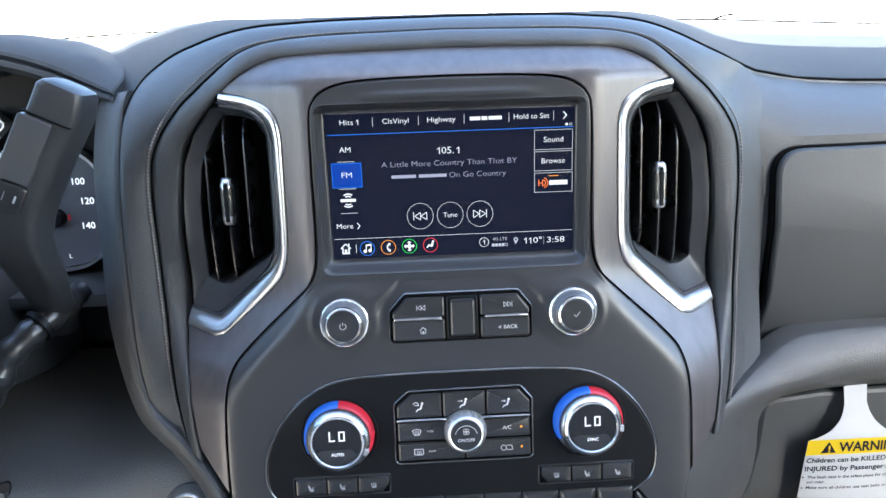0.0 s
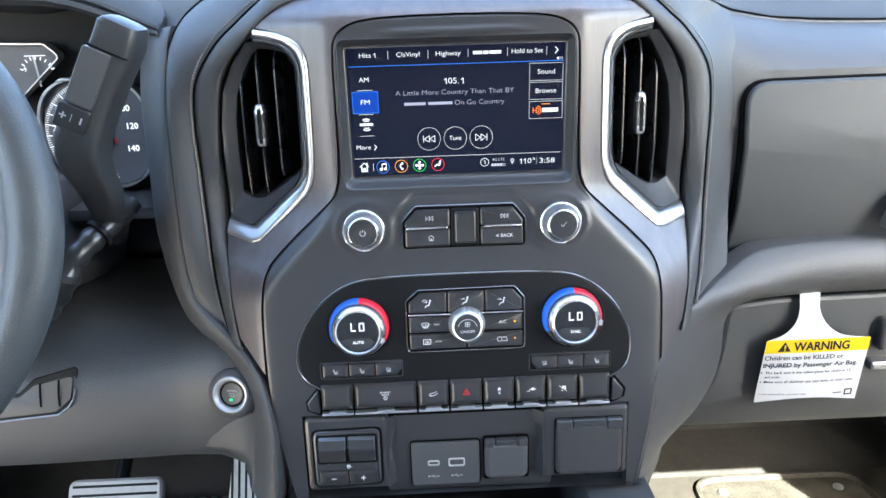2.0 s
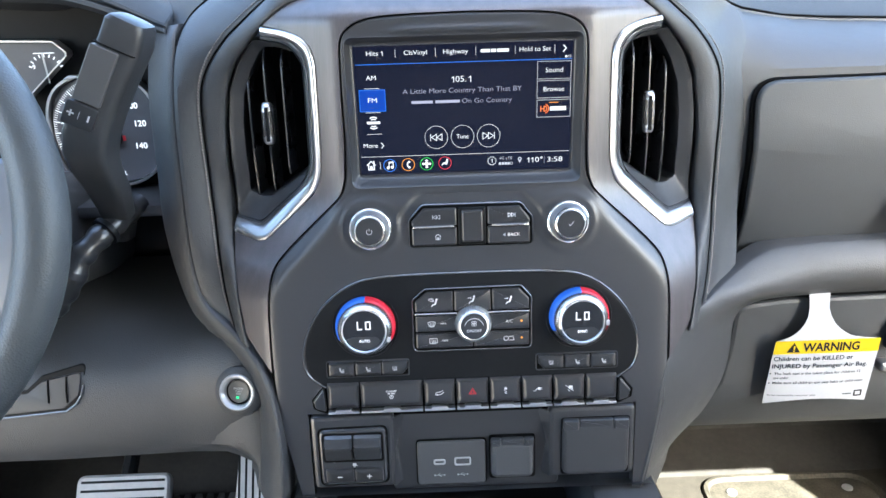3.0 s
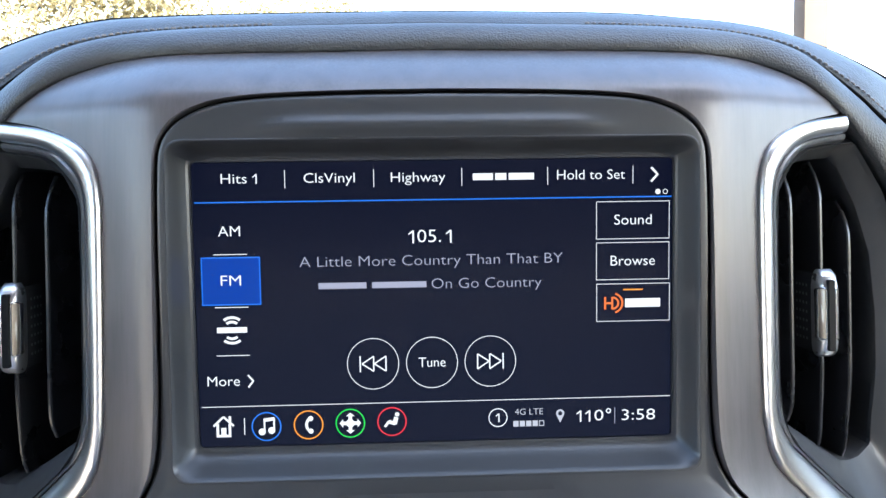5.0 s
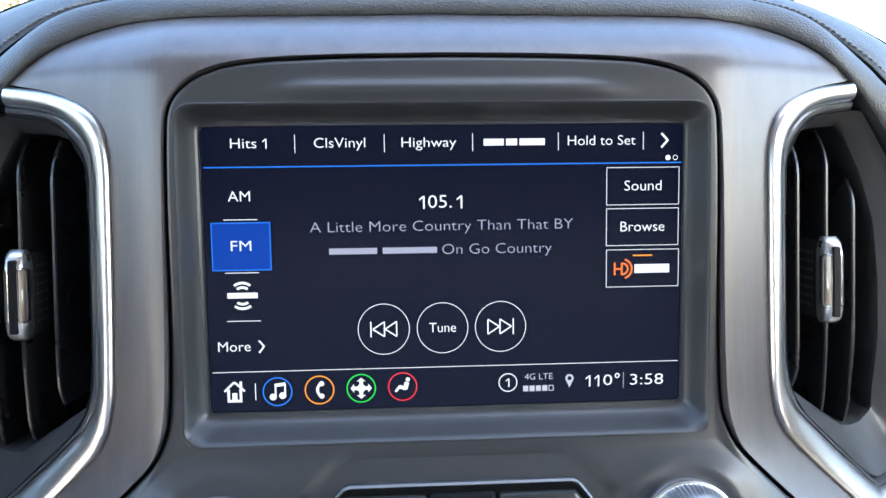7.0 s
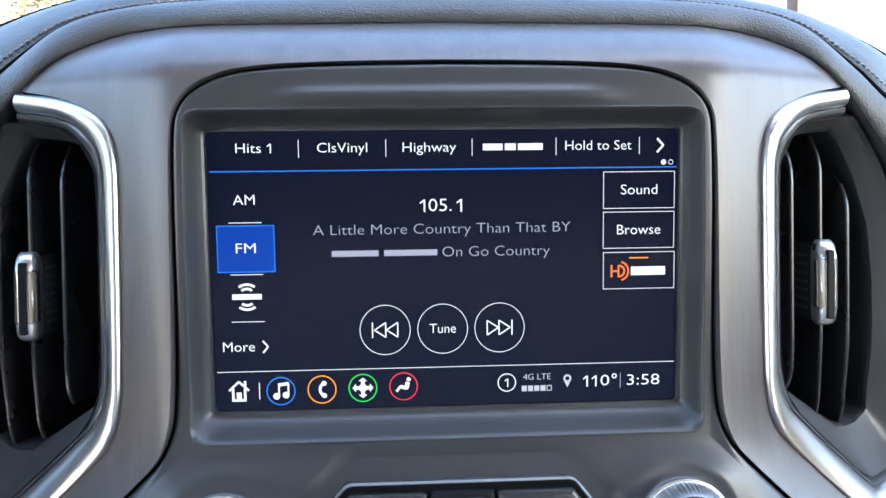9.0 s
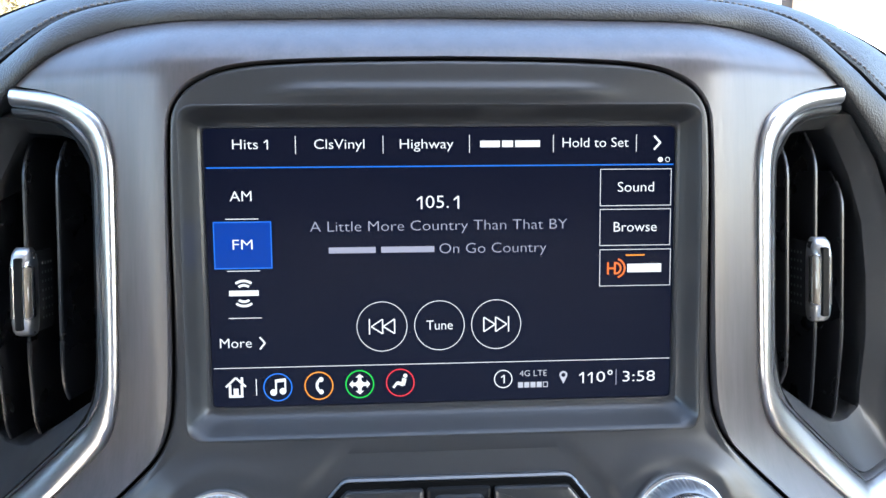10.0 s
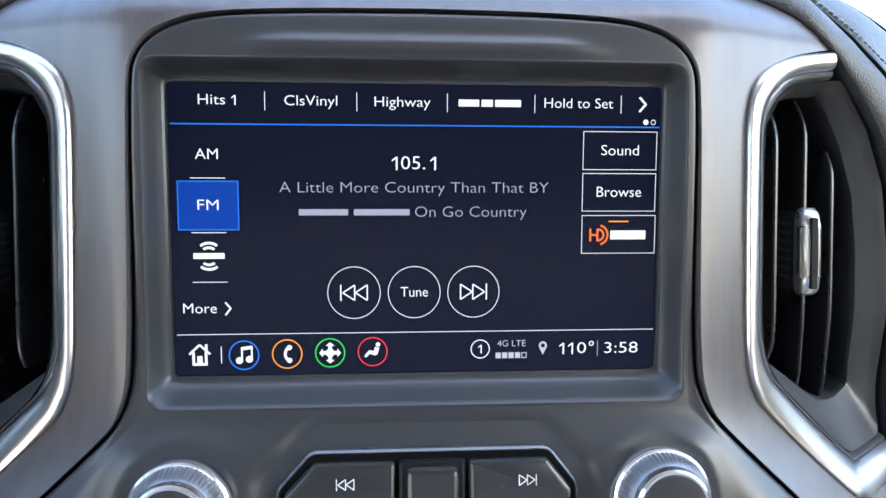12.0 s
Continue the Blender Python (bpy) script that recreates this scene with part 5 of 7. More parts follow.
air = thing("climate_buttons", "black airflow button group with chrome line", "button panel", at=at_face(1, -93))
part("surround", plate(rounded([(-47, -119), (49.5, -119), (49.5, -76), (41.5, -66.6), (-37, -67.4), (-47, -76)], 4, 6), 2.0, 4, 0.6), M_GAP, air)
AIR_EDGE = rounded([(-47, -119), (49.5, -119), (49.5, -76), (41.5, -66.6), (-37, -67.4), (-47, -76)], 4, 6)
part("rim", frame_ring(inset(AIR_EDGE, -0.9), inset(AIR_EDGE, 0.3), 2.9, 4, bevel=0.6), M_RIM, air, "thin rim, paler for its edge highlight")
for o in ([(-45.2, -86), (-14.0, -86), (-14.0, -69.2), (-35.4, -69.2), (-45.2, -77.5)], [(-13.0, -86), (16.6, -86), (16.6, -68.8), (-13.0, -68.8)], [(17.6, -86), (47.8, -86), (47.8, -77), (40, -68.4), (17.6, -68.4)],
          box2(-45.2, -102.8, -10, -88.6), box2(-45.2, -117, 1.2, -103.8), box2(12, -102.8, 47.8, -88.6), box2(2.2, -117, 47.8, -103.8)):
    button(air, o, 1.2, 3.4)
for a, b in ((-45.6, -11), (13, 48.2)):
    part("chrome_strip", plate(box2(a, -88.0, b, -86.7), 4.0, 4, 0.4), M_BRIGHT, air)
for x, z, k in ((-29, -78, "screen_feet"), (1.5, -76.5, "face"), (31.5, -78, "feet"), (-32, -95.8, "demist"), (-31, -110.2, "rear_demist"), (30.5, -110.2, "recirculate")):
    icon(air, x, z, k, -3.9, s=1.12)
label_on(air, "A/C", 31.5, -95.8, 2.6, -3.7)
label_on(air, "MAX", -22.5, -95.8, 1.5, -3.7)
label_on(air, "REAR", -21.5, -110.2, 1.5, -3.7)
for z in (-95.6, -110.0):
    part("indicator", flat_disc(41.5, z, 0.75, lambda x, zz: at_face(x, zz, -3.7), 14), M_AMBER, air, smooth=False)


def seat_switches(x0, kinds, slant):
    root = thing("seat_switches", "row of three black heated and cooled seat buttons", "switch", "seat heater switches", at=at_face(x0 + 32, -132))
    part("surround", plate(rounded([(x0 - 1.2, -139.4), (x0 + 66.2, -139.4), (x0 + 66.2, -126), (x0 - 1.2, -126)], 1.5), 1.7, 3, 0.4), M_GAP, root)
    edge = rounded([(x0 - 1.2, -139.4), (x0 + 66.2, -139.4), (x0 + 66.2, -126), (x0 - 1.2, -126)], 1.5)
    part("rim", frame_ring(inset(edge, -0.6), inset(edge, 0.5), 2.3, 3, bevel=0.4), M_BUTTON, root)
    for k in range(3):
        a, b = x0 + 21.9 * k + 0.3, x0 + 21.9 * (k + 1) - 0.3
        o = [(a, -138.4), (b, -138.4), (b, -126.9), (a, -126.9)]
        r = 1.2
        if slant > 0 and k == 2:
            o = [(a, -138.4), (b - 4.5, -138.4), (b, -133), (b, -126.9), (a, -126.9)]
        if slant < 0 and k == 0:
            o = [(a + 4.5, -138.4), (b, -138.4), (b, -126.9), (a, -126.9), (a, -133)]
        button(root, o, r, 3.4, dome=0.3)
        icon(root, (a + b) / 2, -132.6, kinds[k], -4.2, M_GREY_MARK, 0.82)


seat_switches(-118.5, ("heated_seat", "heated_seat", "cooled_seat"), 1)
seat_switches(54.8, ("cooled_seat", "heated_seat", "heated_seat"), -1)

# row of toggle switches
ROW_X = (-121.5, -94, -41, -14, 14, 41, 67.5, 94.5, 121.5)
ROW_ICON = ("", "exhaust", "tailgate", "hazard", "stability", "plug", "descent", "")
ROW_NAME = ("blank black toggle switch with a chrome lip", "wide black exhaust brake toggle with a chrome lip", "black toggle with a tailgate symbol and chrome lip", "black hazard toggle with a red triangle",
            "black toggle with a skidding car symbol", "black toggle with a power plug symbol", "black toggle with a hill descent symbol", "blank black toggle switch with a chrome lip")
housing = thing("switch_housing", "black tray that holds the toggle row", "switch panel", at=at_face(0, -158))
part("tray", plate(rounded([(-134.5, -160), (-123, -146.5), (-121, -143.3), (121, -143.3), (124, -145.5), (135.5, -160), (134.5, -167.5), (124, -172.5), (-124, -172.5), (-133.5, -168)], 1.5), 0.9, 5, 0.8), M_GAP, housing)
for s in (-1, 1):
    part("end_cap", plate(rounded([(s * 133.0, -160), (s * 123.2, -147.5), (s * 122.4, -170), (s * 131.5, -167)], 1.8), 3.0, 5, 1.2), M_BUTTON, housing)
for k in range(8):
    a, b = ROW_X[k] + 0.8, ROW_X[k + 1] - 0.8
    root = thing("toggle_switch", ROW_NAME[k], "switch", "toggle switches", at=at_face((a + b) / 2, -156))
    o = rounded([(a, -166.6), (b, -166.6), (b, -144.6), (a, -144.6)], 1.0, 3)
    i1, i2 = rounded([(a + 2.2, -163.0), (b - 2.2, -163.0), (b - 2.6, -146.4), (a + 2.6, -146.4)], 1.6, 3), rounded([(a + 3.0, -161.5), (b - 3.0, -161.5), (b - 3.2, -147.4), (a + 3.2, -147.4)], 1.4, 3)
    rows = [[at_face(p.x, p.y, 3) for p in o], [at_face(p.x, p.y, -2.6) for p in o], [at_face(p.x, p.y, -3.4) for p in inset(o, 0.7)], [at_face(p.x, p.y, -6.0 if p.y < -155 else -4.2) for p in i1], [at_face(p.x, p.y, -6.4 if p.y < -155 else -4.4) for p in i2]]
    part("paddle", rings_mesh(rows), M_BUTTON, root)
    mid = (a + b) / 2
    w = min(6.0, (b - a) * 0.24)
    lip_o = [(a + 0.1, -170.3), (b - 0.1, -170.3), (b - 0.1, -168.6), (mid + w + 1.2, -168.6), (mid + w, -167.0), (mid - w, -167.0), (mid - w - 1.2, -168.6), (a + 0.1, -168.6)]
    part("chrome_lip", plate(lip_o, 6.2, 6, 0.4), M_LIP_BRIGHT, root, "thin chrome lip")
    if ROW_ICON[k]:
        icon(root, mid, -154.6, ROW_ICON[k], -5.9, M_RED_MARK if ROW_ICON[k] == "hazard" else M_WHITE_MARK, 0.95)

# ---- lower stack: sockets and trailer brake ----
lower = thing("socket_housing", "black moulded housing below the toggle row", "console panel", at=at_face(0, -208))
part("middle", plate(rounded([(-70, -252), (74, -252), (76, -173.5), (-72, -173.5)], 4), -6, 6, 1.5), M_HOUSING, lower)
for s, x0, x1 in ((-1, -137.5, -67), (1, 64.5, 138.5)):
    zb = -243 if s < 0 else -240
    part("shoulder", plate(rounded([(x0, zb), (x1, zb), (x1, -174.2), (x0, -174.2)], 5), 2.5, 12, 3.6), M_HOUSING, lower)
    t = -s
    xi = x1 if s < 0 else x0
    for name, z0, z1, w0, w1 in (("upper_facet", -178.0, -209, 8.0, 1.4), ("lower_facet", -209, zb + 1, 1.4, 5.0)):
        facet = []
        for k in range(7):
            z, w = lerp(z0, z1, k / 6), lerp(w0, w1, k / 6)
            facet.append([at_face(xi - t * 2.2, z, -2.2), at_face(xi - t * 0.8, z, -2.0), at_face(xi + t * 0.2, z, -1.0), at_face(xi + t * w, z, 5.6), at_face(xi + t * (w + 1.5), z, 6.4)])
        part(name, grid_mesh(facet), M_HOUSING, lower)

brake_box = thing("trailer_brake_controller", "black trailer brake controller with slider and plus and minus keys", "brake controller", at=at_face(-102, -211))
part("surround", plate(rounded([(-132.0, -239.5), (-72.5, -238.0), (-72.5, -183.4), (-132, -184.6)], 6), 3.2, 3, 0.4), M_GAP, brake_box)
part("body", plate(rounded([(-130.6, -238.0), (-74, -236.6), (-74, -184.8), (-130.6, -186.0)], 6), 5.2, 4, 2.0), M_BLACK_GLOSS, brake_box)
part("slot", plate(rounded(box2(-127.8, -215.4, -76.6, -188.4), 3), 5.4, 1, 0.2), M_GAP, brake_box)
for a, b in ((-126.4, -102.4), (-101.6, -78)):
    rows = []
    for z in np.linspace(-213.8, -190.2, 15):
        t = (z + 213.8) / 23.6
        f = -5.0 - 7.0 * float(np.interp(t, (0, 0.04, 0.55, 0.62, 0.94, 1.0), (0.0, 0.35, 0.93, 1.0, 0.45, 0.0)))
        rows.append([at_face(a, z, -4), at_face(a + 0.2, z, f + 1.2), at_face(a + 1.2, z, f), at_face((a + b) / 2, z, f - 0.3), at_face(b - 1.2, z, f), at_face(b - 0.2, z, f + 1.2), at_face(b, z, -4)])
    part("thumb_slider", grid_mesh(rows), M_BLACK_GLOSS, brake_box)
for a, b, sign in ((-126.4, -102.6, "-"), (-101.6, -77.6, "+")):
    button(brake_box, box2(a, -234.2, b, -221.6), 2.0, 7.0, dome=0.6)
    pl = lambda x, z: at_face(x, z, -8.0)
    mid = (a + b) / 2
    bm = flat_rect(mid - 2.0, -228.45, mid + 2.0, -227.55, pl)
    if sign == "+":
        flat_rect(mid - 0.45, -230.0, mid + 0.45, -226.0, pl, bm)
    part("sign", bm, M_WHITE_MARK, brake_box, smooth=False)
icon(brake_box, -101.5, -218.2, "trailer", -5.7, M_GREY_MARK, 1.0)

usb = thing("usb_panel", "charcoal panel with two USB sockets", "usb socket", at=at_face(-19, -225))
part("surround", plate(rounded(box2(-49.6, -247.1, 11.6, -203.9), 4), -4.6, 2, 0.3), M_GAP, usb)
part("plate", plate(rounded(box2(-48.5, -246, 10.5, -205), 3.2), -2.5, 4, 1.1), M_GREY_PANEL, usb)
for cx, w, h, name in ((-29.5, 10.5, 5.2, "small_socket"), (-9.5, 14.5, 8.0, "large_socket")):
    o, i = rounded(box2(cx - w / 2, -224 - h / 2, cx + w / 2, -224 + h / 2), 2.2, 5), rounded(box2(cx - w / 2 + 1.5, -224 - h / 2 + 1.5, cx + w / 2 - 1.5, -224 + h / 2 - 1.5), 1.0, 5)
    ring = part(name, frame_ring(o, i, -1.6, 4, bevel=0.4), M_SILVER, usb, "pale grey socket rim")
    part("tongue", plate(i, -4.2, 2, 0.2), M_GAP, ring)
    part("contact", plate(box2(cx - w / 2 + 2.4, -224.9 + (0.9 if w > 12 else 0), cx + w / 2 - 2.4, -223.3 + (0.9 if w > 12 else 0)), -3.2, 1, 0.1), M_CUP, ring)
    icon(usb, cx, -236.6, "usb", 2.1, M_GREY_MARK, 1.5)


def cap_cover(name, label, x0, z0, x1, z1, f, tab):
    root = thing(name, label, "socket cover", at=at_face((x0 + x1) / 2, (z0 + z1) / 2))
    part("rim", plate(rounded(box2(x0 - 1.0, z0 - 1.0, x1 + 1.0, z1 + 1.0), 3), f - 1.5, 5, 0.5), M_GAP, root)
    part("lid", plate(rounded(box2(x0, z0, x1, z1 - tab * 0.35), 7, 6), f + 2.6, 7, 4.6 if f < 1 else 3.4), M_GREY_PANEL if f < 1 else M_LID, root, "hinged square lid")
    for a, b in ((x0 + 0.6, x0 + (x1 - x0) * 0.24), (x1 - (x1 - x0) * 0.24, x1 - 0.6)):
        part("hinge_tab", plate(rounded(box2(a, z1 - tab, b, z1 + 0.6), 1.6), f + 3.8, 5, 1.4), M_HOUSING, root)
    part("hinge_bar", plate(rounded(box2(x0 + (x1 - x0) * 0.25, z1 - tab * 0.8, x1 - (x1 - x0) * 0.25, z1 + 0.4), 1.0), f + 2.6, 5, 1.0), M_HOUSING, root)
    return root


cap_cover("power_socket", "grey square power socket lid", 14.5, -241, 52.5, -203, -1.0, 6.5)
cap_cover("outlet_cover", "large black household outlet lid", 75.5, -236, 132.5, -184.5, 4.5, 9.0)

# ---- lower console ----
console = thing("floor_console", "black floor console with an open bin below the sockets", "console", at=(X0, 0.5, 0.62))
part("bin_back", grid_mesh([[Vector((x, y, z)) for x in np.linspace(-0.15, 0.16, 12)] for y, z in ((0.446, 1.052), (0.462, 1.046), (0.60, 1.02), (0.61, 0.98))]), M_HOUSING, console)
part("bin_floor", block(-0.135, 0.106, 0.20, 0.62, 0.955, 0.965, 0.003), M_HOUSING, console)
part("bin_edge", block(-0.10, 0.106, 0.20, 0.455, 1.012, 1.020, 0.003), M_HOUSING, console)
part("right_shoulder", block(0.106, 0.168, 0.15, 0.60, 0.62, 1.046, 0.012), M_SOFT, console)
part("left_shoulder", block(-0.160, -0.132, 0.15, 0.60, 0.62, 1.030, 0.010), M_SOFT, console)
part("tunnel", block(-0.16, 0.168, 0.45, 1.15, 0.62, 0.96, 0.03), M_TRIM, console)


# ---- passenger side ----
def flat_y(y):
    """Places at x, z in metres on an upright plane; off in mm towards the back."""
    return lambda x, z, off=0.0: Vector((x, y + off / 1000, z))


def panel_plate(outline, y, thick, bevel, bend=None, cuts=1):
    """A bevelled upright panel in metres; bend(x, z) moves its surface back."""
    o = [Vector(p) for p in outline]
    b = bevel
    bend = bend or (lambda x, z: 0.0)
    rings = []
    for ins, dy in ((0, thick), (0, b), (b * 0.3, b * 0.35), (b, 0.0)):
        rings.append([Vector((p.x, y + dy + bend(p.x, p.y), p.y)) for p in (inset(o, ins) if ins else o)])
    inner = inset(o, b)
    cx, cz = sum(p.x for p in inner) / len(inner), sum(p.y for p in inner) / len(inner)
    for k in range(1, cuts):
        t = k / cuts
        rings.append([Vector((lerp(p.x, cx, t), y + bend(lerp(p.x, cx, t), lerp(p.y, cz, t)), lerp(p.y, cz, t))) for p in inner])
    return rings_mesh(rings)


UPPER = rounded([(0.2585, 1.203), (0.2615, 1.26), (0.2605, 1.322), (0.2590, 1.380), (0.40, 1.3815), (0.832, 1.384), (0.832, 1.20)], [0.003, 0.2, 0.2, 0.022, 0.3, 0.01, 0.01], 8)
upper_box = thing("upper_glove_box", "closed upper glove box with a black leather-grain door", "glove box", at=(0.5, 0.545, 1.29))
def upper_bend(x, z):
    """The door leans back at its top and curls under at its foot."""
    return 0.12 * max(0, z - 1.33) + 1.25 * max(0, 1.35 - z) ** 2


part("gap", panel_plate([(p.x - (0.0012 if p.x < 0.28 else 0), p.y) for p in inset(UPPER, -0.0020)], 0.5455, 0.02, 0.001, upper_bend), M_GAP, upper_box)
part("door", panel_plate(UPPER, 0.5405, 0.02, 0.0025, upper_bend, cuts=28), M_DOOR, upper_box, "black leather-grain door")
latch = part("latch", frame_ring(rounded([(0.392, 1.246), (0.44, 1.246), (0.44, 1.280), (0.402, 1.280)], 0.004), rounded([(0.397, 1.251), (0.436, 1.251), (0.436, 1.275), (0.4055, 1.275)], 0.002), 6, 10, flat_y(0.5395), 0.0008), M_LIP, upper_box, "smoked-chrome push latch")
part("latch_face", panel_plate(rounded(box2(0.397, 1.249, 0.44, 1.277), 0.003), 0.5375, 0.006, 0.0015), M_BUTTON, latch)

LOWER = rounded([(0.205, 1.030), (0.235, 1.0600), (0.2525, 1.093), (0.2585, 1.126), (0.2605, 1.172), (0.31, 1.1775), (0.832, 1.184), (0.832, 1.030)], [0.002, 0.03, 0.03, 0.05, 0.017, 0.1, 0.01, 0.004], 8)
lower_box = thing("lower_glove_box", "closed lower glove box with a grained black door", "glove box", at=(0.5, 0.545, 1.11))


def lower_bend(x, z):
    return 0.55 * max(0, 1.085 - z) ** 1.6 * 8 * 0.5 + 0.004 * math.sin((z - 1.04) * 20)


part("gap", panel_plate(inset(LOWER, -0.0028), 0.5465, 0.02, 0.001, lower_bend), M_GAP, lower_box)
part("door", panel_plate(LOWER, 0.5425, 0.02, 0.004, lower_bend, cuts=8), M_DOOR, lower_box, "grained black door")
handle = part("handle", panel_plate(rounded(box2(0.408, 1.122, 0.47, 1.155), 0.005), 0.534, 0.02, 0.003), M_BUTTON, lower_box, "black pull handle")
part("handle_trim", panel_plate(rounded(box2(0.403, 1.101, 0.47, 1.111), 0.003), 0.5345, 0.02, 0.003), M_LIP, handle, "smoked strip below the handle")

# warning tag that hangs from the glove box gap
tag = thing("warning_tag", "white card airbag warning tag with a yellow band", "tag", at=(0.351, 0.532, 1.10))
TAG_Y = 0.5305


def tag_place(x, z, off=0.0):
    """Millimetres from the tag's middle; the card bows a little."""
    return Vector((0.3442 + x / 1000 + 0.000055 * max(0.0, z - 34) ** 1.0 * 1.6, TAG_Y + off / 1000 + 0.004 * ((x / 50) ** 2) * (0.5 - z / 70) - 0.0000 + 0.008 * max(0, z - 38) / 40, 1.1005 + (z * 0.965 + 6.5) / 1000))


TAG_Z = (82, 66, 58, 51, 46, 42, 39, 36.5, 35.2, 34, 20, 0, -20, -33.0)
TAG_L = (-23.5, -21.5, -21.8, -24, -27.5, -31.5, -36.5, -42.5, -47.5, -49.3, -50.0, -51.0, -52.0, -52.6)
TAG_R = (-3.5, -2.5, 0.5, 5, 10, 15.5, 21, 30, 44, 50.0, 50.2, 49.2, 48.2, 47.4)
front_rows = []
for z in list(np.linspace(82, 36, 30)) + [35.2, 34, 28, 20, 10, 0, -10, -20, -26, -30]:
    a, b = float(np.interp(-z, [-q for q in TAG_Z], TAG_L)), float(np.interp(-z, [-q for q in TAG_Z], TAG_R))
    front_rows.append([tag_place(lerp(a, b, t), z) for t in np.linspace(0, 1, 15)])
front_rows.append([tag_place(lerp(-52.6, 47.2, t), -36.0 + 5.5 * math.sin(math.pi * min(1, max(0, t)))) for t in np.linspace(0, 1, 15)])
bm = grid_mesh(front_rows)
grid_mesh([[p + Vector((0, 0.0005, 0)) for p in r] for r in front_rows], bm=bm)
part("card", bm, M_PAPER, tag, "white card with a hanging strap")


def tag_ink(x, z, off=-0.45):
    return tag_place(x, z, off)


def tag_ink2(x, z):
    return tag_place(x, z, -0.9)


bm = bmesh.new()
cols = np.linspace(0, 1, 14)
rows = []
for z0, z1 in ((20.6, 35.0),):
    rows.append([tag_ink(lerp(-50.2, 50.2, t), z0) for t in cols])
    rows.append([tag_ink(lerp(-49.2, 50.2, t), z1) for t in cols])
part("yellow_band", grid_mesh(rows, bm=bm), M_YELLOW, tag, "yellow warning band", smooth=False)


def tag_text(body, x, z, size, mat, width):
    bm = text_mesh(body, size, lambda a, b: Vector((a, b, 0)), "LEFT", size * (0.04 if size > 6 else 0.02))
    w = max(v.co.x for v in bm.verts) - min(v.co.x for v in bm.verts)
    for v in bm.verts:
        v.co = tag_ink2(x + v.co.x * width / w, z + v.co.y)
    part("lettering", bm, mat, tag, smooth=False)


tag_text("WARNING", -22.5, 27.2, 8.8, M_INK, 54)
tri = [(-38.0, 22.6), (-25.2, 22.6), (-31.6, 33.2)]
part("warning_triangle", flat_poly(tri, tag_ink2), M_INK, tag, smooth=False)
bm = flat_rect(-32.3, 26.0, -30.9, 30.2, lambda x, z: tag_place(x, z, -1.9))
part("exclamation", flat_disc(-31.6, 24.5, 0.8, lambda x, z: tag_place(x, z, -1.9), 12, bm), M_YELLOW, tag, smooth=False)
tag_text("Children can be KILLED or", -49.3, 15.4, 4.6, M_SLATE_INK, 76)
tag_text("INJURED by Passenger Air Bag.", -49.8, 7.2, 4.6, M_SLATE_INK, 91)


tag_text("The back seat is the safest place for children 12", -46.5, -1.0, 2.7, M_FADED_INK, 83)
tag_text("and under.", -46.8, -5.8, 2.7, M_FADED_INK, 15)
tag_text("Make sure all children use seat belts or child seats.", -47.0, -11.4, 2.7, M_FADED_INK, 88)
tag_text("To be removed by customer only", -50.5, -25.6, 1.9, M_FADED_INK, 46)
part("text_bar", flat_rect(22, -26.5, 31, -25.4, tag_ink2), M_FADED_INK, tag, "small grey print", smooth=False)
for z in (-0.8, -11.6):
    part("bullet", flat_disc(-50.0, z, 0.8, tag_ink2, 10), M_FADED_INK, tag, smooth=False)
part("print_box", flat_frame(33.5, -29.5, 41.8, -22.5, 1.4, tag_ink2), M_INK, tag, smooth=False)

# footwell on the passenger side
fmat = thing("floor_mat", "ribbed rubber floor mat with an oval pebbled pad, half in sun", "floor mat", at=(0.57, 0.9, 0.62))
part("sheet", block(0.355, 0.80, 0.35, 1.02, 0.621, 0.629, 0.003), M_CARPET, fmat)
OVAL = rounded(box2(0.425, 0.55, 0.73, 1.012), 0.055, 10)


def floor_ring(pts, z):
    return [Vector((p.x, p.y, z)) for p in pts]


rim_rings = [floor_ring(OVAL, 0.628), floor_ring(inset(OVAL, 0.003), 0.636), floor_ring(inset(OVAL, 0.009), 0.637), floor_ring(inset(OVAL, 0.013), 0.630)]
part("pad_rim", rings_mesh(rim_rings, cap_last=False), M_MAT, fmat, "raised oval rim")
part("pad", rings_mesh([floor_ring(inset(OVAL, 0.013), 0.6295), floor_ring(inset(OVAL, 0.02), 0.6315)]), M_MAT, fmat, "pebbled oval pad")
for x in (0.475, 0.675):
    part("stud", placed(lathe([(9, 0), (8.5, 2.5), (5, 4), (0.01, 4.4)], 20), Matrix.Translation((x, 0.968, 0.6315)) @ Matrix.Rotation(radians(-90), 4, "X")), M_SILVER, fmat, "pale mat fastener")

# ---- driver's side ----
cluster = thing("instrument_cluster", "instrument cluster with dials greyed for sky reflection and thin chrome rims", "instrument cluster", at=(-0.33, 0.62, 1.36))
CY = 0.622
cp = flat_y(CY)


def cpm(off):
    return lambda x, z: Vector((x, CY - off / 1000, z))


part("mask", panel_plate([(-0.62, 1.28), (-0.255, 1.28), (-0.255, 1.45), (-0.30, 1.46), (-0.62, 1.478)], CY + 0.012, 0.004, 0.0005), M_BLACK, cluster)
def squarish(v):
    return math.copysign(abs(v) ** 0.74, v)


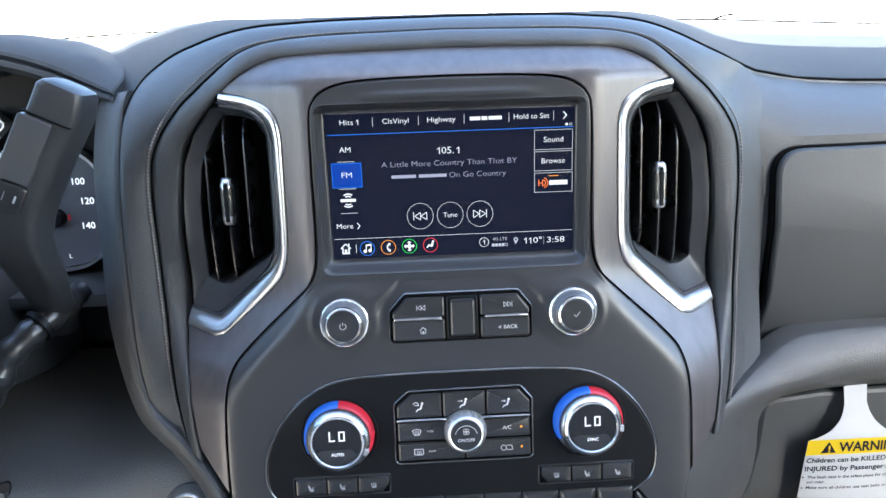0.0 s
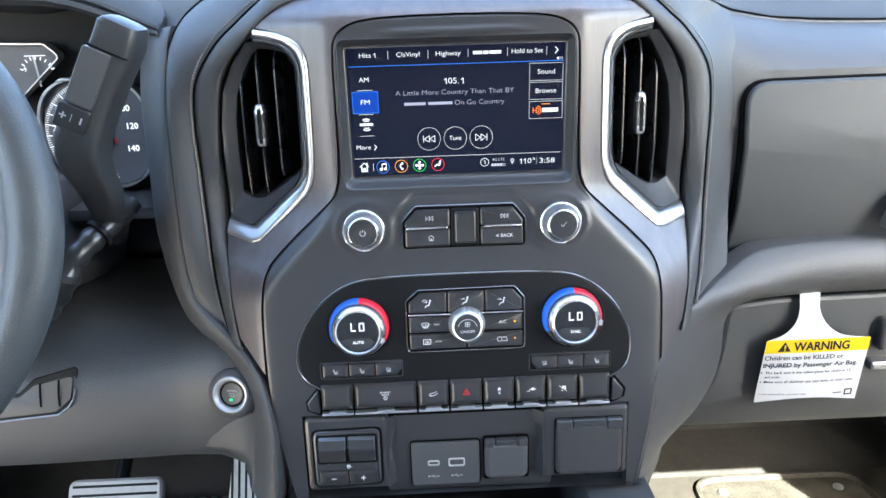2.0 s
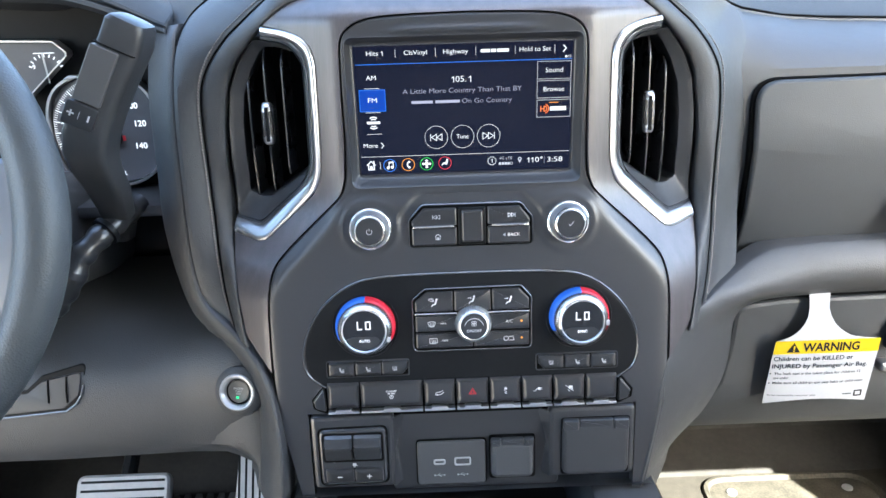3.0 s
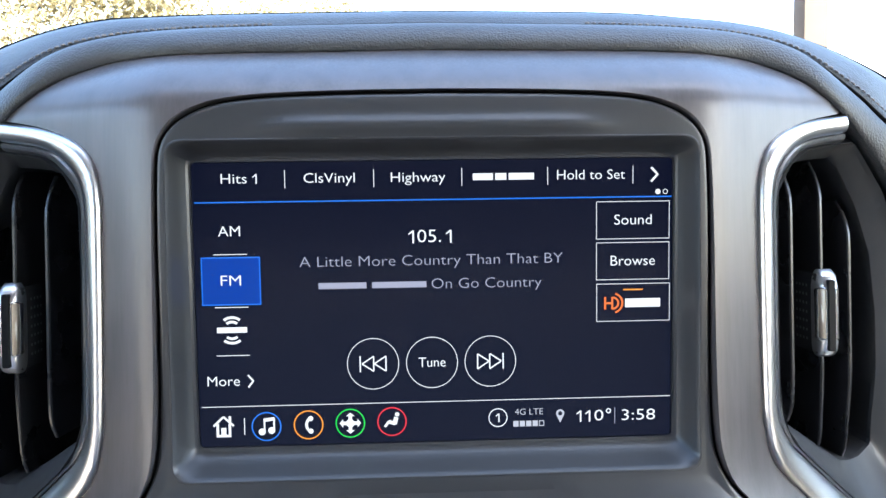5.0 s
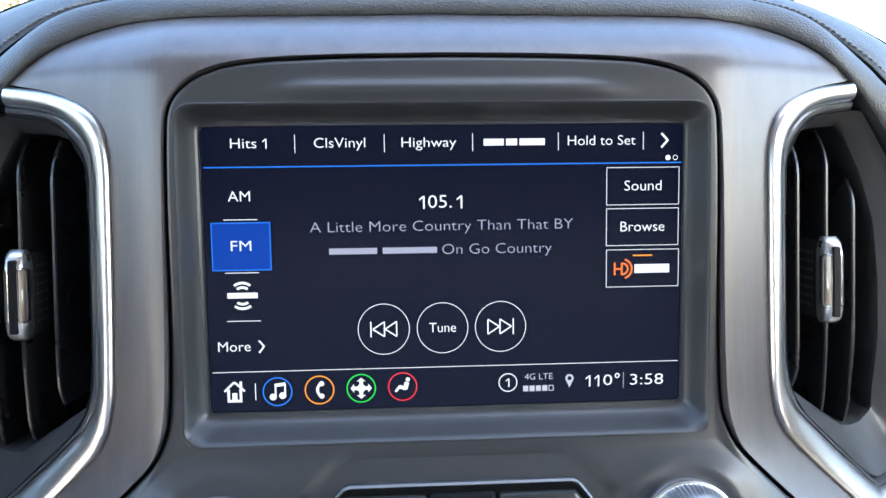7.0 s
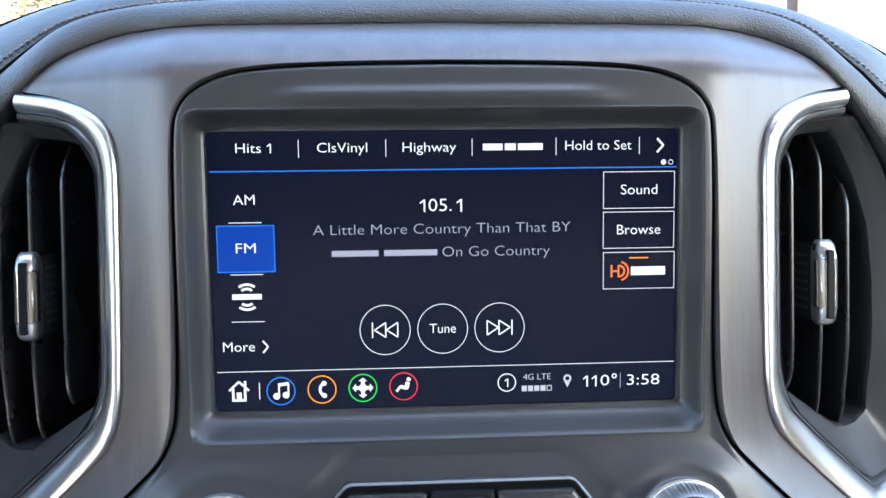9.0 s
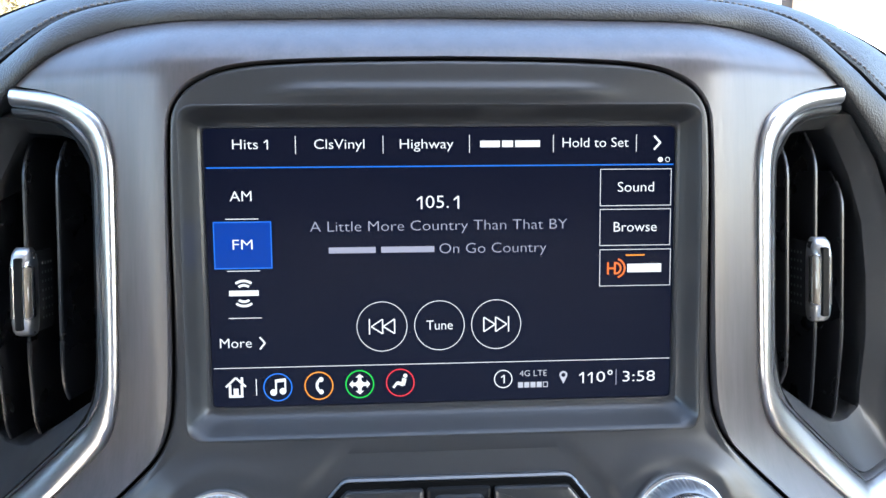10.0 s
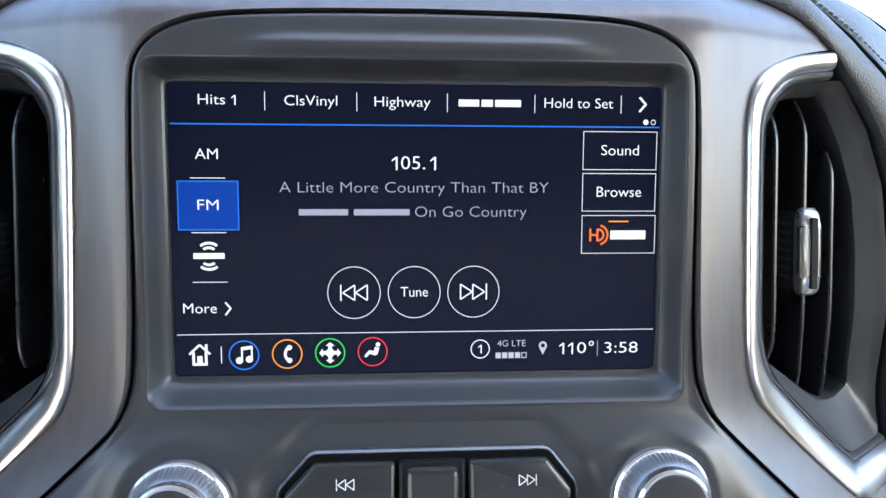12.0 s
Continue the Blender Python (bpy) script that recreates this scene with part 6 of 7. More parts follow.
big = [(-0.3285 + 0.0495 * squarish(math.cos(a)), 1.3435 + 0.0505 * squarish(math.sin(a))) for a in np.linspace(0, 2 * math.pi, 96, endpoint=False)]
part("large_dial", panel_plate(big, CY, 0.01, 0.001), M_GAUGE, cluster, "speedometer face greyed for sky reflection")
part("dial_rim", frame_ring(inset(big, -0.0030), inset(big, -0.0006), 6.5, 14, cp, 0.0006), M_CHROME, cluster, "thin chrome rim")
bm = bmesh.new()
for k in range(46):
    a = radians(116 + k * 2.6)
    long = 0.006 if k % 5 == 0 else 0.0032
    r0, r1 = 0.0492 - long, 0.0492
    flat_line(-0.3285 + r0 * math.cos(a), 1.3435 + r0 * math.sin(a), -0.3285 + r1 * math.cos(a), 1.3435 + r1 * math.sin(a), 0.0009 if k % 5 == 0 else 0.0005, cpm(0.6), bm)
part("tick_marks", bm, M_DIAL_MARK, cluster, smooth=False)


def dial_text(body, x, z, size):
    part("numeral", text_mesh(body, size, lambda a, b: Vector((x + a / 1000, CY - 0.0008, z + b / 1000)), "CENTER", 0.06), M_DIAL_MARK, cluster, smooth=False)


for word, x, z in (("100", -0.302, 1.366), ("120", -0.2965, 1.3492), ("140", -0.2985, 1.328), ("40", -0.360, 1.3685), ("20", -0.3665, 1.3495), ("L", -0.317, 1.302)):
    dial_text(word, x, z, 5.6 if len(word) > 1 else 3.6)
part("needle_tip", flat_rect(-0.3145, 1.3335, -0.3118, 1.3385, cpm(1.0)), M_RED_MARK, cluster, smooth=False)
part("needle_hub", placed(lathe([(8, 0), (7.6, 5), (6, 6.5), (0.01, 7)], 24), Matrix.Translation((-0.3235, CY, 1.336))), M_BLACK, cluster)
octa = [(-0.47, 1.377), (-0.394, 1.3775), (-0.3505, 1.4155), (-0.3615, 1.4255), (-0.47, 1.429)]
small = rounded(octa, 0.003, 3)
part("small_dial", panel_plate(small, CY - 0.002, 0.01, 0.001), M_GAUGE, cluster, "voltmeter face greyed for sky reflection")
part("dial_rim", frame_ring(inset(small, -0.0018), inset(small, -0.0006), 8, 14, cp, 0.0006), M_LIP_BRIGHT, cluster, "thin chrome rim")
bm = bmesh.new()
for k in range(9):
    a = radians(20 + k * 17.5)
    flat_line(-0.3725 + 0.0135 * math.cos(a), 1.3995 + 0.0135 * math.sin(a), -0.3725 + 0.0165 * math.cos(a), 1.3995 + 0.0165 * math.sin(a), 0.0009, cpm(3), bm)
flat_line(-0.382, 1.4165, -0.363, 1.4165, 0.0007, cpm(3), bm)
part("tick_marks", bm, M_DIAL_MARK, cluster, smooth=False)
part("needle", flat_line(-0.3715, 1.389, -0.3735, 1.4165, 0.0018, cpm(4)), M_GREY_MARK, cluster, smooth=False)
part("numeral", text_mesh("9", 4.0, lambda a, b: Vector((-0.3825 + a / 1000, CY - 0.005, 1.4045 + b / 1000))), M_DIAL_MARK, cluster, smooth=False)
part("chrome_wedge", panel_plate(rounded([(-0.358, 1.3925), (-0.342, 1.3935), (-0.340, 1.3965), (-0.352, 1.3962)], 0.0008), CY - 0.010, 0.006, 0.001), M_CHROME, cluster)


def oblong(c, u, v, hu, hv, r, n=5):
    """A rounded rectangle in space about c with half sizes along u and v."""
    return [c + u * p.x + v * p.y for p in rounded(box2(-hu, -hv, hu, hv), r, n)]


lever = thing("gear_lever", "dark grey column gear lever with plus and minus keys", "gear lever", at=(-0.27, 0.49, 1.36))
axis = Vector((-0.0395, -0.007, -0.0785)).normalized()
U = Vector((0.86, 0.20, -0.47)).normalized()
FLAT = Vector((0.98, 0.05, -0.12)).normalized()
V = Vector((0.12, 0.98, 0.0)).normalized()
tip = Vector((-0.2421, 0.492, 1.4455))
STEM = [((-0.2405, 0.492, 1.4480), 0.0095, 0.009, 0), ((-0.2412, 0.492, 1.4468), 0.0128, 0.0122, 0), ((-0.2428, 0.492, 1.4440), 0.0145, 0.0140, 0), ((-0.2480, 0.492, 1.4310), 0.0156, 0.0146, 0), ((-0.2630, 0.489, 1.4040), 0.0150, 0.0148, 0),
        ((-0.2748, 0.487, 1.3825), 0.0155, 0.0148, 0), ((-0.2830, 0.485, 1.3655), 0.0164, 0.0148, 0.4), ((-0.2866, 0.486, 1.3500), 0.0160, 0.0145, 0.8), ((-0.2868, 0.491, 1.3355), 0.0150, 0.014, 1),
        ((-0.2850, 0.501, 1.3170), 0.0134, 0.013, 1), ((-0.2890, 0.518, 1.297), 0.0112, 0.012, 1), ((-0.298, 0.545, 1.274), 0.0105, 0.011, 1), ((-0.318, 0.585, 1.248), 0.0105, 0.011, 1), ((-0.36, 0.63, 1.235), 0.011, 0.011, 1)]
rings = [oblong(Vector(c), U.lerp(FLAT, k).normalized(), V, hu, hv, 0.0062) for c, hu, hv, k in STEM]
part("stem", rings_mesh(rings, cap_first=True), M_LEVER, lever, "dark satin lever stem")
face_n = -V
f0 = tip + face_n * 0.0146


def lever_place(a, b, off=0.0):
    """a across, b down along the lever, in metres, on its front face."""
    return f0 + U * a + axis * b + face_n * off


def lever_slab(a0, a1, b0, b1, lift, r, cut=0.0):
    o = rounded([(a0, b0), (a1, b0), (a1, b1), (a0, b1 + cut)], r, 3)
    rings = [[lever_place(p.x, p.y, -0.004) for p in o], [lever_place(p.x, p.y, lift - 0.0005) for p in o], [lever_place(p.x, p.y, lift) for p in inset(o, 0.0007)]]
    return rings_mesh(rings)


# paler plastic than the stem, standing for the reflection on this face
part("cover", lever_slab(-0.0155, 0.0050, 0.022, 0.0655, 0.0012, 0.002, 0.0), M_GREY_PANEL, lever, "lever face, coloured paler for its reflection")
part("cap_line", lever_slab(-0.0150, 0.0150, 0.0200, 0.0206, 0.0004, 0.0002), M_GAP, lever)
part("shift_keys", lever_slab(-0.0178, 0.0056, 0.0668, 0.0850, 0.0018, 0.003), M_BUTTON, lever, "plus and minus rocker key")


def key_place(x, z):
    return lever_place(x / 1000 - 0.0035, 0.0755 - z / 1000, 0.0021)


bm = flat_rect(-11.2, -0.6, -6.2, 0.6, key_place)
flat_rect(-9.3, -2.5, -8.1, 2.5, key_place, bm)
flat_rect(-3.0, -3.0, -2.5, 3.0, key_place, bm)
flat_rect(3.6, -2.6, 4.9, 2.4, key_place, bm)
part("key_symbols", bm, M_GREY_MARK, lever, smooth=False)

stalk = thing("wiper_stalk", "black ribbed stalk boot beside the steering column", "stalk", at=(-0.31, 0.5, 1.26))
path = spline([(-0.350, 0.50, 1.215), (-0.3275, 0.495, 1.240), (-0.3185, 0.50, 1.258), (-0.306, 0.51, 1.271), (-0.294, 0.53, 1.281), (-0.285, 0.56, 1.288)], 30)
part("boot", tube(path, [0.0088 + 0.0010 * math.sin(k * 1.5) + 0.003 * (1 - k / 30) for k in range(31)], 16), M_BUTTON, stalk)
part("collar", tube(path[19:21], 0.0128, 20), M_BLACK, stalk)
column = thing("steering_column", "black steering column shroud", "steering column", at=(-0.40, 0.5, 1.26))
rings = []
for t in np.linspace(0, 1, 12):
    c = Vector((-0.42, lerp(0.42, 0.70, t), lerp(1.290, 1.235, t)))
    rings.append(oblong(c, Vector((1, 0, 0)), Vector((0, 0, 1)), 0.075 + 0.006 * math.sin(t * 3.1), 0.055, 0.03, 6))
part("shroud", rings_mesh(rings, cap_first=True), M_SOFT, column)
part("vent_slots", block(-0.352, -0.344, 0.46, 0.52, 1.205, 1.235, 0.002), M_GAP, column)

wheel = thing("steering_wheel", "black leather steering wheel with silver spoke", "steering wheel", at=(-0.452, 0.375, 1.325))
wm = Matrix.Translation((-0.452, 0.372, 1.325)) @ Matrix.Rotation(radians(-20), 4, "X")
bm = bmesh.new()
ringset = []
for k in range(96):
    a = 2 * math.pi * k / 96
    c, d = Vector((math.cos(a), 0, math.sin(a))), Vector((0, 1, 0))
    grip = 0.0158 + 0.0012 * math.cos(4 * a)
    ringset.append([c * (0.176 + grip * math.cos(b)) + d * (grip * 1.08 * math.sin(b)) for b in np.linspace(0, 2 * math.pi, 20, endpoint=False)])
ringset.append(ringset[0])
part("rim", placed(grid_mesh(ringset, closed=True), wm), M_WHEEL, wheel, "black leather rim")
spoke = rounded([(0.03, -0.045), (0.168, -0.060), (0.172, 0.045), (0.03, 0.050)], 0.02)
rings = [[Vector((p.x, 0.022, p.y)) for p in spoke], [Vector((p.x, 0.006, p.y)) for p in spoke], [Vector((p.x, 0.001, p.y)) for p in inset(spoke, 0.004)], [Vector((p.x, -0.001, p.y)) for p in inset(spoke, 0.012)]]
sp = part("spoke", placed(rings_mesh(rings), wm), M_SPOKE, wheel, "satin silver-grey spoke")
pod = rounded([(0.06, -0.030), (0.138, -0.028), (0.143, 0.026), (0.06, 0.028)], 0.012)
rings = [[Vector((p.x, 0.0, p.y)) for p in pod], [Vector((p.x, -0.006, p.y)) for p in pod], [Vector((p.x, -0.009, p.y)) for p in inset(pod, 0.004)]]
part("switch_pod", placed(rings_mesh(rings), wm), M_BUTTON, sp, "dark grey switch pod")
hub = rounded([(-0.10, -0.08), (0.06, -0.08), (0.075, 0.0), (0.06, 0.075), (-0.10, 0.075)], 0.025)
rings = [[Vector((p.x, 0.05, p.y)) for p in hub], [Vector((p.x, 0.0, p.y)) for p in hub], [Vector((p.x, -0.012, p.y)) for p in inset(hub, 0.01)], [Vector((p.x, -0.016, p.y)) for p in inset(hub, 0.03)]]
part("hub", placed(rings_mesh(rings), wm), M_WHEEL, wheel, "black airbag hub")

start = thing("start_button", "round engine start button with a chrome ring and green lamp", "button", at=(-0.203, 0.484, 1.126))
sm = Matrix.Translation((-0.1945, 0.4775, 1.1400)) @ Matrix.Rotation(radians(-10), 4, "Z") @ Matrix.Rotation(radians(-16), 4, "X") @ Matrix.Scale(0.9, 4)
part("pocket", placed(lathe([(25, -3), (24, 1.5), (21, 4.0), (18.5, 5.2), (17.4, 5.4)], 48, cap=False), sm), M_SOFT, start)
part("chrome_ring", placed(lathe([(17.8, 0), (18.0, 4.5), (17.5, 6.6), (16.4, 7.6), (15.2, 7.3), (13.2, 4.6), (12.6, 1)], 64, cap=False), sm), M_SILVER, start, "satin chrome ring")
part("well", placed(lathe([(13.0, 3), (12.4, -1), (11.6, -2), (11.4, -2)], 48, cap=False), sm), M_BLACK, start)
part("cap", placed(lathe([(11.4, -3), (11.2, 1.2), (10.2, 2.2), (6, 2.0), (0.01, 1.7)], 48), sm), M_BUTTON, start)
sf = front(2.5)
symbol_part(start, sm, text_mesh("ENGINE", 1.9, lambda a, b: sf(a, b + 3.0)), M_GREY_MARK, "lettering")
symbol_part(start, sm, text_mesh("START", 1.5, lambda a, b: sf(a, b + 0.2)), M_GREY_MARK, "lettering")
symbol_part(start, sm, text_mesh("STOP", 1.5, lambda a, b: sf(a, b - 2.2)), M_GREY_MARK, "lettering")
symbol_part(start, sm, flat_rect(-2.2, -6.6, 0.6, -4.6, sf), M_GREEN, "green_lamp")

tray = thing("coin_tray", "small dark open tray with a smoked metal lip", "tray", at=(-0.37, 0.49, 1.13))


def on_knee(x, z, off=0.0):
    return Vector((x / 1000, knee_y(z / 1000) + off / 1000, z / 1000))


TR = rounded([(-470, 1111), (-353, 1119.5), (-337, 1132), (-334, 1158), (-372, 1150), (-385, 1139), (-470, 1133)], 5, 5)
part("well", plate(TR, 1.2, 4, 0.6, on_knee), M_BLACK, tray)
FLOOR = rounded([(-468, 1113.5), (-354, 1122), (-339.5, 1133.5), (-337, 1152), (-371, 1146), (-384, 1136.5), (-468, 1130.5)], 4, 5)
part("floor_pad", plate(FLOOR, 1.9, 3, 0.5, on_knee), M_CUP, tray, "grey rubber tray pad")
part("lip", tube([on_knee(x, z, -1.8) for x, z in ((-468, 1110.6), (-400, 1115.6), (-352, 1119.4), (-343, 1125), (-337.5, 1133), (-335.5, 1142))], 0.0009, 8), M_LIP, tray, "thin smoked lip")
for x, h in ((-0.436, 1.1325), (-0.399, 1.1355), (-0.366, 1.147), (-0.350, 1.149)):
    part("divider", tube([on_knee(x * 1000, z * 1000, -1.9) for z in np.linspace(1.1275 + 0.08 * min(0, x + 0.366), h, 5)], 0.0008, 6), M_GAP, tray)


def ribbed_pedal(name, label, c, w, h, tilt, count, along):
    root = thing(name, label, "pedal", at=c)
    m = Matrix.Translation(c) @ Matrix.Rotation(radians(-tilt), 4, "X")
    o = rounded(box2(-w / 2, -h / 2, w / 2, h / 2) if along == "x" else [(-w * 0.48, -h / 2), (w * 0.28, -h / 2), (w / 2, h * 0.16), (w * 0.20, h / 2), (-w * 0.36, h / 2)], 0.012 if along == "x" else 0.006, 5)
    rings = [[Vector((p.x, 0.014, p.y)) for p in o], [Vector((p.x, 0.003, p.y)) for p in o], [Vector((p.x, 0.0, p.y)) for p in inset(o, 0.003)]]
    part("pad", placed(rings_mesh(rings), m), M_PEDAL, root, "pale grey rubber pad")
    for k in range(count):
        t = (k + 0.8) / (count + 0.6)
        if along == "x":
            z = lerp(-h / 2, h / 2, t)
            bm = block(-w / 2 + 0.006, w / 2 - 0.006, -0.0006, 0.003, z - 0.0016, z + 0.0016, 0.0005)
        else:
            x = lerp(-w / 2, w / 2, t)
            bm = block(x - 0.0014, x + 0.0014, -0.0006, 0.003, -h / 2 + 0.008, lerp(h / 2 - 0.010, h * 0.16, max(0.0, t - 0.7) / 0.3), 0.0005)
        part("groove", placed(bm, m), M_BLACK, root)
    part("arm", tube([Vector(c) + Vector((0, 0.012, 0)), Vector(c) + Vector((0.01, 0.10, 0.10)), Vector(c) + Vector((0.01, 0.16, 0.30))], 0.010, 8), M_BLACK, root, "black steel arm")


ribbed_pedal("brake_pedal", "wide grey ribbed brake pedal", (-0.4270, 0.705, 0.858), 0.118, 0.072, 35, 6, "x")
ribbed_pedal("accelerator_pedal", "narrow grey ribbed accelerator pedal", (-0.2565, 0.70, 0.893), 0.048, 0.082, 32, 5, "z")
dmat = thing("driver_floor_mat", "black rubber driver floor mat with deep ribs", "floor mat", at=(-0.42, 0.9, 0.63))
bm = block(-0.66, -0.19, 0.40, 1.03, 0.621, 0.628, 0.003)
part("sheet", bm, M_BLACK, dmat)
for k in range(23):
    x = -0.645 + k * 0.0195
    part("rib", block(x, x + 0.0105, 0.42, 1.02, 0.628, 0.637, 0.0025), M_RIB, dmat)


# ---- cabin shell and outdoors ----
cabin = thing("cabin", "truck cabin shell with pale headliner and dark trim", "vehicle cabin", kind="structure")
part("roof", grid_mesh([[Vector((x, y, 1.90 - 0.05 * (x / 0.85) ** 2 - dz)) for x in np.linspace(-0.82, 0.82, 12)] for y, dz in ((0.25, 0.035), (0.10, 0.01), (-0.05, 0.0), (-0.6, 0.0), (-1.5, 0.02), (-2.0, 0.10))]), M_HEADLINER, cabin, "pale grey headliner")
# unseen; closed without a rear window to keep its light off the screen
part("rear_wall", block(-0.86, 0.86, -2.06, -2.0, 0.55, 1.86, 0.01), M_TRIM, cabin)
# unseen seat-shaped surface, added to bounce light onto the lower stack
part("bounce_row", grid_mesh([[Vector((x, y, z)) for x in np.linspace(-0.74, 0.74, 10)] for y, z in ((-0.28, 0.625), (-0.26, 0.90), (-0.30, 0.94), (-0.70, 0.92), (-0.78, 0.96), (-0.92, 1.40), (-0.97, 1.42), (-1.0, 0.625))]), M_BOUNCE, cabin, "unseen pale seat-shaped row, added to bounce light onto the stack")
for side in (-1, 1):
    part("hinge_pillar", block(side * 0.84, side * 0.92, 0.385, 1.25, 0.5, 1.40, 0.01), M_TRIM, cabin, "dark trim ahead of the open front door")
    part("rear_door_panel", block(side * 0.84, side * 0.92, -2.0, -0.58, 0.5, 1.40, 0.01), M_TRIM, cabin)
    # unseen pane, added to block light through the rear side windows
    part("rear_side_blind", block(side * 0.845, side * 0.852, -1.86, -0.62, 1.39, 1.84, 0.001), M_BLIND, cabin, "unseen opaque dark pane that shuts out light from the rear side")
    part("side_pillar", block(side * 0.83, side * 0.90, -0.66, -0.54, 0.5, 1.88, 0.01), M_TRIM, cabin)
    part("rear_pillar", block(side * 0.80, side * 0.88, -2.06, -1.80, 1.3, 1.85, 0.01), M_TRIM, cabin)
    part("front_pillar", tube([(side * 0.84, 1.15, 1.36), (side * 0.81, 0.72, 1.62), (side * 0.76, 0.25, 1.85)], 0.045, 10), M_TRIM, cabin, "slanted windscreen pillar")
    part("roof_rail", tube([(side * 0.76, 0.25, 1.845), (side * 0.79, 0.0, 1.86), (side * 0.80, -0.4, 1.86), (side * 0.80, -2.0, 1.80)], 0.04, 8), M_HEADLINER, cabin)
# unseen open door, added and angled to darken the left wing's reflection
near_door = [Vector((-0.90, 0.36, 0)), Vector((-1.58, -0.12, 0))]
part("added_driver_door", grid_mesh([[p + Vector((-out, out * 0.8, z)) for p in resample(near_door, 8)] for z, out in ((0.42, 0.02), (0.46, 0.0), (0.85, 0.0), (0.95, -0.05), (1.02, -0.05), (1.06, 0.0), (1.36, 0.0), (1.39, 0.03))]), M_TRIM, cabin, "unseen dark driver's door, added to darken the left wing's reflection")
part("added_driver_skin", grid_mesh([[p + Vector((-0.05, 0.09, z)) for p in resample(near_door, 2)] for z in (0.42, 1.39)]), M_TRIM, cabin)
door_in = [Vector((0.90, 0.36, 0)), Vector((1.14, -0.60, 0))]
rows = []
for z, out in ((0.42, 0.02), (0.46, 0.0), (0.85, 0.0), (0.95, -0.05), (1.02, -0.05), (1.06, 0.0), (1.34, 0.0), (1.36, 0.03)):
    rows.append([p + Vector((out, out * 0.25, z)) for p in resample(door_in, 8)])
part("door_lining", grid_mesh(rows), M_TRIM, cabin, "dark inner lining of the half-open passenger door")
part("door_skin", grid_mesh([[p + Vector((0.09, 0.05, z)) for p in resample(door_in, 2)] for z in (0.42, 1.36)]), M_TRIM, cabin)
part("header_rail", tube([(-0.78, 0.25, 1.845), (0, 0.27, 1.87), (0.78, 0.25, 1.845)], 0.035, 8), M_HEADLINER, cabin)
part("firewall", grid_mesh([[Vector((x, y, z)) for x in np.linspace(-0.9, 0.9, 8)] for y, z in ((1.05, 1.30), (1.22, 1.05), (1.24, 0.80), (1.12, 0.66), (1.03, 0.622))]), M_TOEBOARD, cabin, "black firewall lining")
part("floor_carpet", grid_mesh([[Vector((x, y, 0.62)) for x in np.linspace(-0.9, 0.9, 8)] for y in (1.10, 0.6, 0.0, -1.0, -2.05)]), M_CARPET, cabin, "dark brown-black carpet, sunlit by the passenger seat")
part("cowl", grid_mesh([[Vector((x, y, z)) for x in np.linspace(-0.95, 0.95, 8)] for y, z in ((0.95, 1.30), (1.06, 1.425), (1.12, 1.43), (1.25, 1.42), (1.27, 1.30))]), M_TRIM, cabin, "dark cowl at the foot of the windscreen")
part("bonnet", grid_mesh([[Vector((x, y, z - 0.03 * (x / 0.95) ** 2)) for x in np.linspace(-1.0, 1.0, 16)] for y, z in ((1.20, 1.40), (1.21, 1.455), (1.35, 1.490), (1.6, 1.522), (2.0, 1.5455), (2.4, 1.545), (2.7, 1.50), (2.78, 1.2), (2.78, 0.7))]), M_BONNET, cabin, "pale beige bonnet ahead of the windscreen")

ground = part("ground", grid_mesh([[Vector((x, y, -0.12)) for x in (-400, -40, -6, 6, 40, 400)] for y in (-400, -40, -6, 6, 40, 400)]), M_CONCRETE, cabin)
ground.parent = None
tagged(ground, "sunlit pale concrete lot", "ground", kind="structure")

# wiper at the foot of the windscreen
wiper = thing("windscreen_wiper", "thin black wiper blade at the foot of the windscreen", "wiper", at=(0.48, 1.10, 1.50))
part("blade", tube([(0.30, 1.10, 1.4995), (0.44, 1.10, 1.4950), (0.72, 1.08, 1.4785)], 0.0014, 8), M_GAP, wiper)
part("driver_blade", tube([(-0.56, 1.09, 1.4945), (-0.47, 1.10, 1.4992), (-0.355, 1.10, 1.5032)], 0.0014, 8), M_GAP, wiper)
part("arm", tube(spline([(0.425, 1.10, 1.4965), (0.440, 1.10, 1.501), (0.458, 1.10, 1.5025), (0.480, 1.10, 1.5015)], 12), 0.0016, 8), M_GAP, wiper, "curved wiper arm end")

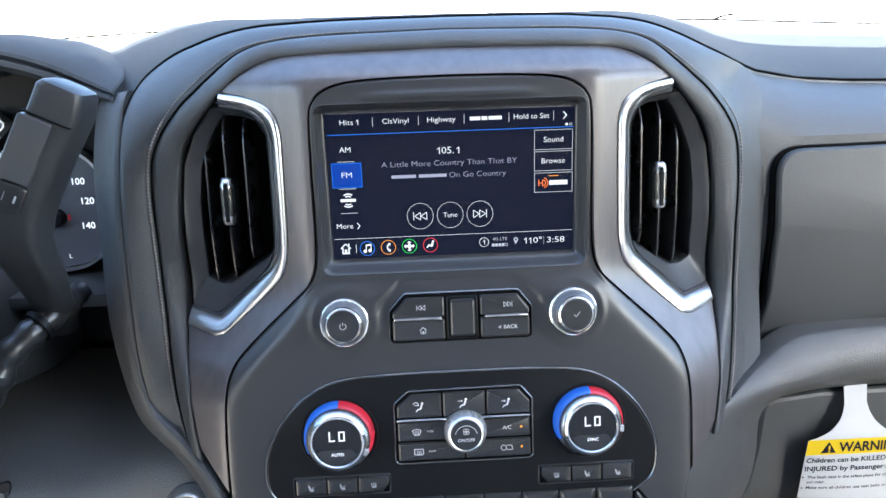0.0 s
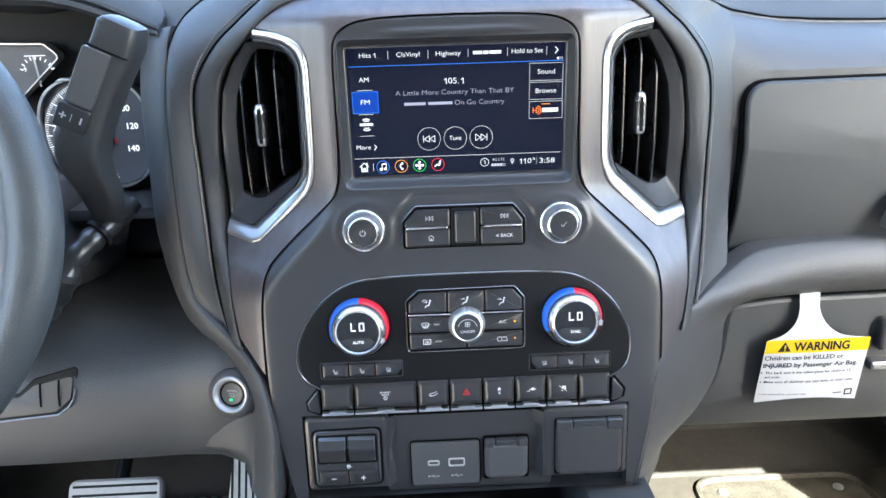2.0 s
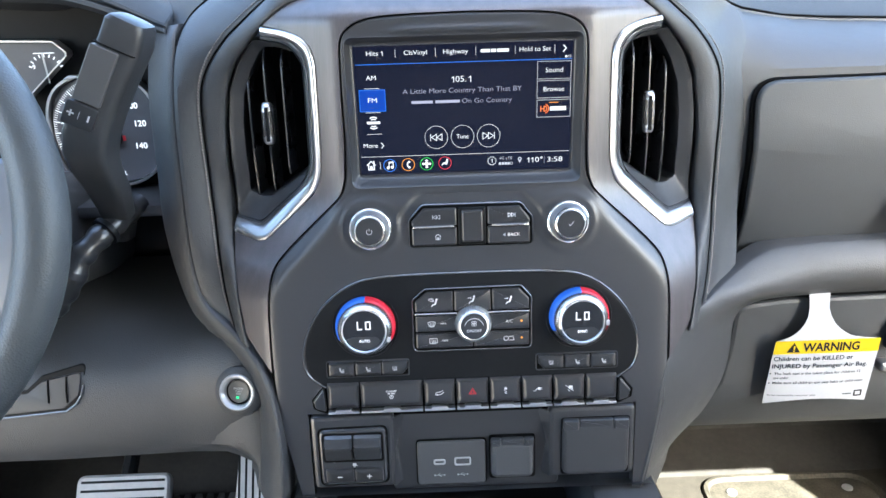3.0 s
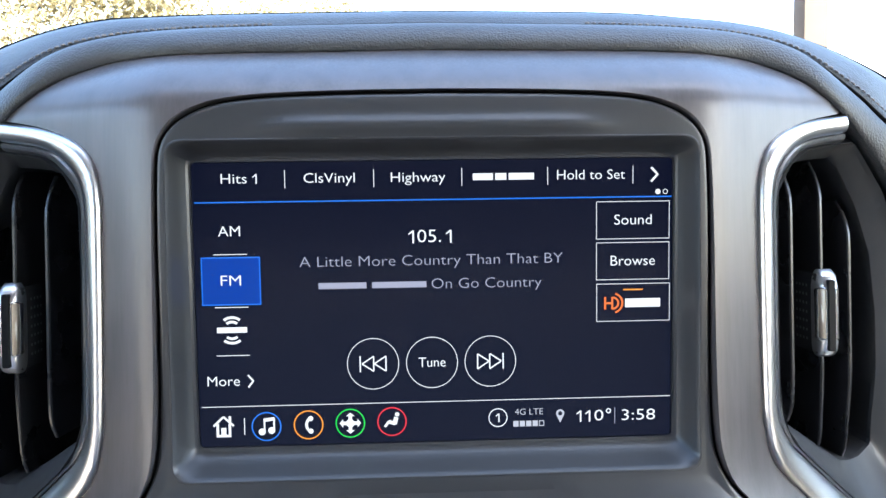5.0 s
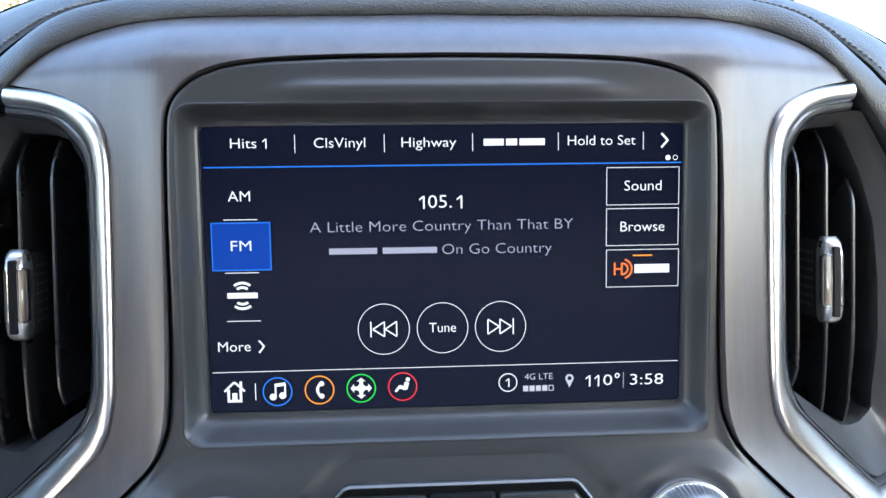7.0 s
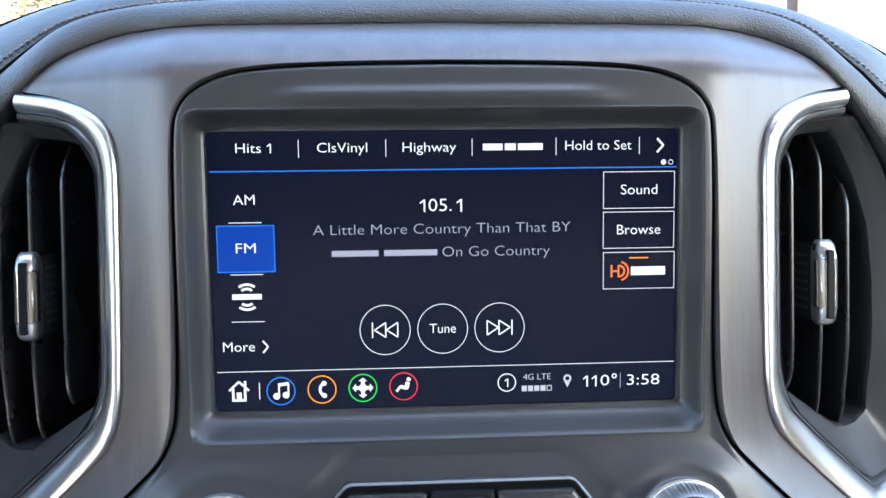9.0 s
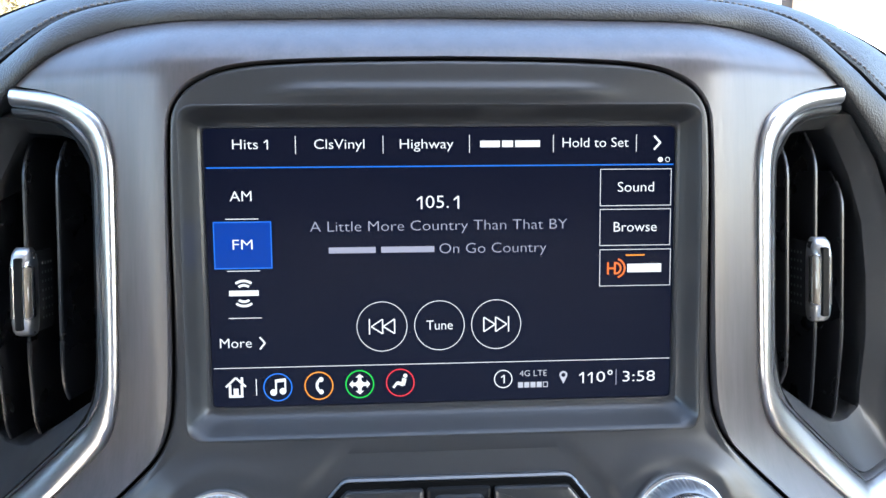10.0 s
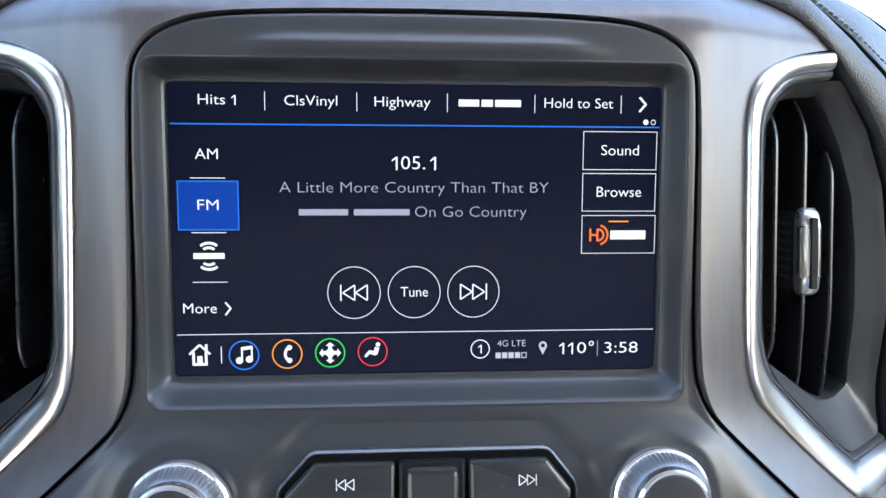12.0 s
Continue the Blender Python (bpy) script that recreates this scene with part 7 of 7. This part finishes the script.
# far things ahead of the truck
wall = thing("far_wall", "pale stucco wall beyond the lot", "wall", kind="structure", at=(8, 40, 0))
part("face", block(-10, 60, 40, 40.4, -0.12, 9.0, 0.02), M_STUCCO, wall)
near_wall = thing("yard_wall", "pale sunlit stucco yard wall", "wall", kind="structure", at=(0, 11, -0.12))
part("face", block(-16, 16, 11.0, 11.2, -0.12, 3.3, 0.02), M_STUCCO, near_wall)
post = thing("timber_post", "tall tan timber post", "post", at=(6.67, 12.6, -0.12))
part("shaft", block(6.47, 6.87, 12.5, 12.88, -0.12, 5.2, 0.02), M_WOOD_POST, post)
part("cap_board", block(6.39, 6.95, 12.42, 12.96, 5.2, 5.28, 0.01), M_WOOD_POST, post)


def tree(x, y, h, seed):
    rnd = random.Random(seed)
    root = thing("tree", "dry golden-leaved roadside tree", "tree", "roadside trees", at=(x, y, -0.12))
    bm = bmesh.new()
    top = Vector((x + rnd.uniform(-0.3, 0.3), y, h * 0.55))
    tube([Vector((x, y, -0.12)), Vector((x, y, h * 0.3)), top], [0.20, 0.15, 0.09], 8, bm)
    ends = []
    for k in range(9):
        a = rnd.uniform(0, 6.28)
        e = Vector((x + math.cos(a) * h * rnd.uniform(0.15, 0.33), y + math.sin(a) * h * rnd.uniform(0.15, 0.33), h * rnd.uniform(0.5, 0.95)))
        s = Vector((x, y, h * rnd.uniform(0.28, 0.5)))
        tube([s, s.lerp(e, 0.5) + Vector((0, 0, 0.2)), e], [0.07, 0.045, 0.015], 6, bm)
        ends.append(e)
    part("trunk", bm, M_BARK, root)
    verts, faces = [], []
    for e in ends + [top]:
        for k in range(1900):
            d = Vector((rnd.gauss(0, 1), rnd.gauss(0, 1), rnd.gauss(0, 0.8))) * h * 0.095
            c = e + d
            u = Vector((rnd.uniform(-1, 1), rnd.uniform(-1, 1), rnd.uniform(-1, 1))).normalized()
            w = u.cross(Vector((rnd.uniform(-1, 1), rnd.uniform(-1, 1), rnd.uniform(-1, 1)))).normalized()
            r = rnd.uniform(0.05, 0.10)
            i = len(verts)
            verts += [c - u * r, c + w * r * 0.5, c + u * r, c - w * r * 0.5]
            faces.append((i, i + 1, i + 2, i + 3))
    me = bpy.data.meshes.new("crown")
    me.from_pydata(verts, [], faces)
    me.materials.append(M_LEAF)
    crown = new("crown", me)
    crown.parent = root
    crown.matrix_parent_inverse = Matrix.Translation(-root.location)
    tagged(crown, "loose golden foliage", kind="stuff")


for k, (x, y, h) in enumerate(((-9.5, 18, 8.5), (-5.6, 20, 7.5), (-13, 17, 9), (-2.2, 24, 7.0))):
    tree(x, y, h, 11 + k)
